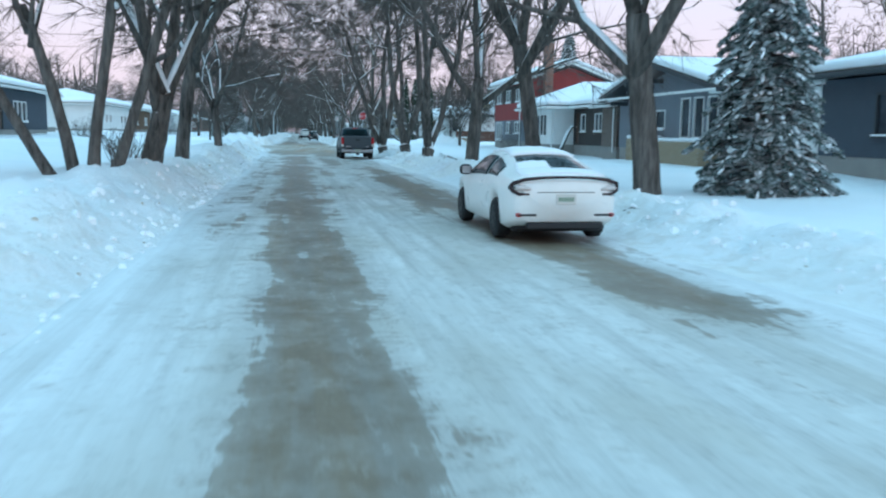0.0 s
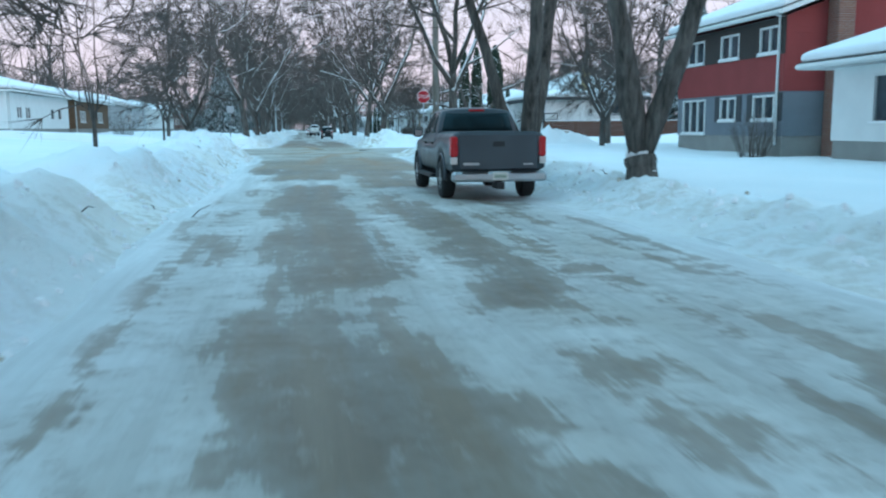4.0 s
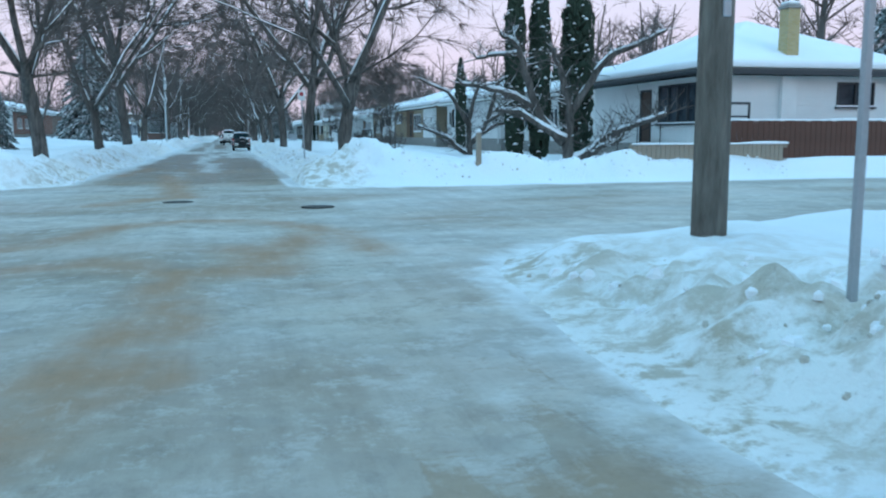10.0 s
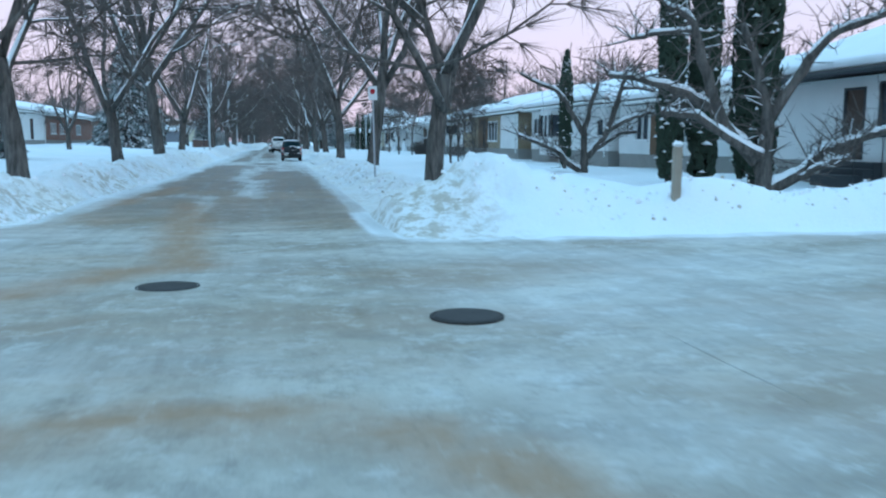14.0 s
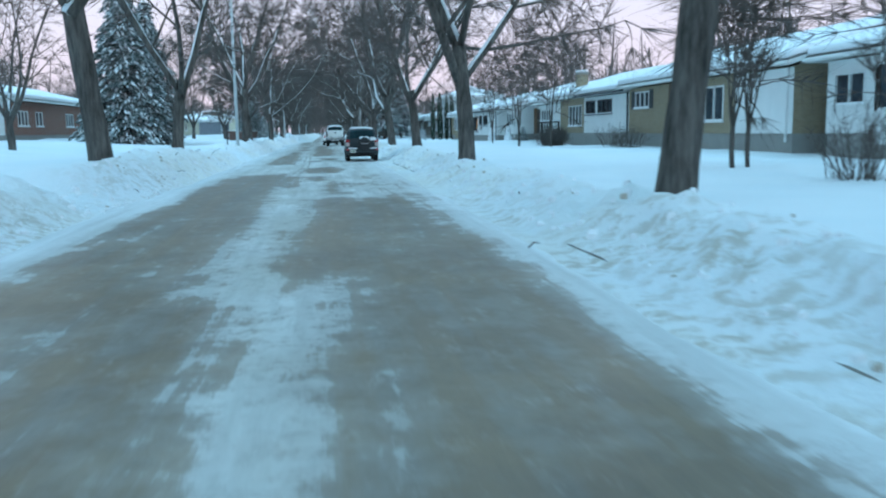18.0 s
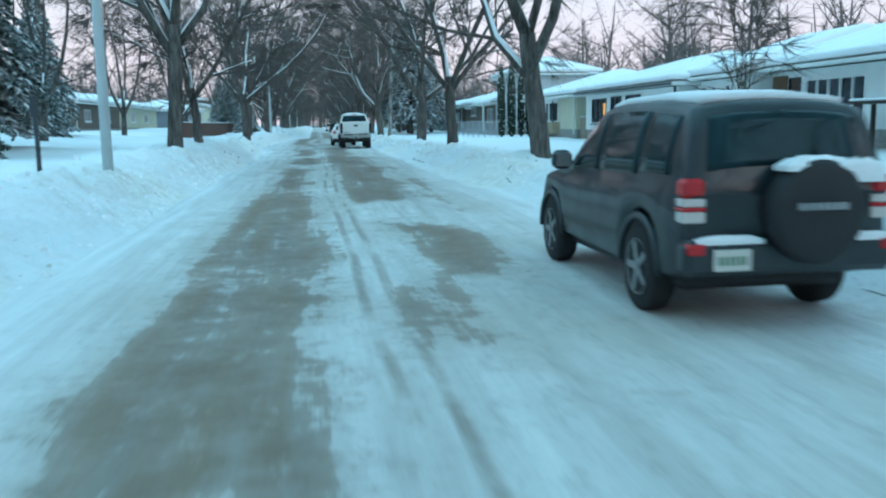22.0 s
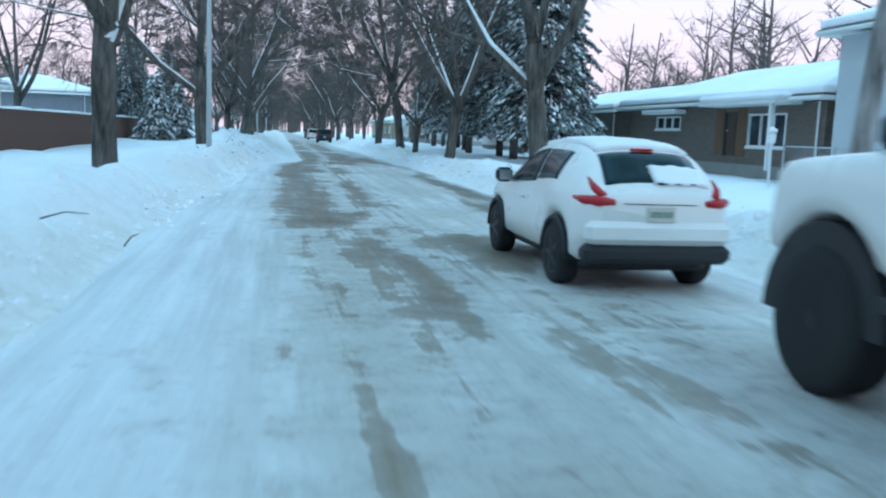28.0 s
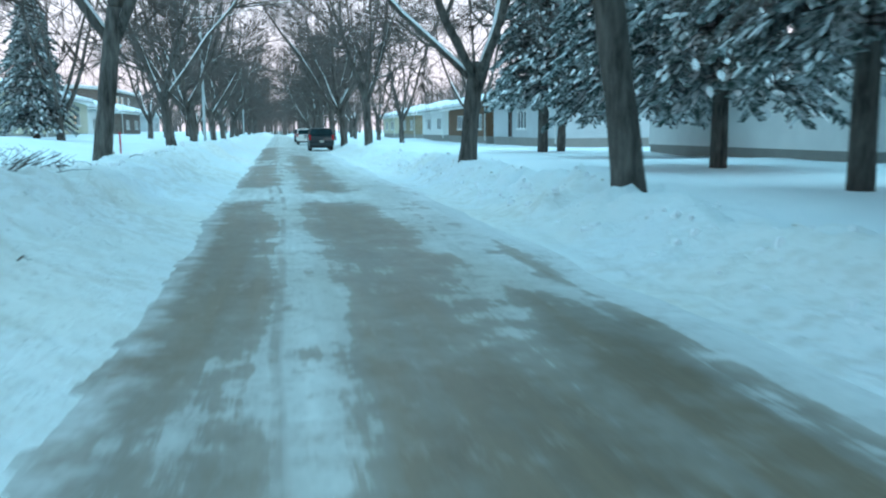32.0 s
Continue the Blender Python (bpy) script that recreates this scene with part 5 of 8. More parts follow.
def house(side, front, y0, y1, depth, base, eave, rise, wall, label, roof="hip", ridge="u", openings=(), bands=(), chimney=None, trim=TRIM, over=0.55, snow=0.28, south=(), gable_wall=None, facing_trim=None, found=0.4):
    """A house whose front faces the road. side 1: on the right, -1: on the left. u runs from y0 to y1 along the road, w goes back from it."""
    w = y1 - y0
    ob = thing("house", (front, y0, base), label, "house", "houses along the street")

    def place(u, q, z):
        return Vector((side * q, u, z))

    def gable_place(end):
        return lambda u, q, z: Vector((side * u, (q if end == 0 else w - q), z))

    H = eave - base
    holes = [o[1:5] for o in openings]
    sg = gable_place(0)
    for lo, hi, cut, put_at in ((0, w, holes, place), (0.2, depth, [o[1:5] for o in south], sg), (0.2, depth, [], gable_place(1)), (0.2, w - 0.2, [], lambda u, q, z: Vector((side * (depth - q), u, z)))):
        body = Geo()
        wall_panel(body, lo, hi, found, H, cut, put_at)
        part("wall", body, wall, ob)
    fd = Geo()
    lo, hi = sorted((side * 0.04, side * (depth - 0.04)))
    fd.box(lo, hi, 0.04, w - 0.04, -0.9, found)
    part("foundation", fd, FOUND, ob)
    for o in openings:
        fit_opening(ob, o[0], *o[1:5], place, facing_trim or trim, lit=len(o) > 5)
    for o in south:
        fit_opening(ob, o[0], *o[1:5], sg, facing_trim or trim)
    for u0, u1, z0, z1, mat in bands:
        cut = [(max(u0, h[0] - 0.0), min(u1, h[1]), max(z0, h[2]), min(z1, h[3])) for h in holes if h[0] < u1 and h[1] > u0 and h[2] < z1 and h[3] > z0]
        g = Geo()
        wall_panel(g, u0, u1, z0, z1, cut, lambda u, q, z: Vector((side * (q * 0.12 - 0.026), u, z)))
        part("cladding", g, mat, ob)
    pts, faces = roof_faces(roof, w, depth, over, rise, ridge)
    lift = lambda u, q, z: place(u, q, z + H)
    deck = part("roof", roof_slab(pts, faces, 0.0, 0.16, 0.0, lift), trim, ob)
    part("shingles", roof_slab(pts, faces, 0.164, 0.03, -0.02, lift), SHINGLE, deck)
    cap = part("snow_cover", roof_slab(pts, faces, 0.2, snow, -0.05, lift), SNOW, deck, "thick unbroken snow on the roof")
    bev = cap.modifiers.new("round", "BEVEL")
    bev.width, bev.segments, bev.limit_method = 0.1, 3, "ANGLE"
    if roof == "gable":
        for end in (0, 1):
            g = Geo()
            if ridge == "u":
                q0 = 0.0 if end == 0 else w - 0.2
                tri = [(0, H), (depth, H), (depth / 2, H + rise * depth / (depth + 2 * over))]
                p = [Vector((side * a, y, z)) for y in (q0, q0 + 0.2) for a, z in tri]
            else:
                q0 = 0.0 if end == 0 else depth - 0.2
                tri = [(0, H), (w, H), (w / 2, H + rise * w / (w + 2 * over))]
                p = [Vector((side * q, a, z)) for q in (q0, q0 + 0.2) for a, z in tri]
            g.add(p, [(0, 1, 2), (5, 4, 3), (0, 3, 4, 1), (1, 4, 5, 2), (2, 5, 3, 0)])
            part("gable", g, gable_wall or wall, ob)
    gut = Geo()
    a, b_ = sorted((side * (-over - 0.10), side * (-over - 0.012)))
    gut.box(a, b_, -over + 0.05, w + over - 0.05, H + 0.03, H + 0.14, 0.02)
    part("gutter", gut, facing_trim or trim, ob)
    dp = Geo()
    a, b_ = sorted((side * -0.11, side * -0.03))
    dp.box(a, b_, 0.25, 0.33, 0.1, H, 0.02)
    part("downpipe", dp, facing_trim or trim, ob)
    if chimney:
        u, q, top, mat, half = chimney if len(chimney) == 5 else chimney + (0.33,)
        g = Geo()
        a, b_ = sorted((side * (q - half), side * (q + half)))
        g.box(a, b_, u - half, u + half, H + 0.1, top - base, 0.01)
        ch = part("chimney", g, mat, ob)
        g = Geo()
        g.box(a - 0.06, b_ + 0.06, u - half - 0.06, u + half + 0.06, top - base, top - base + 0.12, 0.02)
        part("cap", g, FOUND, ch)
        g = Geo()
        g.box(a - 0.02, b_ + 0.02, u - half - 0.02, u + half + 0.02, top - base + 0.12, top - base + 0.26, 0.08)
        part("cap_snow", g, SNOW, ch)
    return ob


def bay_window(ob, u0, u1, z0, z1, out, wall, trim):
    """A projecting bay on the front wall of a right-hand house: canted body, sill wall, framed panes and a snowy hood."""
    plan = [(0.02, u0), (-out, u0 + out * 0.8), (-out, u1 - out * 0.8), (0.02, u1)]
    g = Geo()
    g.loft([[(x, y, z) for x, y in plan] for z in (0.1, z0)], True, True)
    bay = part("bay_wall", g, wall, ob)
    g = Geo()
    g.loft([[(x * 1.06, y, z) for x, y in plan] for z in (z1, z1 + 0.14)], True, True)
    part("bay_hood", g, trim, bay)
    g = Geo()
    g.loft([[(x * k, y, z) for x, y in plan] for z, k in ((z1 + 0.14, 1.05), (z1 + 0.30, 0.95), (z1 + 0.5, 0.3))], True, True)
    part("hood_snow", g, SNOW, bay, smooth=True)
    g = Geo()
    g.loft([[(x * 0.93, y, z) for x, y in plan] for z in (z0 + 0.002, z1 - 0.002)], True, True)
    part("pane", g, PANE, bay)
    for za in (z0 + 0.004, z1 - 0.094):
        g = Geo()
        g.loft([[(x * 1.03 if x < 0 else x, y, z) for x, y in plan] for z in (za, za + 0.09)], True, True)
        part("rail", g, trim, bay)
    ends = [Vector((x, y, 0)) for x, y in plan]
    for a, b_, n in ((0, 1, 1), (1, 2, 3), (2, 3, 1)):
        for k in range(n + 1):
            c = ends[a].lerp(ends[b_], k / n)
            g = Geo()
            g.box(c.x - 0.04, c.x + 0.04, c.y - 0.075, c.y + 0.075, z0 + 0.002, z1 - 0.002, 0.01)
            part("mullion", g, trim, bay)


W, D = "window", "door"
house(1, 15.5, 9.5, 22.5, 9, 0.55, 3.2, 1.0, DARK, "dark blue-grey bungalow under a low snowy roof", roof="gable", ridge="u", openings=((W, 8.5, 10.5, 1.0, 2.2), (D, 6.0, 7.0, 0.45, 2.45)), trim=DTRIM)
h1 = house(1, 16.0, 29.2, 40.0, 9, 0.5, 3.15, 1.35, GREY, "grey-sided modern house with tall windows under a low gable", roof="gable", ridge="w", over=0.9, openings=((W, 0.6, 1.5, 0.9, 2.6), (W, 1.8, 2.7, 0.9, 2.6), (W, 3.0, 3.9, 0.9, 2.6), (W, 5.4, 6.5, 1.3, 2.15), (W, 8.3, 9.1, 1.3, 2.15)), facing_trim=TRIM, trim=DTRIM)
for k in range(5):
    beam = Geo()
    beam.box(-0.85, 0.0, 5.8 + k * 1.0, 5.98 + k * 1.0, 3.32 - k * 0.22, 3.5 - k * 0.22, 0.01)
    part("rafter_tail", beam, DTRIM, h1)
for u0, u1, zt in ((0.2, 5.0, 0.75), (5.4, 7.4, 0.85)):
    pl = Geo()
    pl.box(-1.0, -0.1, u0, u1, -0.4, zt, 0.03)
    pb = part("planter", pl, TANBRICK, h1)
    pl = Geo()
    pl.box(-1.02, -0.08, u0 - 0.02, u1 + 0.02, zt, zt + 0.16, 0.07)
    part("planter_snow", pl, SNOW, pb)
house(1, 16.0, 22.9, 29.0, 9, 0.5, 3.1, 0.9, WHITE, "white stucco wing beside the grey house", roof="gable", ridge="u", openings=((W, 1.5, 3.0, 1.0, 2.2),))
house(1, 15.2, 48.4, 54.0, 9, 0.5, 3.0, 1.4, WHITE, "white bungalow wing with a wide picture window", roof="hip", over=0.75, openings=((W, 1.5, 3.8, 0.9, 2.25),))
house(1, 16.4, 42.6, 48.3, 8, 0.5, 3.0, 1.5, DKBROWN, "dark brown entry wing with white windows", roof="gable", ridge="u", openings=((W, 0.9, 2.1, 1.2, 2.2), (W, 3.6, 4.4, 1.2, 2.2), (D, 4.6, 5.5, 0.45, 2.4)))
house(1, 16.0, 40.4, 42.5, 8, 0.5, 2.9, 0.7, BROWNBRICK, "brown brick carport wall beside the bungalow", roof="gable", ridge="u")
hr = house(1, 15.6, 57.3, 65.3, 7.0, 0.6, 4.95, 1.45, GREY, "two-storey house, red siding over grey, with dark shutters", roof="gable", ridge="u", over=0.45,
      openings=((W, 0.5, 1.9, 0.95, 1.8), (W, 3.1, 4.3, 0.95, 1.8), (W, 5.5, 7.5, 0.45, 1.8), (W, 0.3, 1.6, 3.2, 4.1), (W, 3.0, 4.4, 3.2, 4.1), (W, 5.7, 7.2, 3.2, 4.1)),
      bands=((-0.02, 8.02, 1.9, 3.12, RED), (-0.02, 8.02, 3.124, 4.33, DKBROWN), (0.02, 0.46, 0.9, 1.85, DTRIM), (1.94, 2.3, 0.9, 1.85, DTRIM), (2.7, 3.06, 0.9, 1.85, DTRIM), (4.34, 4.7, 0.9, 1.85, DTRIM)), gable_wall=RED)
g = Geo()
g.box(0.0, 7.0, -0.03, -0.004, 1.9, 4.35)
part("siding", g, RED, hr, "red siding on the gable end")
g = Geo()
g.box(1.45, 2.05, -0.64, -0.04, -0.5, 7.2, 0.02)
ch = part("chimney", g, REDBRICK, hr, "tall red brick chimney on the gable wall")
g = Geo()
g.box(1.40, 2.10, -0.69, 0.01, 7.2, 7.32, 0.02)
part("cap", g, FOUND, ch)
g = Geo()
g.box(1.42, 2.08, -0.67, -0.01, 7.32, 7.45, 0.05)
part("cap_snow", g, SNOW, ch)
h4 = house(1, 18.4, 94.6, 104.2, 7.8, 0.6, 3.4, 1.95, LAPWHITE, "white corner bungalow with a hip roof deep in snow", roof="hip", trim=DTRIM, facing_trim=DTRIM,
      openings=((W, 0.75, 3.65, 1.15, 2.6), (D, 4.2, 5.15, 0.45, 2.5)), south=((W, 5.15, 6.75, 1.72, 2.6),), chimney=(0.30, 3.25, 5.75, YELBRICK, 0.25))
g = Geo()
g.box(2.75, 3.35, -0.16, -0.004, 0.0, 2.78, 0.01)
part("chimney_breast", g, WHITE, h4, "white rendered chimney breast on the end wall")
for k in range(3):
    st = Geo()
    st.box(-0.35 - 0.3 * k, -0.05 - 0.3 * k, 3.3, 5.2, -0.3, 0.40 - 0.18 * k, 0.02)
    part("porch_step", st, DTRIM, h4, "dark painted porch step")
for k in range(2):
    rl = Geo()
    rl.tube([Vector((-0.08, 3.3 + 1.9 * k, 0.4)), Vector((-0.08, 3.3 + 1.9 * k, 1.25)), Vector((-0.95, 3.3 + 1.9 * k, 0.85)), Vector((-0.95, 3.3 + 1.9 * k, 0.0))], [0.02] * 4, 6)
    part("handrail", rl, BLACKPL, h4)
house(1, 18.3, 107.5, 116.0, 9, 0.6, 3.2, 1.4, WHITE, "white bungalow with a brown wooden entry under thick snow", roof="gable", ridge="u", openings=((W, 5.2, 6.6, 1.0, 2.2), (D, 2.6, 3.5, 0.45, 2.4), (W, 0.8, 2.0, 1.1, 2.1)), bands=((2.1, 5.0, 0.4, 2.55, BROWNWOOD),))
hb = house(1, 18.0, 116.6, 129.2, 9, 0.7, 3.4, 1.6, WHITE, "white bungalow with a projecting bay window", roof="hip", openings=((W, 0.6, 1.6, 1.1, 2.0), (W, 10.6, 12.2, 1.3, 2.3)), chimney=(9.5, 4.6, 5.35, YELBRICK))
bay_window(hb, 6.8, 9.7, 1.05, 2.45, 0.5, WHITE, TRIM)
house(1, 17.4, 130.2, 146.0, 9, 0.7, 3.35, 1.5, TANBRICK, "tan brick bungalow with a white end and a dark door", roof="gable", ridge="u", openings=((W, 5.1, 7.7, 0.9, 2.3), (D, 8.3, 9.2, 0.45, 2.4), (W, 13.0, 14.9, 1.65, 2.45)), bands=((-0.02, 4.2, 0.4, 2.62, WHITE), (7.9, 10.6, 0.4, 2.62, BROWNWOOD), (12.5, 12.96, 1.6, 2.5, DTRIM), (14.94, 15.4, 1.6, 2.5, DTRIM)))
house(1, 17.55, 146.2, 154.3, 8.6, 0.7, 3.2, 1.35, WHITE, "white stucco bungalow end with paired windows and a dark downpipe", roof="gable", ridge="u", openings=((W, 2.9, 5.4, 1.5, 2.3), (W, 5.9, 7.7, 1.5, 2.3)), facing_trim=DTRIM)
house(1, 17.9, 154.5, 160.9, 9, 0.7, 3.3, 1.4, TANBRICK, "tan brick bungalow with a wide white-framed window behind a bush", roof="gable", ridge="u", openings=((W, 1.4, 4.3, 0.85, 2.15),), chimney=(4.4, 0.9, 4.95, TANBRICK))
house(1, 18.2, 161.1, 169.7, 9, 0.6, 3.15, 1.45, WHITE, "white bungalow front with a wood-clad entry and picture window", roof="gable", ridge="u", openings=((W, 2.8, 6.3, 0.75, 2.2), (D, 6.6, 7.45, 0.42, 2.3)), bands=((7.5, 8.55, 0.4, 2.4, BROWNWOOD),))
house(1, 16.75, 169.9, 173.3, 10.4, 0.6, 3.0, 1.6, WHITE, "white bungalow wing with dark shutters beside a window", roof="gable", ridge="u", over=0.5, openings=((W, 0.75, 2.55, 1.1, 2.05),), bands=((0.25, 0.71, 1.05, 2.1, DTRIM), (2.59, 3.05, 1.05, 2.1, DTRIM)), chimney=(2.6, 6.5, 4.9, TANBRICK))
house(1, 16.0, 173.5, 186.3, 9, 0.5, 2.85, 1.4, WHITE, "white bungalow with dark-trimmed windows and a lamp lit inside", roof="hip", openings=((W, 4.4, 6.4, 1.25, 2.15), (W, 7.0, 8.6, 1.3, 2.15), (W, 9.3, 11.7, 0.75, 2.1, 1)), facing_trim=DTRIM, trim=TRIM)
hc = house(1, 15.9, 187.9, 198.9, 9, 0.5, 2.8, 1.5, CREAM, "cream-sided bungalow with a white bow window and brick corner", roof="hip", openings=((W, 7.9, 9.3, 1.25, 1.95),), bands=((3.4, 11.02, 0.4, 0.86, TANBRICK), (6.9, 11.02, 0.864, 2.12, TANBRICK)), chimney=(8.6, 3.9, 4.5, TANBRICK))
bay_window(hc, 3.9, 6.8, 0.85, 2.15, 0.3, TANBRICK, TRIM)
house(1, 16.3, 204.4, 212.2, 6.3, 0.7, 5.0, 1.25, PALE, "pale grey two-storey house with a snowy hip roof", roof="hip", openings=((W, 1.2, 2.6, 3.0, 3.9), (W, 5.0, 6.4, 3.0, 3.9), (D, 4.4, 5.3, 0.45, 2.3), (W, 1.2, 3.0, 0.9, 2.0)), south=((W, 4.6, 5.6, 2.4, 3.3),))
hp = house(1, 16.5, 212.9, 229.0, 8, 0.6, 3.0, 1.5, BROWNBRICK, "brown brick bungalow with a dark porch under a white canopy", roof="hip", found=0.12, openings=((W, 10.4, 12.9, 1.45, 2.05), (W, 2.2, 4.7, 0.8, 2.05), (D, 5.6, 6.5, 0.42, 2.15)), bands=((4.9, 5.56, 0.4, 2.3, BROWNWOOD), (6.54, 7.2, 0.4, 2.3, BROWNWOOD)))
g = Geo()
g.box(-1.1, -0.03, 1.3, 6.8, 2.32, 2.44, 0.02)
canopy = part("porch_roof", g, TRIM, hp, "white porch canopy")
g = Geo()
g.box(-1.12, -0.03, 1.26, 6.84, 2.444, 2.74, 0.12)
part("snow_cover", g, SNOW, canopy)
for u in (1.55,):
    g = Geo()
    g.box(-1.06, -0.90, u, u + 0.16, 0.0, 2.316, 0.01)
    part("porch_post", g, TRIM, hp)
for u0, u1 in ((9.9, 13.4),):
    g = Geo()
    g.box(-0.6, -0.03, u0, u1, 2.14, 2.2, 0.01)
    aw = part("awning", g, TRIM, hp, "pale window awning")
    g = Geo()
    g.box(-0.62, -0.03, u0 - 0.02, u1 + 0.02, 2.204, 2.34, 0.05)
    part("awning_snow", g, SNOW, aw)
house(1, 16.4, 230.5, 243.5, 9, 0.5, 2.9, 1.3, BROWNBRICK, "brown brick house half hidden behind spruces", found=0.12, roof="gable", ridge="u", openings=((W, 2, 4.2, 0.9, 2.0), (W, 8, 10, 0.9, 2.0)))
house(1, 16.0, 246.0, 259.5, 9, 0.35, 2.7, 1.3, WHITE, "white bungalow with plain walls behind the spruces", roof="hip", openings=((W, 11, 12.2, 1.1, 1.9),))
house(1, 15.6, 270.0, 284.0, 9, 0.5, 3.0, 1.3, PALE, "pale blue-white bungalow with dark windows", roof="gable", ridge="u", openings=((W, 1.5, 3.5, 0.9, 2.0), (W, 6, 8, 0.9, 2.0), (D, 9.2, 10.1, 0.42, 2.1)))
house(1, 15.6, 286.0, 300.0, 9, 0.5, 3.0, 1.3, BROWNWOOD, "brown-clad bungalow with a snowy roof", roof="gable", ridge="u", openings=((W, 1.5, 3.5, 0.9, 2.0), (W, 8, 10, 0.9, 2.0)))
for k in range(3):
    house(1, 16.0, 304.0 + 17 * k, 316.0 + 17 * k, 9, 0.5, 3.0, 1.4, (WHITE, TANBRICK, CREAM)[k], "distant bungalow with a thick snowy roof", roof="hip", openings=((W, 1.5, 3.5, 0.9, 2.0), (W, 7, 9, 0.9, 2.0)))
# left side
house(-1, -16.5, 45.0, 60.0, 9, 1.0, 3.7, 1.2, DARK, "dark blue bungalow with a porch under a snowy roof", roof="gable", ridge="u", openings=((W, 2, 4, 1.0, 2.1), (D, 5, 6, 0.45, 2.3), (W, 8, 10.5, 0.9, 2.1)))
house(-1, -19.0, 28.0, 42.0, 9, 1.0, 3.6, 1.3, PALE, "pale bungalow behind the street trees", roof="hip", openings=((W, 2, 4, 1.0, 2.1), (W, 8, 10.5, 0.9, 2.1)))
house(-1, -20.0, 62.0, 76.0, 9, 1.2, 4.1, 1.3, WHITE, "white stucco bungalow with a yellow chimney", roof="hip", openings=((W, 9.5, 10.5, 1.1, 2.0), (W, 4.5, 5.5, 1.1, 2.0)), chimney=(3, 2.2, 6.2, YELBRICK))
house(-1, -20.0, 94.0, 110.0, 9, 1.1, 4.0, 1.4, WHITE, "white bungalow with paired windows under a hip roof", roof="hip", openings=((W, 2, 3.2, 1.1, 2.0), (W, 4.0, 5.2, 1.1, 2.0), (W, 10.5, 11.6, 1.1, 2.0), (W, 12.6, 13.7, 1.1, 2.0)))
house(-1, -20.0, 112.0, 126.0, 9, 1.1, 3.9, 1.3, BROWNWOOD, "brown wooden bungalow with a snowy roof", roof="gable", ridge="u", openings=((W, 2, 4, 1.0, 2.0), (W, 9, 11, 1.0, 2.0)))
house(-1, -19.0, 129.0, 143.0, 9, 1.1, 3.8, 1.3, PALE, "pale bungalow with a long snowy roof", roof="gable", ridge="u", openings=((W, 2, 4, 1.0, 2.0), (W, 9, 11, 1.0, 2.0)))
house(-1, -18.0, 148.5, 159.5, 9, 1.1, 3.7, 1.2, WHITE, "white bungalow with a small window", roof="hip", openings=((W, 1.4, 2.8, 1.1, 2.0), (D, 6.5, 7.4, 0.45, 2.2)))
house(-1, -18.2, 160.0, 181.0, 9, 1.1, 3.7, 1.2, REDBRICK, "dark red brick bungalow with white-framed windows", roof="gable", ridge="u", openings=((W, 2.5, 4.5, 1.0, 2.0), (W, 6.0, 7.5, 1.0, 2.0), (W, 13, 15, 1.0, 2.0)))
house(-1, -18.5, 210.0, 226.0, 9, 0.9, 3.3, 1.2, BROWNBRICK, "brown brick bungalow under thick snow", roof="gable", ridge="u", openings=((W, 3, 5, 1.0, 2.0), (W, 10, 12, 1.0, 2.0)))
house(-1, -18.5, 228.5, 246.0, 9, 0.9, 3.3, 1.2, CREAM, "cream bungalow with a dark window", roof="hip", openings=((W, 3, 5, 1.0, 2.0), (W, 10, 12, 1.0, 2.0)), chimney=(8, 4, 5.2, YELBRICK))
house(-1, -17.0, 262.0, 276.0, 9, 0.9, 3.5, 1.3, GREY, "grey bungalow behind a spruce", roof="hip", openings=((W, 3, 5, 1.0, 2.0), (W, 9, 11, 1.0, 2.0)))
house(-1, -15.0, 290.0, 304.0, 9, 0.9, 3.7, 1.3, CREAM, "cream bungalow with a snowy roof and carport", roof="gable", ridge="u", openings=((W, 3, 5, 1.0, 2.0), (W, 9, 11, 1.0, 2.0, 1)))
for k in range(3):
    house(-1, -16.0, 308.0 + 18 * k, 321.0 + 18 * k, 9, 0.7, 3.4, 1.3, (WHITE, BROWNBRICK, PALE)[k], "distant bungalow with a snowy roof", roof="hip", openings=((W, 3, 5, 1.0, 2.0), (W, 9, 11, 1.0, 2.0)))
house(-1, -24.0, 366.0, 392.0, 10, 1.2, 7.6, 0.5, BROWNBRICK, "two-storey brick apartment block with lit orange windows", roof="gable", ridge="u", openings=((W, 4, 6, 4.4, 5.8, 1), (W, 8, 10, 4.4, 5.8, 1), (W, 14, 16, 4.4, 5.8), (W, 4, 6, 1.4, 2.8), (W, 14, 16, 1.4, 2.8, 1)))


# ---- vehicles ----
def lerp_line(pts, y):
    return float(np.interp(y, [p[0] for p in pts], [p[1] for p in pts]))


def ring_half(w, zl, zt, crown):
    """Right half of a body section, from the bottom middle to the top middle."""
    h = zt - zl
    return [(0, zl), (w - 0.14, zl), (w - 0.03, zl + 0.07 * h + 0.02), (w, zl + 0.36 * h), (w - 0.004, zl + 0.62 * h), (w - 0.03, zl + 0.86 * h), (w - 0.09, zl + 0.97 * h), (w - 0.24, zt + crown * 0.6), (0, zt + crown)]


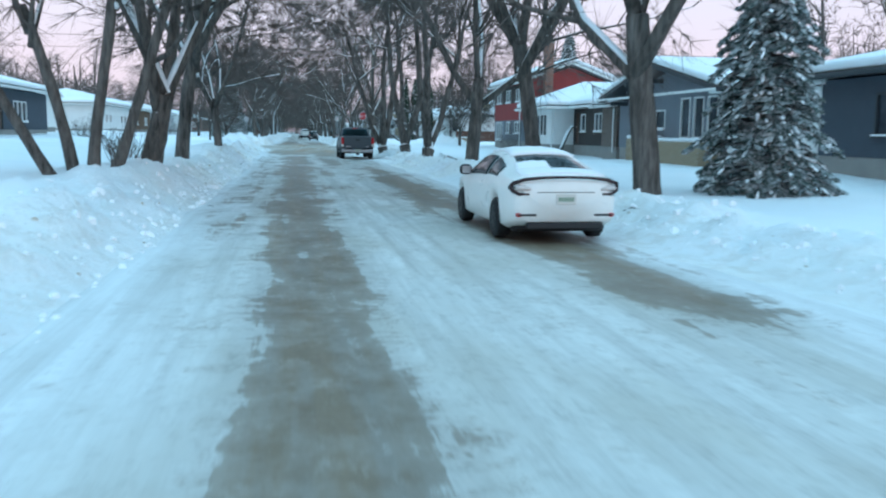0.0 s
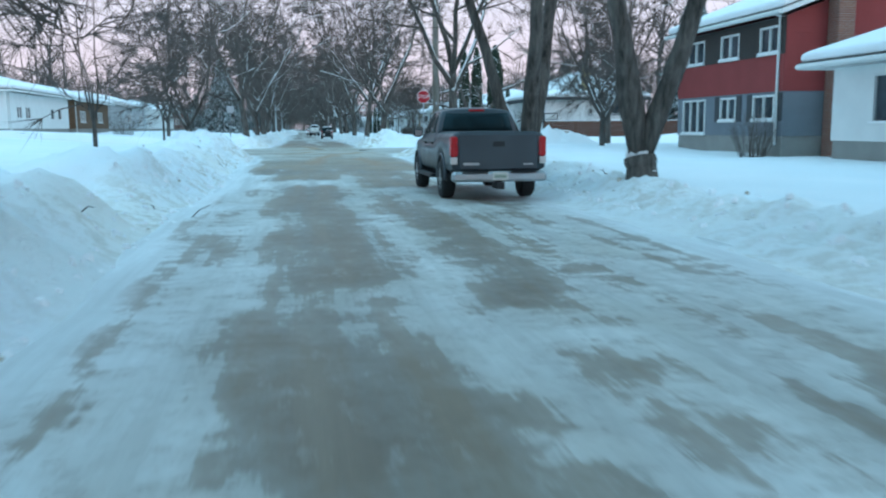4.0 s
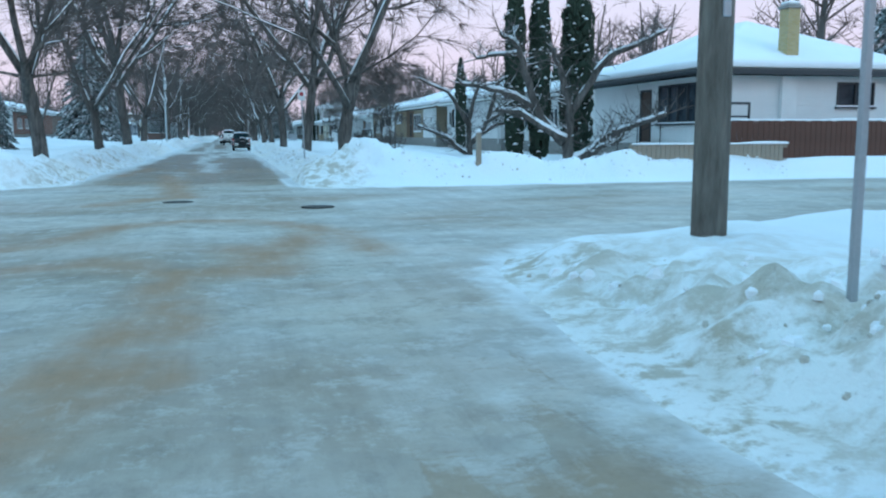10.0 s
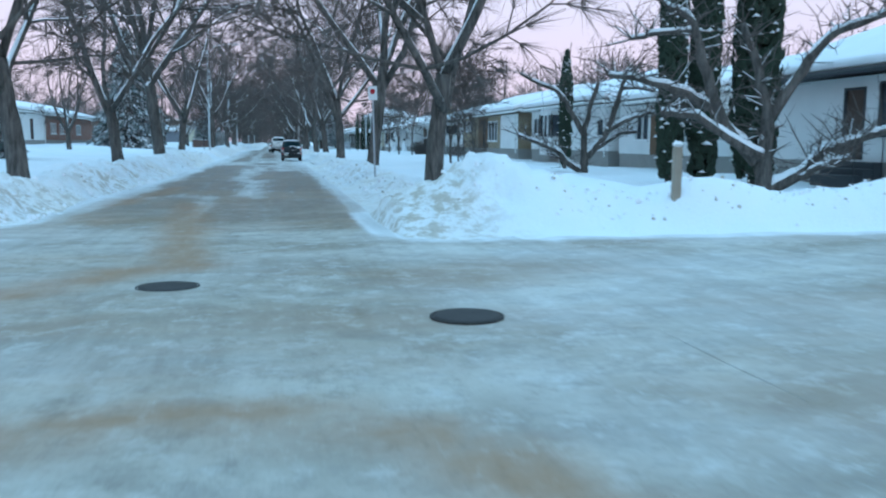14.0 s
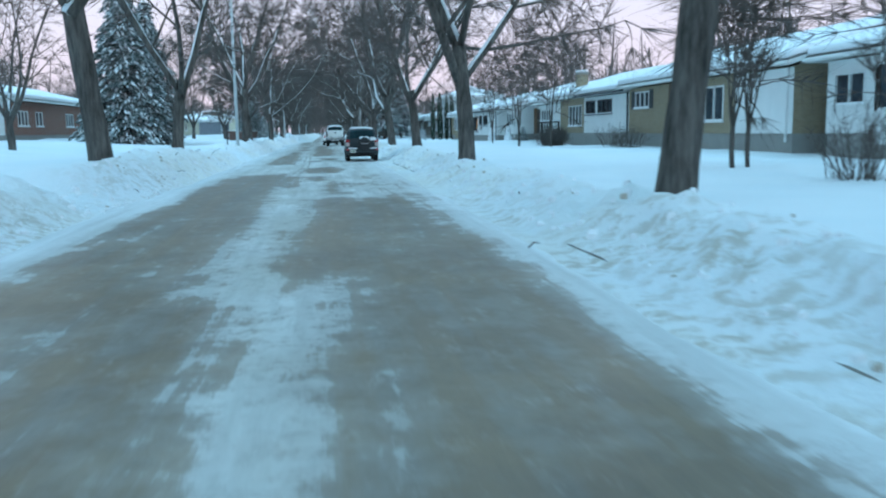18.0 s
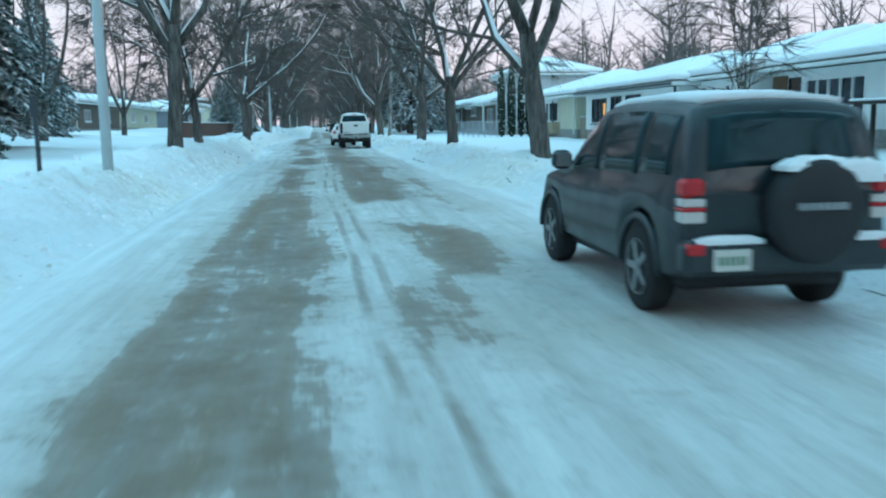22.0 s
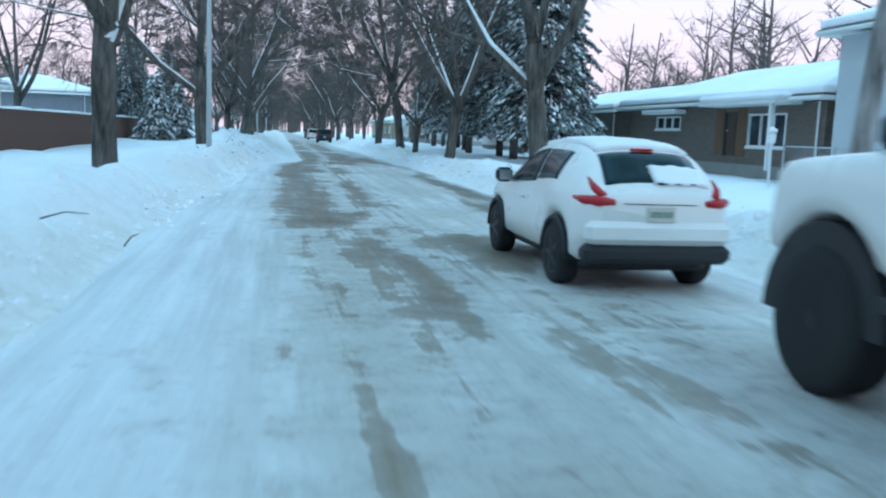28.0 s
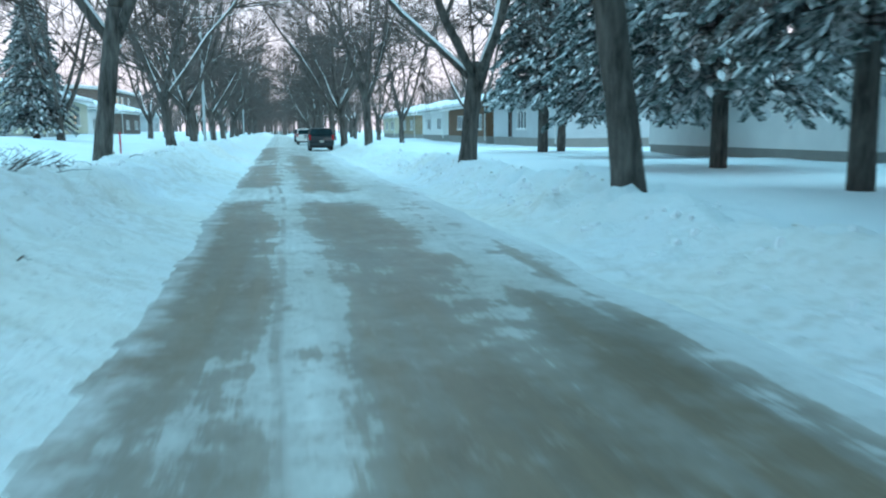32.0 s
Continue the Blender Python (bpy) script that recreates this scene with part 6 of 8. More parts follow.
def body_geo(L, width, top, sill, axles, arch, crown=0.03, y0=0.0, y1=None):
    g, rings = Geo(), []
    y1 = L if y1 is None else y1
    for y in sorted({*np.linspace(y0, y1, int((y1 - y0) / 0.07)), *(p[0] for p in top if y0 < p[0] < y1)}):
        w, zt, zl = lerp_line(width, y), lerp_line(top, y), lerp_line(sill, y)
        for ya, za in axles:
            d = arch * arch - (y - ya) ** 2
            if d > 0:
                zl = max(zl, za + math.sqrt(d))
        half = ring_half(w, zl, max(zt, zl + 0.1), crown)
        rings.append([(x, y, z) for x, z in half] + [(-x, y, z) for x, z in half[-2:0:-1]])
    return g.loft(rings, True, True)


def glass_geo(secs):
    """Glasshouse from sections (z, rear y, front y, half width)."""
    rings = []
    for z, ya, yb, w in secs:
        c = 0.07
        rings.append([(-w + c, ya, z), (w - c, ya, z), (w, ya + c, z), (w, yb - c * 2, z), (w - c * 2, yb, z), (-w + c * 2, yb, z), (-w, yb - c * 2, z), (-w, ya + c, z)])
    return Geo().loft(rings, True, True)


def roof_geo(z, ya, yb, w, thick=0.07, crown=0.05):
    rings = []
    for dz, k in ((0, 0.0), (thick * 0.6, 0.0), (thick, 0.06), (thick + crown, 0.3)):
        c = 0.16
        a, b_, q = ya + k * 0.8, yb - k, w - k * 0.8
        rings.append([(-q + c, a, z + dz), (q - c, a, z + dz), (q, a + c, z + dz), (q, b_ - c, z + dz), (q - c, b_, z + dz), (-q + c, b_, z + dz), (-q, b_ - c, z + dz), (-q, a + c, z + dz)])
    return Geo().loft(rings, True, True)


def add_wheels(car, track, axles, r, wide, rim_mat, spokes=5):
    for ya, za in axles:
        for sx in (-1, 1):
            cx = sx * (track / 2)
            tyre = Geo()
            h = wide / 2
            tyre.lathe([(r * 0.62, -h), (r * 0.90, -h * 1.02), (r * 0.98, -h * 0.8), (r, -h * 0.35), (r, h * 0.35), (r * 0.98, h * 0.8), (r * 0.90, h * 1.02), (r * 0.62, h)], 28, "x", (cx, ya, za))
            w_ob = part("wheel", tyre, RUBBER, car, smooth=True)
            rim = Geo()
            o = sx * h * 0.78
            rim.lathe([(r * 0.60, o - 0.05 * sx), (r * 0.64, o + 0.03 * sx), (r * 0.58, o + 0.02 * sx), (r * 0.54, o - 0.06 * sx)], 24, "x", (cx, ya, za))
            for k in range(spokes):
                a = 2 * math.pi * k / spokes
                u, v = Vector((0, math.cos(a), math.sin(a))), Vector((0, -math.sin(a), math.cos(a)))
                c = Vector((cx + o, ya, za))
                q = [c + u * (r * s) + v * (t * r * 0.09) + Vector((sx * d, 0, 0)) for d in (0.0, 0.03) for s, t in ((0.06, -1), (0.57, -0.8), (0.57, 0.8), (0.06, 1))]
                rim.add(q, [(3, 2, 1, 0), (4, 5, 6, 7), (0, 1, 5, 4), (1, 2, 6, 5), (2, 3, 7, 6), (3, 0, 4, 7)])
            rim.lathe([(r * 0.12, o), (r * 0.12, o + 0.04 * sx)], 12, "x", (cx, ya, za))
            part("rim", rim, rim_mat, w_ob)
            hub = Geo()
            hub.lathe([(r * 0.56, o - 0.09 * sx), (r * 0.56, o - 0.05 * sx)], 20, "x", (cx, ya, za))
            part("brake_disc", hub, BLACKPL, w_ob)


def plate_on(car, x, y, z):
    g = Geo()
    g.box(x - 0.155, x + 0.155, y - 0.015, y, z - 0.078, z + 0.078, 0.004)
    p = part("number_plate", g, PLATE, car)
    g = Geo()
    for k in range(6):
        g.box(x - 0.12 + k * 0.042, x - 0.094 + k * 0.042, y - 0.018, y - 0.0155, z - 0.035, z + 0.03)
    part("plate_bars", g, PLATEBAR, p)


def blob_snow(x0, x1, y0, y1, z, h, seed):
    """A cap of settled snow with an uneven top."""
    rng = random.Random(seed)
    n, m_ = 9, 9
    g = Geo()
    top = []
    for i in range(n):
        for j in range(m_):
            u, v = i / (n - 1), j / (m_ - 1)
            e = min(u, 1 - u, v, 1 - v)
            hh = h * min(1, e * 5 + 0.15) * rng.uniform(0.75, 1.15)
            top.append((x0 + (x1 - x0) * u, y0 + (y1 - y0) * v, z + hh))
    bot = [(p[0], p[1], z - 0.03) for p in top]
    f = []
    for i in range(n - 1):
        for j in range(m_ - 1):
            a = i * m_ + j
            f.append((a, a + m_, a + m_ + 1, a + 1))
    k = n * m_
    rim = [i * m_ for i in range(n)] + [(n - 1) * m_ + j for j in range(1, m_)] + [i * m_ + m_ - 1 for i in range(n - 2, -1, -1)] + [j for j in range(m_ - 2, 0, -1)]
    for a, b_ in zip(rim, rim[1:] + rim[:1]):
        f.append((b_, a, a + k, b_ + k))
    return g.add(top + bot, f)


def mirror_pair(car, y, z, w, mat):
    for sx in (-1, 1):
        g = Geo()
        a, b_ = sorted((sx * (w + 0.02), sx * (w + 0.24)))
        g.box(a, b_, y - 0.05, y + 0.10, z - 0.02, z + 0.17, 0.045)
        m_ = part("side_mirror", g, mat, car)
        g = Geo()
        g.box(a + 0.03, b_ - 0.03, y - 0.056, y - 0.051, z + 0.01, z + 0.14)
        part("mirror_glass", g, CHROME, m_)


def lamp_box(car, name, mat, x0, x1, y0, y1, z0, z1, label="", bev=0.03):
    for sx in (-1, 1):
        a, b_ = sorted((sx * x0, sx * x1))
        g = Geo()
        g.box(a, b_, y0, y1, z0, z1, bev)
        part(name, g, mat, car, label)


def strips(car, name, mat, boxes, label=""):
    for b_ in boxes:
        g = Geo()
        g.box(*b_, 0.006)
        part(name, g, mat, car, label)


def pillars(car, lines, mat, r=0.035):
    for a, b_ in lines:
        for sx in (-1, 1):
            g = Geo()
            p, q = Vector((sx * a[0], a[1], a[2])), Vector((sx * b_[0], b_[1], b_[2]))
            g.tube([p, (p + q) / 2 + Vector((sx * 0.012, 0, 0)), q], [r, r, r], 6)
            part("pillar", g, mat, car, smooth=True)


def arch_trims(car, axles, w, r, mat):
    for ya, za in axles:
        for sx in (-1, 1):
            g = Geo()
            pts = [Vector((sx * (w - 0.02), ya + r * math.cos(t), za + r * math.sin(t))) for t in np.linspace(0.0, math.pi, 15)]
            g.tube(pts, [0.035] * 15, 5)
            part("arch_trim", g, mat, car, smooth=True)


def under(car, x, y0, y1, z0, z1):
    g = Geo()
    g.box(-x, x, y0, y1, z0, z1, 0.05)
    part("underbody", g, BLACKPL, car)


def smooth_line(pts, y):
    """A curve through the points that never overshoots them."""
    xs, vs = [q[0] for q in pts], [q[1] for q in pts]
    if y <= xs[0]:
        return vs[0]
    if y >= xs[-1]:
        return vs[-1]
    i = max(k for k in range(len(xs) - 1) if xs[k] <= y)
    d = [(vs[k + 1] - vs[k]) / (xs[k + 1] - xs[k]) for k in range(len(xs) - 1)]

    def slope(k):
        if k == 0 or k == len(xs) - 1:
            return d[0] if k == 0 else d[-1]
        return 0.0 if d[k - 1] * d[k] <= 0 else 2 * d[k - 1] * d[k] / (d[k - 1] + d[k])

    h = xs[i + 1] - xs[i]
    t = (y - xs[i]) / h
    return vs[i] * (1 + 2 * t) * (1 - t) ** 2 + slope(i) * h * t * (1 - t) ** 2 + vs[i + 1] * t * t * (3 - 2 * t) + slope(i + 1) * h * t * t * (t - 1)


class Shell:
    """A car body lofted along its length: lower body, belt line and glasshouse in one skin. Lines are (distance from the tail, value)."""

    def __init__(self, length, width, belt, top, roof_width, sill, axles, arch, crown=0.05, start=0.0):
        self.length, self.width, self.belt, self.top, self.roof_width, self.sill = length, width, belt, top, roof_width, sill
        self.axles, self.arch, self.crown, self.start = axles, arch, crown, start

    def at(self, y):
        zt = smooth_line(self.top, y)
        return smooth_line(self.width, y), min(smooth_line(self.belt, y), zt - 0.015), zt, smooth_line(self.roof_width, y)

    def side(self, y, f):
        """A point on the glasshouse side, f from the belt (0) to the roof's edge (1)."""
        w, zb, zt, wr = self.at(y)
        return Vector((w - 0.05 + (wr - w + 0.05) * f + 0.03 * math.sin(math.pi * f), y, zb + (zt - 0.03 - zb) * f))

    def over(self, y, u):
        """A point on the upper skin, u from -1 to 1 across it."""
        w, zb, zt, wr = self.at(y)
        return Vector((u * wr, y, zt - 0.03 + (0.03 + self.crown * 0.6) * (1 - abs(u) ** 3)))

    def body(self):
        ys = {*np.linspace(self.start, self.length, int((self.length - self.start) / 0.06)), *(self.start + k * 0.025 for k in range(1, 20))}
        rings = []
        for y in sorted(ys):
            w, zb, zt, wr = self.at(y)
            zl = smooth_line(self.sill, y)
            for ya, za in self.axles:
                d = self.arch**2 - (y - ya) ** 2
                if d > 0:
                    zl = max(zl, za + math.sqrt(d))
            zl = min(zl, zb - 0.08)
            h = zb - zl
            half = [(0, zl), (w - 0.13, zl), (w - 0.02, zl + min(0.07, 0.2 * h)), (w + 0.004, zl + 0.42 * h), (w, zl + 0.68 * h), (w - 0.015, zl + 0.88 * h), (w - 0.05, zb)]
            half += [tuple(self.side(y, f))[::2] for f in (0.25, 0.5, 0.75, 1.0)]
            half += [tuple(self.over(y, u))[::2] for u in (0.86, 0.6, 0.3, 0.0)]
            rings.append([(x, y, z) for x, z in half] + [(-x, y, z) for x, z in half[-2:0:-1]])
        return Geo().loft(rings, True, True)

    def patch(self, grid, out, thick=0.012):
        """A closed pane that lies on the skin, from a grid of points."""
        n, m_ = len(grid), len(grid[0])
        rows = [[Vector(q) for q in r] for r in grid]
        tops, lows = [], []
        for i in range(n):
            for j in range(m_):
                a = rows[min(i + 1, n - 1)][j] - rows[max(i - 1, 0)][j]
                b_ = rows[i][min(j + 1, m_ - 1)] - rows[i][max(j - 1, 0)]
                nn = a.cross(b_)
                nn = nn.normalized() if nn.length > 1e-9 else Vector((0, 0, 1))
                c = rows[i][j]
                if nn.dot(c - Vector((0, (self.start + self.length) * 0.48, 0.8))) < 0:
                    nn = -nn
                tops.append(c + nn * out)
                lows.append(c + nn * (out - thick))
        faces = [(i * m_ + j, (i + 1) * m_ + j, (i + 1) * m_ + j + 1, i * m_ + j + 1) for i in range(n - 1) for j in range(m_ - 1)]
        k = n * m_
        rim = [i * m_ for i in range(n)] + [(n - 1) * m_ + j for j in range(1, m_)] + [i * m_ + m_ - 1 for i in range(n - 2, -1, -1)] + list(range(m_ - 2, 0, -1))
        faces += [tuple(q + k for q in reversed(f)) for f in faces] + [(b_, a, a + k, b_ + k) for a, b_ in zip(rim, rim[1:] + rim[:1])]
        return Geo().add(tops + lows, faces)

    def side_window(self, car, y0, y1, lo=0.10, hi=0.90, n=9):
        for sx in (-1, 1):
            g = [[Vector((sx * q.x, q.y, q.z)) for q in (self.side(y, lo + (hi - lo) * k / 4) for k in range(5))] for y in np.linspace(y0, y1, n)]
            part("side_window", self.patch(g, 0.008), CARGLASS, car, "dark tinted side window", smooth=True)

    def top_window(self, car, name, y0, y1, half, label, n=9):
        g = [[self.over(y, u) for u in np.linspace(-half, half, 9)] for y in np.linspace(y0, y1, n)]
        part(name, self.patch(g, 0.007), CARGLASS, car, label, smooth=True)

    def snow(self, car, name, y0, y1, u0, u1, deep, seed):
        """Settled snow on the upper skin, with an uneven edge."""
        rb = random.Random(seed)
        g = [[self.over(y + rb.uniform(-0.012, 0.012), u + rb.uniform(-0.02, 0.02)) + Vector((0, 0, rb.uniform(-0.15, 0.15) * deep)) for u in np.linspace(u0, u1, 11)] for y in np.linspace(y0, y1, 11)]
        part(name, self.patch(g, deep, deep + 0.02), SNOW, car, smooth=True)

    def wheel_wells(self, car):
        for ya, za in self.axles:
            for sx in (-1, 1):
                r, w = self.arch - 0.006, smooth_line(self.width, ya) - 0.035
                arc = [(ya + r * math.cos(t), za - 0.02 + r * math.sin(t)) for t in np.linspace(0, math.pi, 15)]
                part("wheel_well", Geo().loft([[(sx * x, a, b_) for a, b_ in arc] for x in (0.45, w)], True, True), BLACKPL, car)


def vehicle(name, x, y, label, category, turn=0.0):
    car = thing(name, (x, y, 0.0), label, category, "parked vehicles", turn)
    car.scale = (1 / PLAN,) * 3
    return car


# white two-door sedan with a sloping back
car = vehicle("car", 3.2, 9.67, "white sloping-back sedan parked in packed snow, snow on its roof", "car")
ax = ((0.98, 0.325), (3.68, 0.325))
sh = Shell(4.5, [(0, 0.70), (0.08, 0.80), (0.35, 0.885), (0.9, 0.905), (3.6, 0.905), (4.15, 0.84), (4.4, 0.70), (4.5, 0.55)],
           [(0, 0.76), (0.06, 0.90), (0.4, 0.985), (1.2, 0.965), (2.6, 0.93), (3.5, 0.90), (4.2, 0.80), (4.5, 0.56)],
           [(0, 0.80), (0.03, 0.96), (0.10, 1.035), (0.30, 1.065), (0.62, 1.115), (1.1, 1.245), (1.65, 1.365), (2.15, 1.395), (2.6, 1.36), (2.95, 1.25), (3.42, 1.00), (4.0, 0.90), (4.3, 0.80), (4.5, 0.60)],
           [(0, 0.60), (0.1, 0.72), (0.5, 0.74), (1.1, 0.63), (1.8, 0.565), (2.4, 0.57), (2.95, 0.63), (3.45, 0.76), (4.1, 0.72), (4.5, 0.5)],
           [(0, 0.36), (0.3, 0.27), (0.6, 0.21), (4.1, 0.20), (4.5, 0.28)], ax, 0.365)
part("body", sh.body(), PAINTWHITE, car, smooth=True)
sh.side_window(car, 1.02, 1.72, 0.14, 0.86)
sh.side_window(car, 1.79, 3.22, 0.10, 0.88)
sh.top_window(car, "rear_window", 0.62, 1.42, 0.80, "sloping rear window half under snow")
sh.top_window(car, "windscreen", 2.55, 3.36, 0.86, "windscreen")
sh.wheel_wells(car)
add_wheels(car, 1.58, ax, 0.325, 0.22, BLACKRIM, 10)
bar = [Vector((x, y, z)) for x, y, z in ((-0.86, 0.16, 0.86), (-0.83, 0.05, 0.94), (-0.66, 0.005, 1.0), (-0.35, -0.012, 1.03), (0, -0.018, 1.038), (0.35, -0.012, 1.03), (0.66, 0.005, 1.0), (0.83, 0.05, 0.94), (0.86, 0.16, 0.86))]
part("light_bar", Geo().tube(bar, [0.028, 0.030, 0.028, 0.022, 0.020, 0.022, 0.028, 0.030, 0.028], 8), SMOKED, car, "dark red light bar along the boot's edge", smooth=True)
for sx in (-1, 1):
    hook = [Vector((sx * x, y, z)) for x, y, z in ((0.845, 0.10, 0.93), (0.835, 0.08, 0.83), (0.74, 0.025, 0.775), (0.58, 0.0, 0.775))]
    part("tail_light", Geo().tube(hook, [0.030, 0.032, 0.026, 0.016], 8), SMOKED, car, "hooked dark red tail light", smooth=True)
    lens = [Vector((sx * x, y, z)) for x, y, z in ((0.79, 0.045, 0.875), (0.66, 0.012, 0.87), (0.56, 0.0, 0.85))]
    part("reverse_light", Geo().tube(lens, [0.045, 0.042, 0.02], 8), TAILCLEAR, car, smooth=True)
    part("bumper_slot", Geo().box(min(sx * 0.46, sx * 0.76), max(sx * 0.46, sx * 0.76), -0.008, 0.05, 0.44, 0.475, 0.008), BLACKPL, car)
lamp_box(car, "reflector", TAIL, 0.70, 0.78, -0.004, 0.06, 0.43, 0.485, "", 0.01)
strips(car, "boot_line", BLACKPL, ((-0.46, 0.46, -0.006, 0.01, 0.80, 0.81),))
strips(car, "lower_bumper", BLACKPL, ((-0.60, 0.60, -0.004, 0.14, 0.25, 0.34),))
sh.snow(car, "roof_snow", 1.35, 2.6, -0.9, 0.9, 0.045, 3)
sh.snow(car, "window_snow", 0.60, 0.95, -0.86, -0.1, 0.03, 4)
sh.snow(car, "boot_snow", 0.14, 0.55, -0.9, 0.9, 0.03, 5)
plate_on(car, 0, -0.004, 0.70)
mirror_pair(car, 3.0, 0.95, 0.82, BLACKPL)
under(car, 0.75, 0.3, 4.2, 0.17, 0.3)
strips(car, "door_handle", PAINTWHITE, [(sx * 0.905 - 0.012, sx * 0.905 + 0.012, 1.85, 2.05, 0.80, 0.83) for sx in (-1, 1)])


def pickup(name, x, y, label, body, lift, r, wide, rim_mat, bumper, flare, lamp_z, turn=0.0, lamp=None):
    car = vehicle(name, x, y, label, "pickup truck", turn)
    ax = ((1.22, r), (4.88, r))
    b0 = 0.52 + lift
    wid = [(0, 0.97), (0.3, 0.98), (5.0, 0.98), (5.5, 0.92), (5.75, 0.78)]
    part("body", body_geo(5.75, wid, [(0, b0 + 0.72), (0.03, b0 + 0.78), (2.12, b0 + 0.78), (2.16, b0 + 0.70), (4.2, b0 + 0.70), (4.4, b0 + 0.66), (5.5, b0 + 0.58), (5.75, b0 + 0.35)], [(0, b0 + 0.02), (0.4, b0 - 0.03), (5.75, b0 - 0.07)], ax, r + (0.16 if lift > 0.1 else 0.11), 0.02), body, car, smooth=True)
    cab = Shell(4.5, [(2.1, 0.93), (2.16, 0.965), (4.1, 0.965), (4.5, 0.92)], [(2.1, b0 + 0.70), (4.0, b0 + 0.69), (4.5, b0 + 0.64)],
                [(2.1, b0 + 0.78), (2.13, b0 + 0.90), (2.20, b0 + 1.16), (2.30, b0 + 1.25), (2.9, b0 + 1.29), (3.45, b0 + 1.27), (3.75, b0 + 1.16), (4.42, b0 + 0.70), (4.5, b0 + 0.66)],
                [(2.1, 0.88), (2.2, 0.78), (2.8, 0.73), (3.5, 0.73), (3.9, 0.78), (4.5, 0.88)], [(2.1, b0 + 0.5), (4.5, b0 + 0.5)], (), 0.1, 0.05, 2.1)
    part("cab", cab.body(), body, car, smooth=True)
    cab.side_window(car, 2.36, 2.50 if lift < 0.1 else 2.9, 0.10, 0.90, 5)
    cab.side_window(car, 2.56 if lift < 0.1 else 2.98, 3.18 if lift < 0.1 else 4.22, 0.10, 0.90)
    if lift < 0.1:
        cab.side_window(car, 3.26, 4.22, 0.10, 0.90)
    rw = [[Vector((u * (0.80 - 0.10 * k / 4), 2.115 + 0.085 * (k / 4) ** 1.2, b0 + 0.80 + 0.37 * k / 4)) for u in np.linspace(-1, 1, 7)] for k in range(5)]
    part("rear_window", cab.patch(rw, 0.03, 0.05), CARGLASS, car, "dark rear window of the cab", smooth=True)
    cab.top_window(car, "windscreen", 3.78, 4.38, 0.9, "windscreen")
    wells = Shell(5.75, [(0, 0.975), (5.75, 0.975)], [(0, 1), (1, 1)], [(0, 1), (1, 1)], [(0, 1), (1, 1)], [(0, 1), (1, 1)], ax, r + (0.16 if lift > 0.1 else 0.11))
    wells.wheel_wells(car)
    add_wheels(car, 1.72 - (0.11 if lift > 0.1 else 0), ax, r, wide, rim_mat, 6)
    g = Geo()
    g.box(-0.80, 0.80, -0.03, 0.015, b0 + 0.05, b0 + 0.74, 0.02)
    gate = part("tailgate", g, body, car)
    strips(gate, "latch", BLACKPL, ((-0.12, 0.12, -0.045, -0.03, b0 + 0.50, b0 + 0.60),))
    strips(gate, "badge_bar", CHROME, ((-0.72, -0.40, -0.036, -0.03, b0 + 0.14, b0 + 0.19), (0.5, 0.7, -0.036, -0.03, b0 + 0.14, b0 + 0.17)))
    lamp_box(car, "tail_light", lamp or TAIL, 0.83, 0.975, -0.03, 0.16, b0 + lamp_z, b0 + 0.70, "smoked dark tail light" if lamp else "tall red tail light")
    lamp_box(car, "reverse_light", BLACKPL if lamp else TAILCLEAR, 0.84, 0.97, -0.034, 0.10, b0 + lamp_z - 0.14, b0 + lamp_z, "", 0.01)
    g = Geo()
    g.box(-0.96, 0.96, -0.16, 0.06, b0 - 0.18, b0 + 0.02, 0.05)
    bp = part("rear_bumper", g, bumper, car)
    strips(bp, "step_pad", BLACKPL, ((-0.75, -0.22, -0.165, -0.02, b0 + 0.02, b0 + 0.03), (0.22, 0.75, -0.165, -0.02, b0 + 0.02, b0 + 0.03)))
    plate_on(car, 0.0, -0.165, b0 - 0.07)
    strips(car, "hitch", BLACKPL, ((-0.08, 0.08, -0.2, 0.3, b0 - 0.32, b0 - 0.19),))
    strips(car, "axle_beam", BLACKPL, ((-0.75, 0.75, 1.14, 1.30, r - 0.07, r + 0.07), (-0.75, 0.75, 4.80, 4.96, r - 0.07, r + 0.07)))
    under(car, 0.55, 0.5, 5.2, b0 - 0.14, b0 + 0.05)
    strips(car, "brake_lamp", TAIL, ((-0.17, 0.17, 2.20, 2.25, b0 + 1.22, b0 + 1.26),))
    mirror_pair(car, 4.1, b0 + 0.68, 0.93, BLACKPL if lift else body)
    strips(car, "door_handle", BLACKPL, [(sx * 0.985 - 0.014, sx * 0.985 + 0.014, yy, yy + 0.2, b0 + 0.52, b0 + 0.56) for sx in (-1, 1) for yy in (2.3, 3.3)])
    strips(car, "sill_step", BLACKPL, [(sx * 0.98 - 0.07, sx * 0.98 + 0.07, 2.2, 4.2, b0 - 0.2, b0 - 0.12) for sx in (-1, 1)])
    if flare:
        arch_trims(car, ax, 0.985, r + 0.12, flare)
    return car


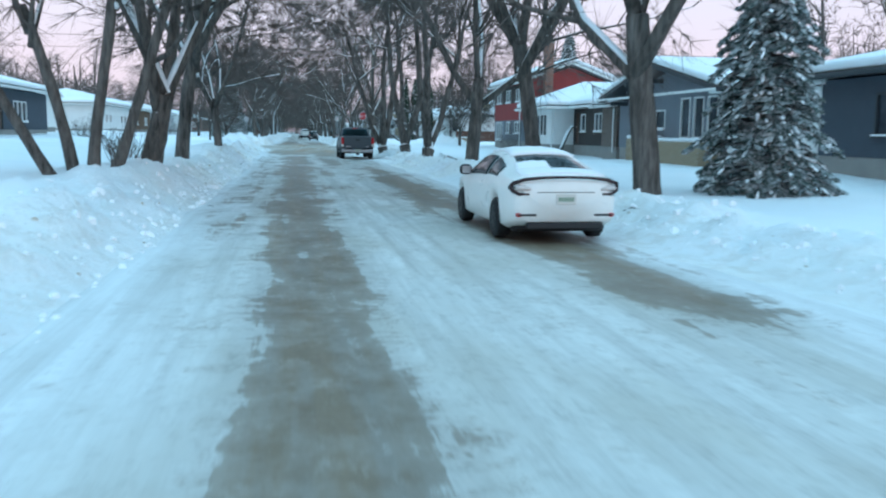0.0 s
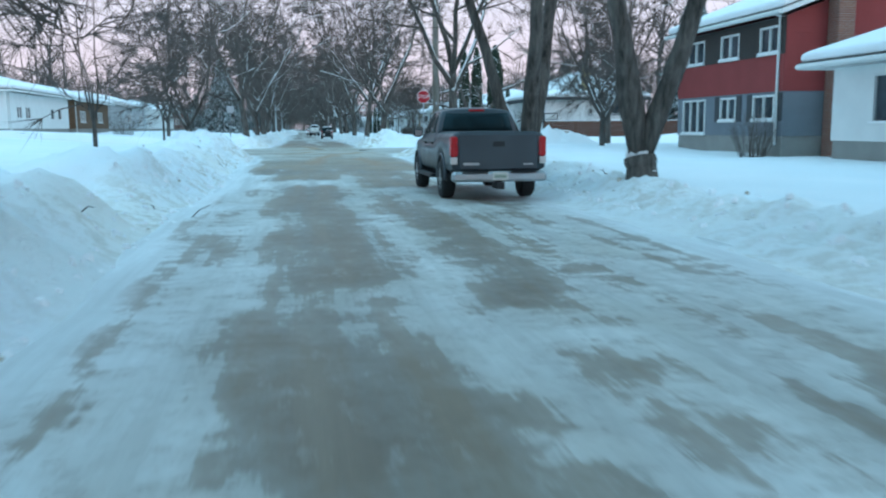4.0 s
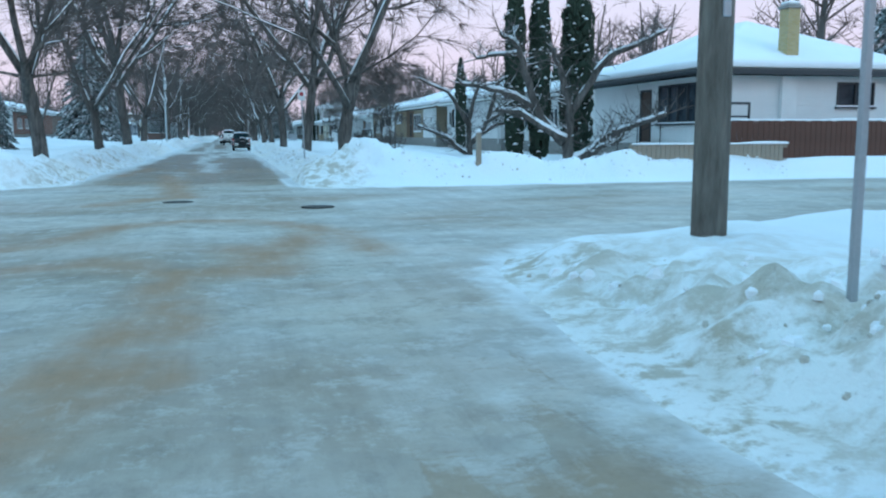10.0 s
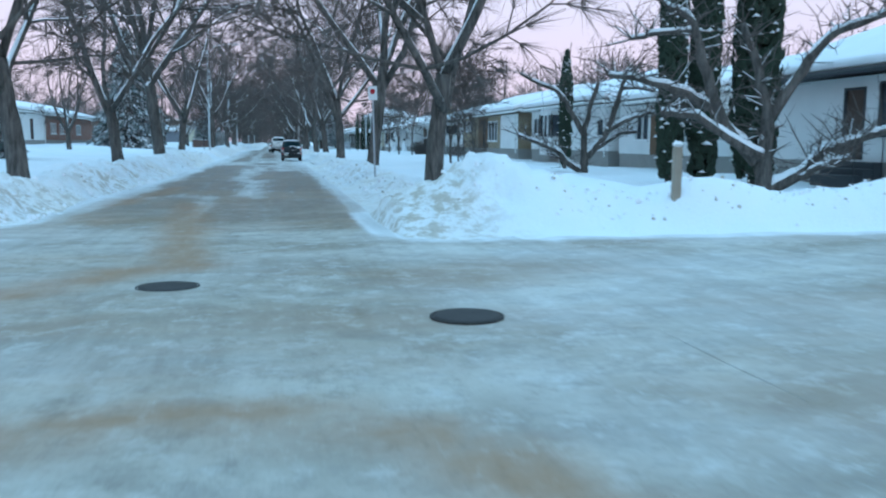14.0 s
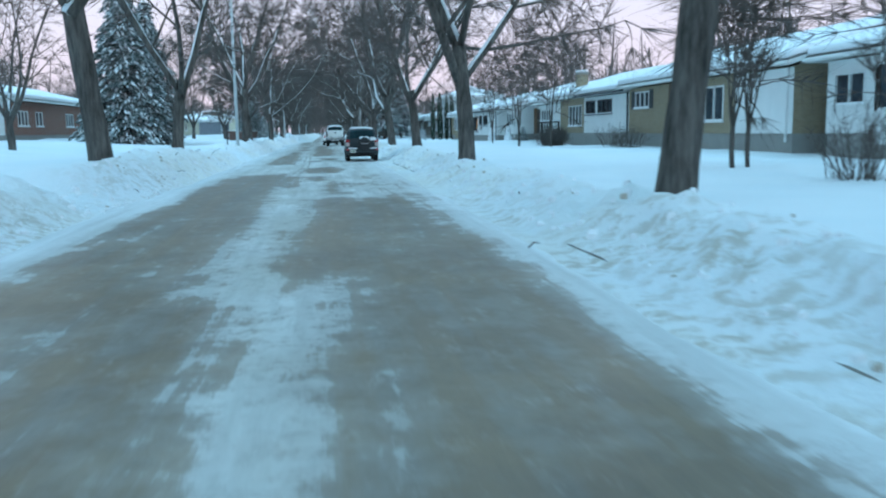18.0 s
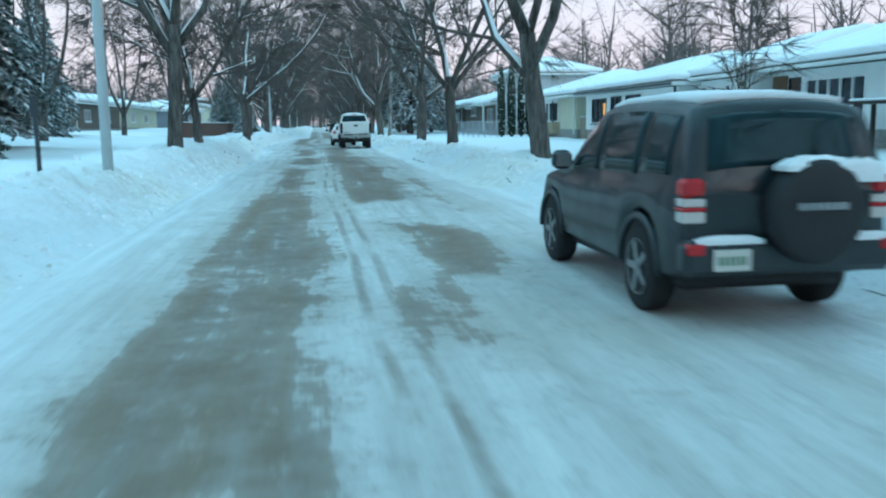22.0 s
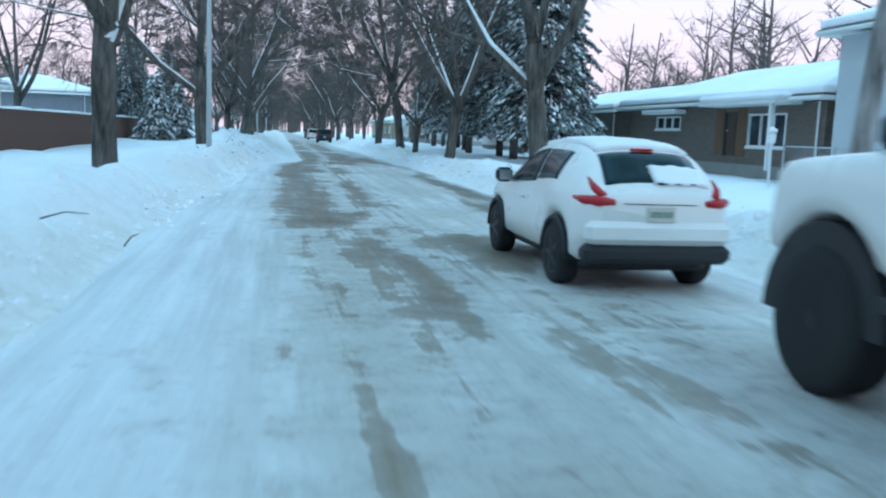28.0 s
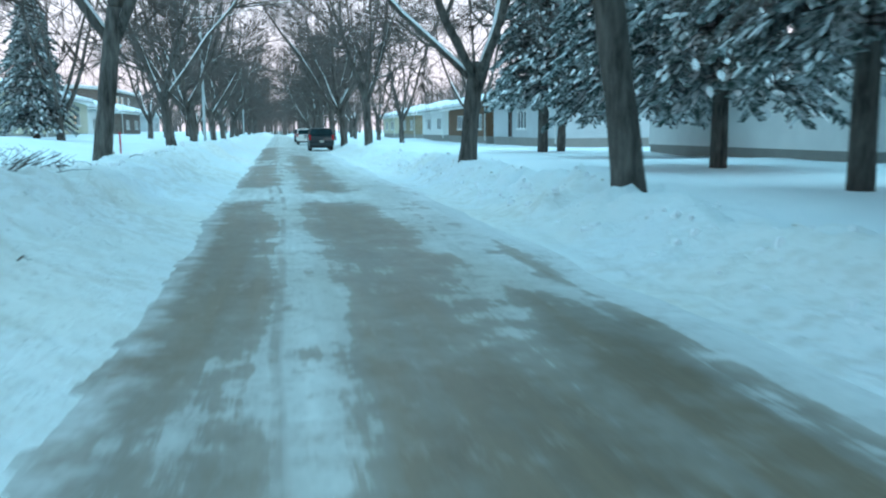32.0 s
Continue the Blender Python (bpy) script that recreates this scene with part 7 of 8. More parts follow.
pk = pickup("pickup_truck", 3.2, 46.1, "dark grey pickup truck parked on the icy road", PAINTGREY, 0.06, 0.40, 0.27, RIM, CHROME, PAINTGREY, 0.30)
pk.scale = (1.04 / PLAN, 1 / PLAN, 1.06 / PLAN)
pw = pickup("pickup_truck", 2.68, 187.35, "lifted white pickup truck with black wheels and flares", PAINTWHITE, 0.33, 0.47, 0.33, BLACKRIM, CHROME, None, 0.22, lamp=SMOKED)
pw.scale = (1.03 / PLAN, 1 / PLAN, 1.06 / PLAN)
part("roof_snow", blob_snow(-0.64, 0.64, 2.4, 3.5, 0.85 + 1.26, 0.09, 8), SNOW, pw)

# dark compact SUV with its spare wheel on the back door
car = vehicle("suv", 3.41, 143.25, "dark compact SUV with a spare wheel and snow on its roof", "suv")
car.scale = (0.95 / PLAN, 1 / PLAN, 1.03 / PLAN)
ax = ((0.85, 0.36), (3.49, 0.36))
sh = Shell(4.3, [(0, 0.82), (0.06, 0.87), (0.3, 0.905), (3.5, 0.905), (4.05, 0.83), (4.3, 0.62)],
           [(0, 0.98), (0.1, 1.06), (1.5, 1.05), (3.0, 1.02), (4.0, 0.90), (4.3, 0.62)],
           [(0, 1.02), (0.03, 1.12), (0.09, 1.32), (0.17, 1.56), (0.26, 1.645), (0.5, 1.675), (1.2, 1.70), (1.9, 1.69), (2.25, 1.63), (2.55, 1.47), (3.02, 1.12), (3.5, 1.05), (4.1, 0.93), (4.3, 0.66)],
           [(0, 0.82), (0.06, 0.80), (0.18, 0.73), (0.6, 0.69), (1.8, 0.69), (2.4, 0.70), (3.0, 0.80), (4.0, 0.76), (4.3, 0.56)],
           [(0, 0.44), (0.25, 0.36), (0.5, 0.31), (4.3, 0.34)], ax, 0.43)
part("body", sh.body(), PAINTDARK, car, smooth=True)
sh.side_window(car, 0.34, 0.92, 0.12, 0.88, 6)
sh.side_window(car, 1.0, 1.92, 0.08, 0.90)
sh.side_window(car, 2.0, 2.86, 0.08, 0.90)
sh.top_window(car, "rear_window", 0.045, 0.17, 0.84, "dark rear window edged with snow")
sh.top_window(car, "windscreen", 2.32, 2.96, 0.9, "windscreen")
sh.wheel_wells(car)
sh.snow(car, "roof_snow", 0.32, 2.2, -0.86, 0.86, 0.045, 5)
add_wheels(car, 1.56, ax, 0.36, 0.23, RIM)
g = Geo()
g.lathe([(0.15, -0.24), (0.32, -0.26), (0.37, -0.23), (0.38, -0.12), (0.37, -0.02), (0.2, 0.0)], 36, "y", (0.12, 0, 0.88))
sw = part("spare_wheel_cover", g, BLACKPL, car, "round black spare wheel cover", smooth=True)
g = Geo()
for k in range(7):
    g.box(0.12 - 0.20 + k * 0.06, 0.12 - 0.16 + k * 0.06, -0.268, -0.255, 0.90, 0.95)
part("lettering_bar", g, CHROME, sw)
part("spare_wheel_snow", blob_snow(-0.16, 0.40, -0.24, -0.02, 1.20, 0.07, 6), SNOW, sw)
lamp_box(car, "tail_light", TAIL, 0.70, 0.89, -0.015, 0.14, 0.98, 1.12, "red tail light")
lamp_box(car, "indicator_lens", TAILCLEAR, 0.70, 0.887, -0.012, 0.13, 0.915, 0.976, "", 0.01)
lamp_box(car, "tail_light", TAIL, 0.70, 0.89, -0.014, 0.14, 0.885, 0.912, "red tail light", 0.008)
lamp_box(car, "reverse_light", TAILCLEAR, 0.70, 0.885, -0.012, 0.13, 0.80, 0.882, "", 0.01)
lamp_box(car, "reflector", TAIL, 0.74, 0.88, -0.112, 0.03, 0.58, 0.66, "", 0.01)
part("window_snow", blob_snow(0.42, 0.80, -0.04, 0.06, 1.10, 0.14, 16), SNOW, car)
g = Geo()
g.box(-0.90, 0.90, -0.10, 0.10, 0.42, 0.68, 0.05)
part("rear_bumper", g, PAINTDARK, car)
part("bumper_snow", blob_snow(-0.8, -0.25, -0.09, 0.0, 0.68, 0.03, 9), SNOW, car)
part("bumper_snow", blob_snow(0.45, 0.85, -0.09, 0.0, 0.68, 0.03, 10), SNOW, car)
plate_on(car, -0.52, -0.105, 0.54)
mirror_pair(car, 2.75, 1.08, 0.86, PAINTDARK)
under(car, 0.75, 0.3, 4.0, 0.25, 0.42)
arch_trims(car, ax, 0.905, 0.42, PAINTDARK)

# white small crossover
car = vehicle("crossover", 2.22, 194.6, "white compact crossover with snow on its roof and back window", "crossover car")
ax = ((0.80, 0.345), (3.33, 0.345))
sh = Shell(4.13, [(0, 0.66), (0.06, 0.76), (0.3, 0.85), (0.8, 0.895), (1.6, 0.865), (2.6, 0.87), (3.3, 0.89), (3.85, 0.80), (4.13, 0.58)],
           [(0, 0.92), (0.10, 1.02), (0.5, 1.10), (1.0, 1.10), (2.0, 1.03), (3.0, 0.98), (3.8, 0.88), (4.13, 0.6)],
           [(0, 0.95), (0.03, 1.04), (0.10, 1.11), (0.30, 1.27), (0.52, 1.43), (0.75, 1.51), (1.2, 1.56), (1.7, 1.57), (2.15, 1.53), (2.5, 1.42), (3.0, 1.12), (3.4, 1.04), (3.9, 0.92), (4.13, 0.64)],
           [(0, 0.60), (0.10, 0.66), (0.4, 0.62), (0.9, 0.57), (1.8, 0.58), (2.5, 0.62), (3.0, 0.74), (3.7, 0.74), (4.13, 0.52)],
           [(0, 0.54), (0.2, 0.42), (0.5, 0.30), (4.13, 0.32)], ax, 0.42)
part("body", sh.body(), PAINTWHITE, car, smooth=True)
sh.side_window(car, 0.95, 1.72, 0.12, 0.86)
sh.side_window(car, 1.78, 2.80, 0.08, 0.88)
sh.top_window(car, "rear_window", 0.14, 0.56, 0.86, "rounded rear window partly under snow")
sh.top_window(car, "windscreen", 2.3, 2.95, 0.9, "windscreen")
sh.wheel_wells(car)
sh.snow(car, "roof_snow", 0.62, 2.2, -0.9, 0.9, 0.045, 12)
sh.snow(car, "window_snow", 0.12, 0.34, -0.05, 0.85, 0.035, 13)
add_wheels(car, 1.55, ax, 0.345, 0.23, BLACKRIM)
for sx in (-1, 1):
    low = [Vector((sx * x, y, z)) for x, y, z in ((0.83, 0.34, 1.0), (0.78, 0.14, 0.985), (0.66, 0.035, 0.98), (0.50, 0.0, 0.975))]
    lt = part("tail_light", Geo().tube(low, [0.018, 0.050, 0.058, 0.030], 10), TAIL, car, "boomerang-shaped red tail light", smooth=True)
    arm = [Vector((sx * x, y, z)) for x, y, z in ((0.62, 0.05, 1.02), (0.68, 0.15, 1.11), (0.70, 0.30, 1.21))]
    part("upper_arm", Geo().tube(arm, [0.055, 0.042, 0.012], 8), TAIL, lt, smooth=True)
lamp_box(car, "reflector", TAIL, 0.52, 0.72, -0.035, 0.03, 0.60, 0.64, "", 0.01)
g = Geo()
g.box(-0.80, 0.80, -0.06, 0.12, 0.54, 0.78, 0.06)
part("rear_bumper", g, PAINTWHITE, car)
g = Geo()
g.box(-0.82, 0.82, -0.05, 0.2, 0.34, 0.54, 0.06)
part("lower_bumper", g, BLACKPL, car)
strips(car, "trunk_line", BLACKPL, ((-0.40, 0.40, -0.008, 0.01, 0.955, 0.965),))
plate_on(car, 0.0, -0.012, 0.86)
g = Geo()
g.tube([Vector((0.0, 0.10, 1.17)), Vector((0.42, 0.12, 1.17))], [0.012, 0.008], 6)
part("wiper", g, BLACKPL, car)
strips(car, "brake_lamp", TAIL, ((-0.12, 0.12, 0.56, 0.62, 1.49, 1.52),))
mirror_pair(car, 2.72, 1.03, 0.82, BLACKPL)
under(car, 0.72, 0.3, 3.8, 0.22, 0.4)
arch_trims(car, ax, 0.89, 0.40, BLACKPL)
strips(car, "door_handle", PAINTWHITE, [(sx * 0.89 - 0.012, sx * 0.89 + 0.012, 2.0, 2.2, 0.86, 0.89) for sx in (-1, 1)])


def van(x, y, mat, label):
    car = vehicle("van", x, y, label, "van")
    ax = ((0.95, 0.35), (3.95, 0.35))
    part("body", body_geo(5.0, [(0, 0.92), (0.1, 0.97), (4.4, 0.97), (5.0, 0.75)], [(0, 1.05), (0.05, 1.12), (3.9, 1.06), (4.8, 0.85), (5.0, 0.6)], [(0, 0.38), (5.0, 0.34)], ax, 0.41), mat, car, smooth=True)
    part("window_glass", glass_geo([(1.08, 0.06, 4.1, 0.92), (1.4, 0.10, 3.6, 0.87), (1.70, 0.18, 3.0, 0.78)]), CARGLASS, car)
    part("roof", roof_geo(1.67, 0.08, 3.15, 0.81, 0.08, 0.03), mat, car, smooth=True)
    pillars(car, (((0.90, 0.1, 1.1), (0.78, 0.18, 1.7)), ((0.90, 4.05, 1.08), (0.78, 3.0, 1.7))), mat, 0.05)
    add_wheels(car, 1.62, ax, 0.35, 0.23, RIM)
    lamp_box(car, "tail_light", TAIL, 0.80, 0.95, -0.02, 0.12, 0.85, 1.25, "red tail light")
    plate_on(car, 0, -0.02, 0.75)
    g = Geo()
    g.box(-0.94, 0.94, -0.08, 0.1, 0.40, 0.62, 0.05)
    part("rear_bumper", g, mat, car)
    mirror_pair(car, 3.5, 1.08, 0.95, BLACKPL)
    under(car, 0.8, 0.3, 4.6, 0.25, 0.42)


van(3.8, 285.0, PAINTDARK, "black minivan parked far down the street")
van(3.6, 312.0, PAINTWHITE, "white van parked far down the street")
van(3.7, 330.0, PAINTGREY, "grey van parked far down the street")

# ---- signs, poles and lamps ----
sign = thing("stop_sign", (5.65, 72.2, gz(5.65, 72.2)), "red octagonal stop sign on a galvanised post in a snowbank", "stop sign")
sz = 2.85 - gz(5.65, 72.2)
g = Geo()
g.box(-0.03, 0.03, -0.022, 0.022, -0.5, sz + 0.42, 0.008)
part("post", g, GALV, sign)
g, gw = Geo(), Geo()
for geo, r, ya, yb in ((gw, 0.325, -0.036, -0.030), (g, 0.305, -0.040, -0.0362)):
    ring = [(r * math.cos(math.pi / 8 + k * math.pi / 4), r * math.sin(math.pi / 8 + k * math.pi / 4)) for k in range(8)]
    geo.loft([[(a, yb, sz + b_) for a, b_ in ring], [(a, ya, sz + b_) for a, b_ in ring]], True, True)
part("border", gw, SIGNWHITE, sign)
face = part("face", g, SIGNRED, sign)
txt = bpy.data.curves.new("stop_text", "FONT")
txt.body, txt.size, txt.align_x, txt.align_y, txt.extrude = "STOP", 0.235, "CENTER", "CENTER", 0.001
txt.materials.append(SIGNWHITE)
t_ob = new("stop_text", txt)
t_ob.parent = face
t_ob.matrix_basis = pose(0, -0.0415, sz, 90, 0, 0)

pole = thing("utility_pole", (6.83, 75.73, gz(6.83, 75.73)), "weathered wooden utility pole standing in snow", "utility pole")
g = Geo()
g.tube([Vector((0, 0, -0.8)), Vector((0, 0, 5)), Vector((0.05, 0, 10.5))], [0.19, 0.165, 0.13], 14)
part("pole", g, POLEWOOD, pole, smooth=True)
g = Geo()
g.box(-0.045, 0.045, -0.20, -0.17, 2.2, 2.36, 0.01)
part("tag_plate", g, GALV, pole)
g = Geo()
g.box(-1.2, 1.2, -0.06, 0.06, 9.4, 9.52, 0.01)
part("crossarm", g, POLEWOOD, pole)
for dx, z in ((-1.0, 10.0), (0.0, 9.0), (1.0, 10.0)):
    run = [Vector((60 + dx, 79.0, z)).lerp(Vector((6.75 + dx, 75.8, z)), t) - Vector((0, 0, 3.2 * t * (1 - t))) for t in np.linspace(0, 1, 12)]
    run += [Vector((6.75 + dx, 75.8, z)).lerp(Vector((-55 + dx, 74.0, z)), t) - Vector((0, 0, 3.2 * t * (1 - t))) for t in np.linspace(0, 1, 12)[1:]]
    tagged(part("overhead_cable", Geo().tube(run, [0.012] * len(run), 4), BLACKPL), "thin black overhead cable", "cable", "overhead cables")


def street_lamp(x, y, arm):
    ob = thing("street_lamp", (x, y, gz(x, y)), "slender pale steel street lamp post", "street lamp", "street lamps")
    g = Geo()
    g.tube([Vector((0, 0, -0.5)), Vector((0, 0, 4)), Vector((0, 0, 8.5))], [0.095, 0.08, 0.06], 10)
    part("post", g, LAMPPAINT, ob, smooth=True)
    g = Geo()
    g.tube([Vector((0, 0, 8.3)), Vector((arm * 0.8, 0, 8.9)), Vector((arm * 2.2, 0, 9.0))], [0.04, 0.035, 0.03], 8)
    part("arm", g, LAMPPAINT, ob, smooth=True)
    g = Geo()
    a, b_ = sorted((arm * 2.0, arm * 2.7))
    g.box(a, b_, -0.14, 0.14, 8.92, 9.06, 0.04)
    part("lantern", g, GALV, ob)


for x, y in ((-3.35, 154.0), (-3.6, 218.0), (-3.6, 282.0), (-3.6, 345.0)):
    street_lamp(x, y, 1)


def small_sign(x, y, z, w, h, label, mat=SIGNWHITE, post=GALV, lean=0.0, stripe=None):
    ob = thing("sign_post", (x, y, gz(x, y)), label, "sign")
    g = Geo()
    g.box(-0.03, 0.03, -0.02, 0.02, -0.5, z + h / 2, 0.006)
    part("post", g, post, ob)
    g = Geo()
    g.box(-w / 2, w / 2, -0.032, -0.021, z - h / 2, z + h / 2, 0.004)
    p = part("plate", g, mat, ob)
    if stripe:
        g = Geo()
        g.lathe([(0.085, -0.036), (0.085, -0.0325)], 18, "y", (0, 0, z + h * 0.12))
        part("symbol", g, stripe, p)
    ob.rotation_euler = (0, radians(lean), 0)
    return ob


small_sign(5.35, 105.6, 2.75, 0.30, 0.45, "white parking sign on a galvanised post in the bank", stripe=SIGNRED, lean=-1.5)
small_sign(-5.2, 94.5, 1.9, 0.5, 0.5, "pale street sign on a thin post at the corner", GALV, lean=2)
small_sign(-3.6, 151.0, 0.9, 0.12, 0.3, "short dark marker post in the snow", DTRIM, DTRIM)
for x, y in ((-4.2, 172.4), (-4.9, 260.0)):
    small_sign(x, y, 0.45, 0.035, 0.7, "thin red marker stake standing in the snow", SIGNRED, SIGNRED)
lp = thing("garden_lamp", (12.0, 208.7, gz(12.0, 208.7) - 0.25), "white garden lamp post capped with snow", "garden lamp")
lp.scale = (0.75, 0.75, 0.9)
g = Geo()
g.tube([Vector((0, 0, -0.3)), Vector((0, 0, 1.6))], [0.05, 0.045], 8)
part("post", g, SIGNWHITE, lp)
g = Geo()
g.lathe([(0.06, 1.6), (0.13, 1.68), (0.16, 1.9), (0.10, 1.98)], 12)
ln = part("lantern", g, SIGNWHITE, lp)
g = Geo()
g.lathe([(0.19, 1.97), (0.17, 2.06), (0.06, 2.13)], 12)
part("cap_snow", g, SNOW, ln, smooth=True)
post = thing("wooden_post", (9.0, 91.3, gz(9.0, 91.3)), "short weathered wooden post at the lot corner", "post")
g = Geo()
g.box(-0.07, 0.07, -0.07, 0.07, -0.3, 0.85, 0.015)
part("post", g, PALEWOOD, post)
g = Geo()
g.box(-0.08, 0.08, -0.08, 0.08, 0.85, 0.95, 0.04)
part("cap_snow", g, SNOW, post)

for x, y in ((3.66, 84.4), (0.97, 86.35)):
    mh = thing("manhole_cover", (x, y, 0.010), "dark cast-iron manhole cover in the icy road", "manhole cover", "manhole covers")
    g = Geo()
    g.lathe([(0.29, -0.05), (0.29, 0.0), (0.27, 0.005), (0.05, 0.007)], 28)
    part("cover", g, IRON, mh)
    g = Geo()
    g.lathe([(0.32, -0.05), (0.32, -0.002), (0.30, 0.0), (0.295, -0.05)], 28)
    part("ring", g, IRON, mh)


# ---- fences ----
def board_fence(x0, y0, x1, y1, height, mat, label, board=0.16, snow=True, base=None, solid=False):
    ob = thing("fence", (x0, y0, gz(x0, y0) if base is None else base), label, "fence")
    d = Vector((x1 - x0, y1 - y0, 0))
    ln = d.length
    d.normalize()
    nrm = Vector((-d.y, d.x, 0))
    ang = math.degrees(math.atan2(d.y, d.x))
    ob.matrix_basis = pose(x0, y0, ob.matrix_basis.translation.z, 0, 0, ang)
    g = Geo()
    g.box(-0.008, board - 0.02, -0.012, 0.012, -0.4, height, 0.004)
    me = mesh_of(g, "board", mat)
    n = int(ln / board)
    for k in range(n):
        b_ = part("board", me, mat, ob)
        b_.location = (k * board, 0, 0.012 * ((k * 7) % 5 - 2))
    for zz in (0.25 * height, 0.85 * height):
        g = Geo()
        g.box(0, ln, 0.014, 0.06, zz, zz + 0.09)
        part("rail", g, mat, ob)
    k = 0.0
    while k <= ln:
        g = Geo()
        g.box(k - 0.05, k + 0.05, 0.062, 0.16, -0.4, height + 0.02, 0.01)
        part("post", g, mat, ob)
        k += 2.4
    if snow:
        g = Geo()
        xs = np.linspace(0, ln, max(4, int(ln / 0.5)))
        rings = []
        for q in xs:
            hh = 0.07 + 0.05 * float(fnoise(np.array(q * 0.9), np.array(3.0), 5))
            rings.append([(q, -0.05, height), (q, -0.04, height + hh * 0.7), (q, 0.02, height + hh), (q, 0.07, height + hh * 0.6), (q, 0.07, height)])
        g.loft(rings, True, True)
        part("snow_cap", g, SNOW, ob, smooth=True)
    return ob


board_fence(13.97, 91.6, 19.4, 91.6, 0.76, PALEWOOD, "low pale wooden fence topped with snow", base=0.28)
board_fence(17.8, 92.6, 44.0, 92.6, 1.44, FENCEWOOD, "tall brown board fence topped with snow", board=0.2, base=0.35)
board_fence(16.2, 186.5, 16.2, 190.0, 1.25, PALEWOOD, "short stained wooden gate panel between two houses")
board_fence(-8.6, 198.0, -8.6, 246.0, 0.95, FENCEWOOD, "long red-brown board fence capped with snow", board=0.2, base=0.72)
cl = thing("chain_link_fence", (12.2, 193.0, 0.45), "grey chain-link fence around a front garden", "fence")
for k in range(8):
    g = Geo()
    g.tube([Vector((0, k * 2.2, -0.3)), Vector((0, k * 2.2, 1.05))], [0.028, 0.028], 8)
    part("post", g, GALV, cl)
for zz in (1.0, 0.1):
    g = Geo()
    g.tube([Vector((0, 0, zz)), Vector((0, 15.4, zz))], [0.02, 0.02], 6)
    part("rail", g, GALV, cl)
g = Geo()
for k in range(-10, 154):
    for sg in (1, -1):
        a = Vector((0.0, k * 0.1, 0.1)) if sg > 0 else Vector((0.004, k * 0.1 + 0.9, 0.1))
        b_ = a + Vector((0, sg * 0.9, 0.9))
        if 0 <= min(a.y, b_.y) and max(a.y, b_.y) <= 15.4:
            g.tube([a, b_], [0.0035, 0.0035], 3, cap=False)
part("mesh", g, GALV, cl)

# ---- garden things ----
for x, y, s in ((15.4, 173.0, 1.0), (16.0, 169.4, 1.0)):
    g = Geo()
    g.lathe([(0.05, -0.2), (0.30, 0.0), (0.33, 0.2), (0.24, 0.42), (0.20, 0.50), (0.24, 0.68), (0.16, 0.84), (0.13, 0.88), (0.15, 1.0), (0.10, 1.12), (0.03, 1.16)], 18)
    sm = thing("snowman", (x, y, gz(x, y)), "white snowman with a black hat on the lawn", "snowman", "garden snowmen")
    sm.scale = (s, s, s)
    part("snow_body", g, SNOW, sm, smooth=True)
    g = Geo()
    g.lathe([(0.17, 1.10), (0.17, 1.125), (0.11, 1.13), (0.105, 1.32), (0.02, 1.325)], 16)
    part("hat", g, BLACKPL, sm)
    g = Geo()
    g.tube([Vector((0.0, -0.2, 0.62)), Vector((-0.05, -0.42, 0.75)), Vector((-0.06, -0.6, 0.9))], [0.015, 0.012, 0.006], 5)
    part("stick_arm", g, TWIG, sm)
# a small spruce shape takes the place of a dark, sleigh-like garden decoration
conifer("s4", 16.9, 168.0, 20, 0.27, "small dark green spruce standing in for a garden decoration beside an entry")
arbor = thing("garden_arbor", (17.0, 160.3, gz(17.0, 160.3)), "dark wooden garden arbor with a flat top", "arbor")
for yy in (0.0, 2.3):
    for xx in (0.0, 0.6):
        g = Geo()
        g.box(xx - 0.06, xx + 0.06, yy - 0.06, yy + 0.06, -0.3, 1.42, 0.01)
        part("post", g, DKBROWN, arbor)
for k in range(3):
    g = Geo()
    g.box(-0.1 + 0.3 * k, -0.02 + 0.3 * k, -0.25, 2.55, 1.424, 1.52, 0.01)
    part("beam", g, DKBROWN, arbor)
g = Geo()
g.box(-0.12, 0.70, -0.25, 2.55, 1.524, 1.60, 0.04)
part("snow_cap", g, SNOW, arbor)
trellis = thing("trellis_frame", (17.78, 92.9, 0.6), "dark trellis frame above the fence", "trellis")
for a, b_, c, d in ((0.0, 0.07, 0.0, 1.8), (1.0, 1.07, 0.0, 1.8), (0.075, 0.995, 1.72, 1.8), (0.075, 0.995, 1.3, 1.36)):
    g = Geo()
    g.box(a, b_, -0.03, 0.03, c, d, 0.01)
    part("slat", g, DTRIM, trellis)
limb_ = thing("fallen_limb", (15.3, 47.3, 0.0), "low snow-covered limb slanting over the lawn", "limb")
g, g2 = Geo(), Geo()
run = [Vector((0, 0, 0.55)), Vector((-0.3, -1.6, 1.1)), Vector((-0.7, -3.4, 1.55)), Vector((-1.1, -5.3, 1.9))]
g.tube(run, [0.10, 0.085, 0.07, 0.05], 8)
part("wood", g, BARK, limb_, smooth=True)
g2.tube([p + Vector((-0.03, 0, 0.05)) for p in run], [0.10, 0.12, 0.11, 0.06], 8)
part("snow_load", g2, SNOW, limb_, smooth=True)

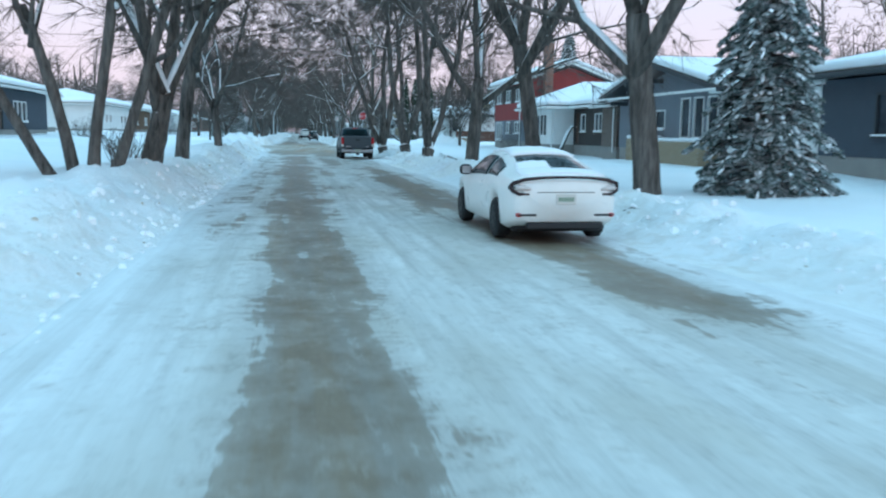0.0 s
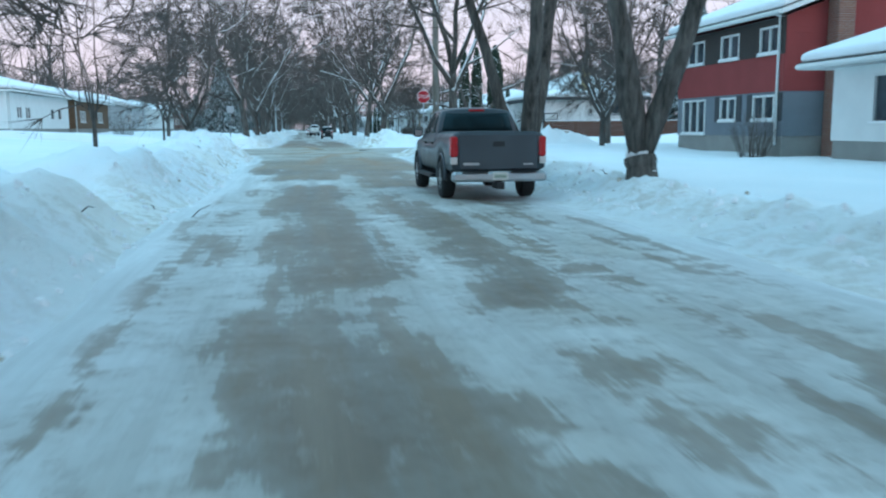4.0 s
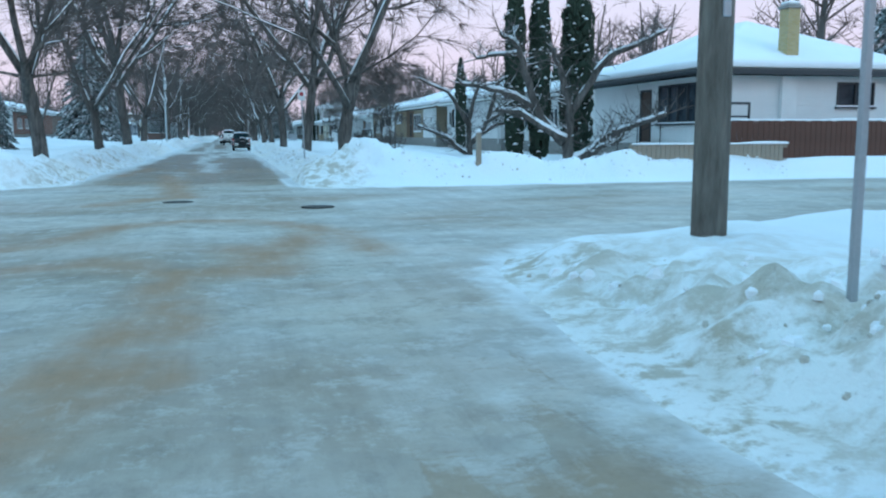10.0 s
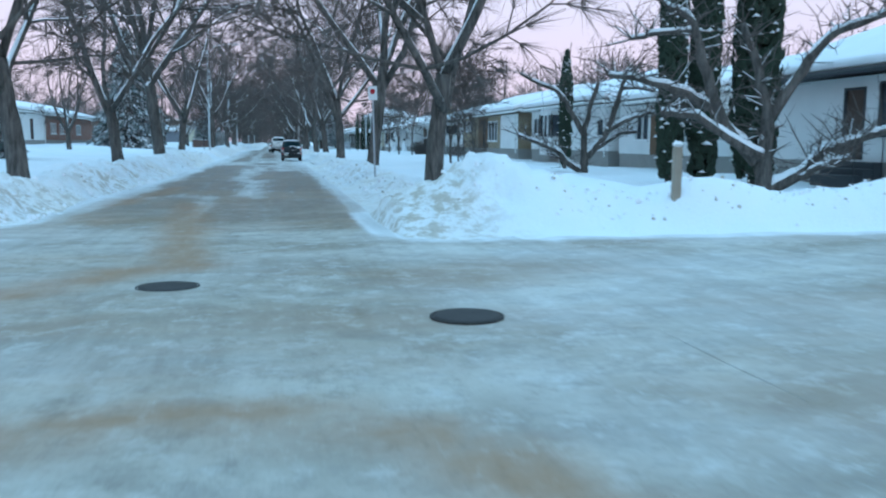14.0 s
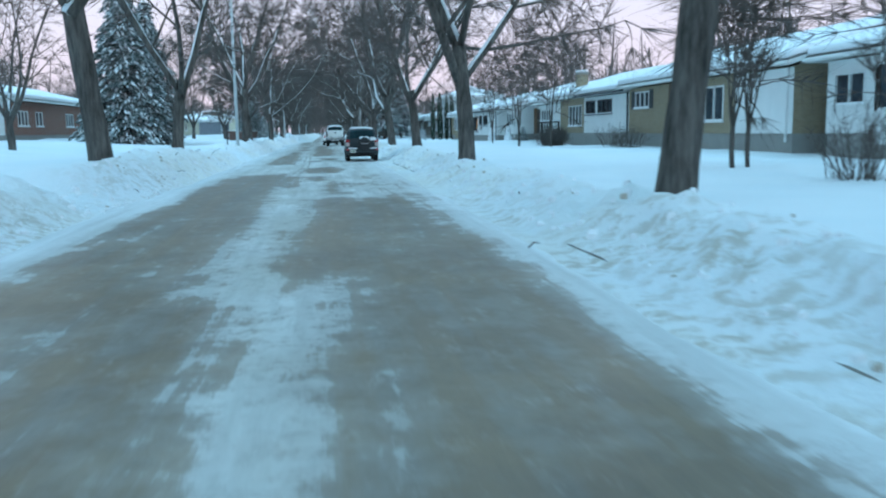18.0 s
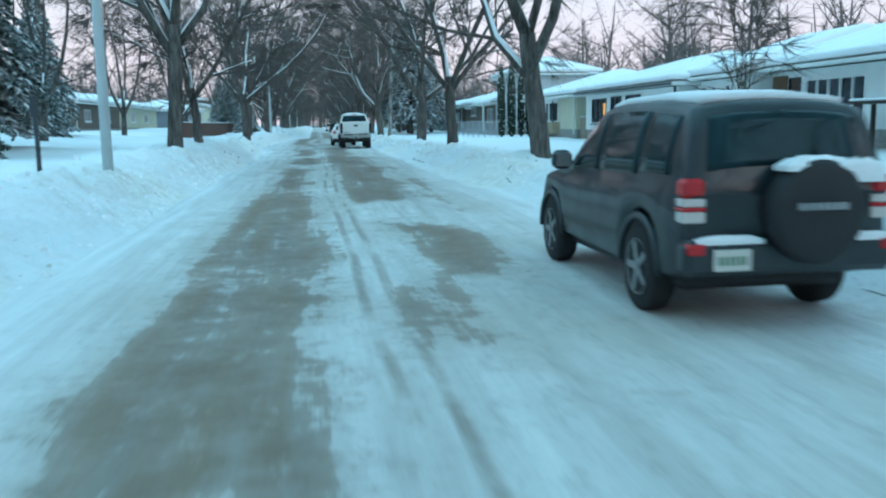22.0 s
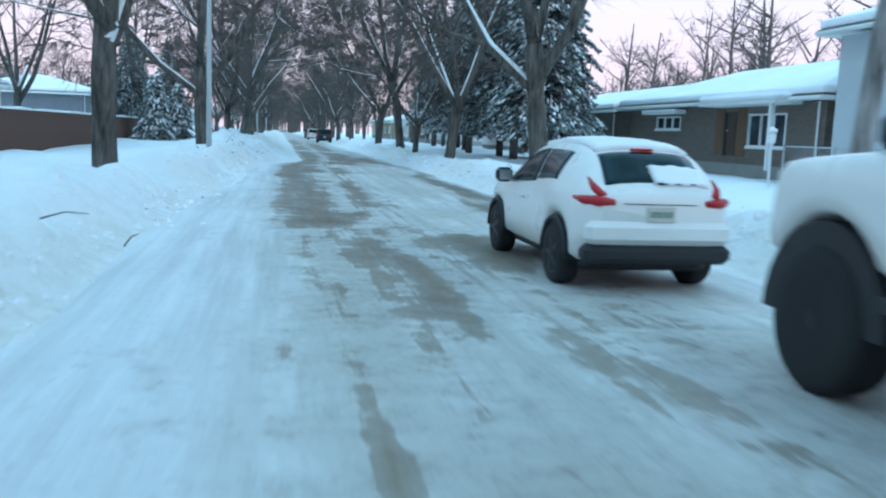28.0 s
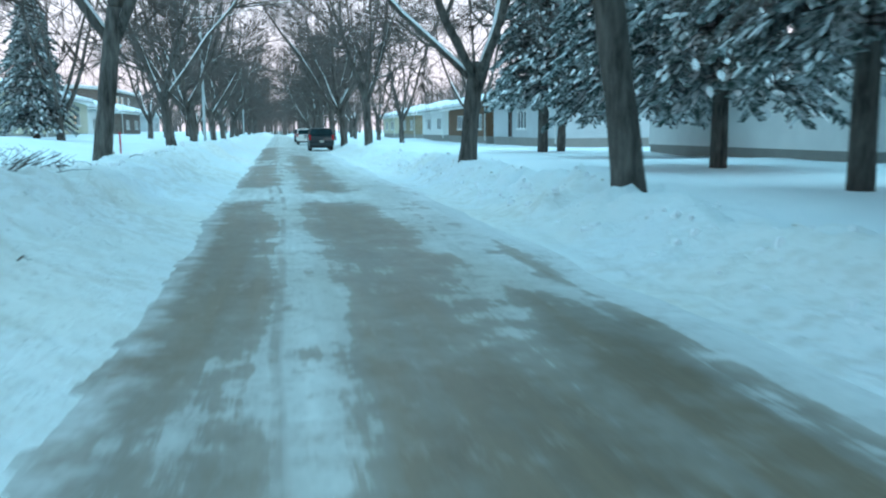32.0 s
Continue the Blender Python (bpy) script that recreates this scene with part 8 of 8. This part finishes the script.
# ---- kerb, lumps of ploughed snow and twigs on the banks ----
# kerb edge; its dark colour also paints the shade in the gap beside it
KERB = simple("kerb_with_gap_shade", (0.19, 0.175, 0.155), 0.8, vary=0.3)
kerb_runs = ((52.0, 68.4), (105.5, 128.0), (129.0, 141.0), (142.5, 146.0), (166.5, 178.5), (181.0, 184.0))
for a, b_ in kerb_runs:
    ys = np.arange(a, b_, 0.25)
    rings = []
    for y in ys:
        x = 4.57 + 0.12 * float(fnoise(np.array(y * 0.2), np.array(0.0), 23)) - 0.5 * float(sstep(142, 168, np.array(y)))
        h = max(0.0, gz(x - 0.04, y)) + (0.085 if y < 66 else 0.06 if y < 70 else 0.035 if y < 160 else 0.008) + 0.02 * float(fnoise(np.array(y * 0.45), np.array(7.0), 29)) + 0.03 * float(fnoise(np.array(y * 2.1), np.array(3.0), 37))
        h -= 0.06 * (1 - min(1.0, (y - a) / 1.5, (b_ - y) / 1.5))
        rings.append([(x - 0.014, y, -0.1), (x - 0.012, y, h - 0.006), (x - 0.006, y, h), (x + 0.012, y, h + 0.001), (x + 0.016, y, -0.1)])
    g = Geo().loft(rings, True, True)
    tagged(part("kerb", g, KERB), "thin concrete kerb edge, coloured dark for its shaded gap, at the foot of the bank", "kerb", kind="structure")

rng = random.Random(77)


def lump(geo, c, s, squash):
    """An angular lump of broken snow or ice."""
    p = []
    for k in range(5):
        a = 6.283 * k / 5 + rng.uniform(-0.3, 0.3)
        p.append((c[0] + math.cos(a) * s * rng.uniform(0.7, 1.2), c[1] + math.sin(a) * s * rng.uniform(0.7, 1.2), c[2] + rng.uniform(-0.1, 0.25) * s))
    q = [(c[0] + (a[0] - c[0]) * rng.uniform(0.4, 0.75), c[1] + (a[1] - c[1]) * rng.uniform(0.4, 0.75), c[2] + s * squash * rng.uniform(0.6, 1.1)) for a in p]
    geo.loft([[(a[0], a[1], c[2] - s) for a in p], p, q], True, True)


clean, soiled = Geo(), Geo()
for i in range(7500):
    y = rng.uniform(-2, 262)
    if rng.random() < 0.5:
        x = -2.2 - abs(rng.gauss(0, 0.9))
    else:
        x = 4.6 + abs(rng.gauss(0, 0.8))
    if 75.5 < y < 93.5:
        continue
    if 64 < y < 75 and x > 4:
        x += 0.2
    geo = soiled if rng.random() < (0.4 if 55 < y < 76 or 95 < y < 108 else 0.07) else clean
    s = min(0.10, 0.016 + abs(rng.gauss(0, 0.026))) 
    s *= 0.6 if geo is soiled else 1.0
    lump(geo, (x, y, gz(x, y) + s * 0.15), s, 0.7)
for i in range(900):
    x, y = rng.choice(((5.6, 92.8), (-4.6, 67.5), (5.7, 70.0), (5.5, 66.5)))
    x, y = x + rng.gauss(0, 0.8), y + rng.gauss(0, 1.5)
    if -2.8 < x < 4.5 or gz(x, y) < 0.05:
        continue
    s = min(0.10, 0.02 + abs(rng.gauss(0, 0.03)))
    geo = soiled if rng.random() < 0.3 else clean
    if i % 2:
        x, y = rng.uniform(6.5, 19.0), 91.5 + rng.gauss(0, 0.45)
    s *= 0.45 if geo is soiled else 0.6
    lump(geo, (x, y, gz(x, y) + s * 0.2), s, 0.7)
tagged(part("snow_lumps", clean, SNOW), "lumps of ploughed snow along the banks", "snow", kind="stuff")
tagged(part("sandy_lumps", soiled, DIRTYICE), "sandy brown lumps of ice along the banks", "ice", kind="stuff")

litter = Geo()
for i in range(150):
    y = rng.uniform(222, 246) if i < 90 else rng.uniform(10, 220)
    x = -3.2 + rng.gauss(0, 0.7) if i < 90 else rng.choice((-3.0, 5.2)) + rng.gauss(0, 0.5)
    if 74 < y < 95:
        continue
    p = Vector((x, y, gz(x, y) + 0.03))
    d = Vector((rng.uniform(-1, 1), rng.uniform(-1, 1), rng.uniform(0.0, 0.5))) * rng.uniform(0.15, 0.5)
    litter.tube([p, p + d * 0.5 + Vector((0, 0, 0.04)), p + d], [0.012, 0.009, 0.004], 3, cap=False)
tagged(part("fallen_twigs", litter, TWIG), "fallen twigs lying on the snow", "twigs", kind="stuff")

# broken branches thrown down on the bank
for x, y, turn, seed in ((-3.7, 238.5, 20, 1), (-4.4, 235.6, 130, 2), (-3.3, 242.0, 75, 3), (5.4, 32.5, 60, 4), (5.6, 29.5, 110, 5), (4.5, 205.2, -70, 6)):
    rb = random.Random(seed)
    ob = thing("fallen_branch", (x, y, gz(x, y) + 0.02), "broken bare branch lying on the snowbank", "branch", "fallen branches", turn)
    ob.scale = (0.55, 0.55, 0.55) if x > 0 else (0.8, 0.8, 0.8)
    g = Geo()
    run = [Vector((0, 0, 0.0)), Vector((0.7, 0.1, 0.12)), Vector((1.4, -0.05, 0.16)), Vector((2.0, 0.15, 0.10))]
    g.tube(run, [0.035, 0.028, 0.02, 0.008], 6)
    part("stem", g, BARK, ob, smooth=True)
    g = Geo()
    for _ in range(16):
        p = run[0].lerp(run[3], rb.uniform(0.2, 1.0)) + Vector((0, 0, 0.1))
        d = Vector((rb.uniform(0.2, 1), rb.uniform(-1, 1), rb.uniform(-0.1, 0.5))) * rb.uniform(0.3, 0.8)
        g.tube([p, p + d * 0.5 + Vector((0, 0, 0.03)), p + d], [0.010, 0.007, 0.003], 3, cap=False)
    tagged(part("twigs", g, TWIG, ob), kind="stuff")

# ---- from plan units to metres ----
for ob in list(scene.objects):
    if ob.parent is None and ob.type in {"MESH", "EMPTY"}:
        ob.matrix_basis = Matrix.Scale(PLAN, 4) @ ob.matrix_basis
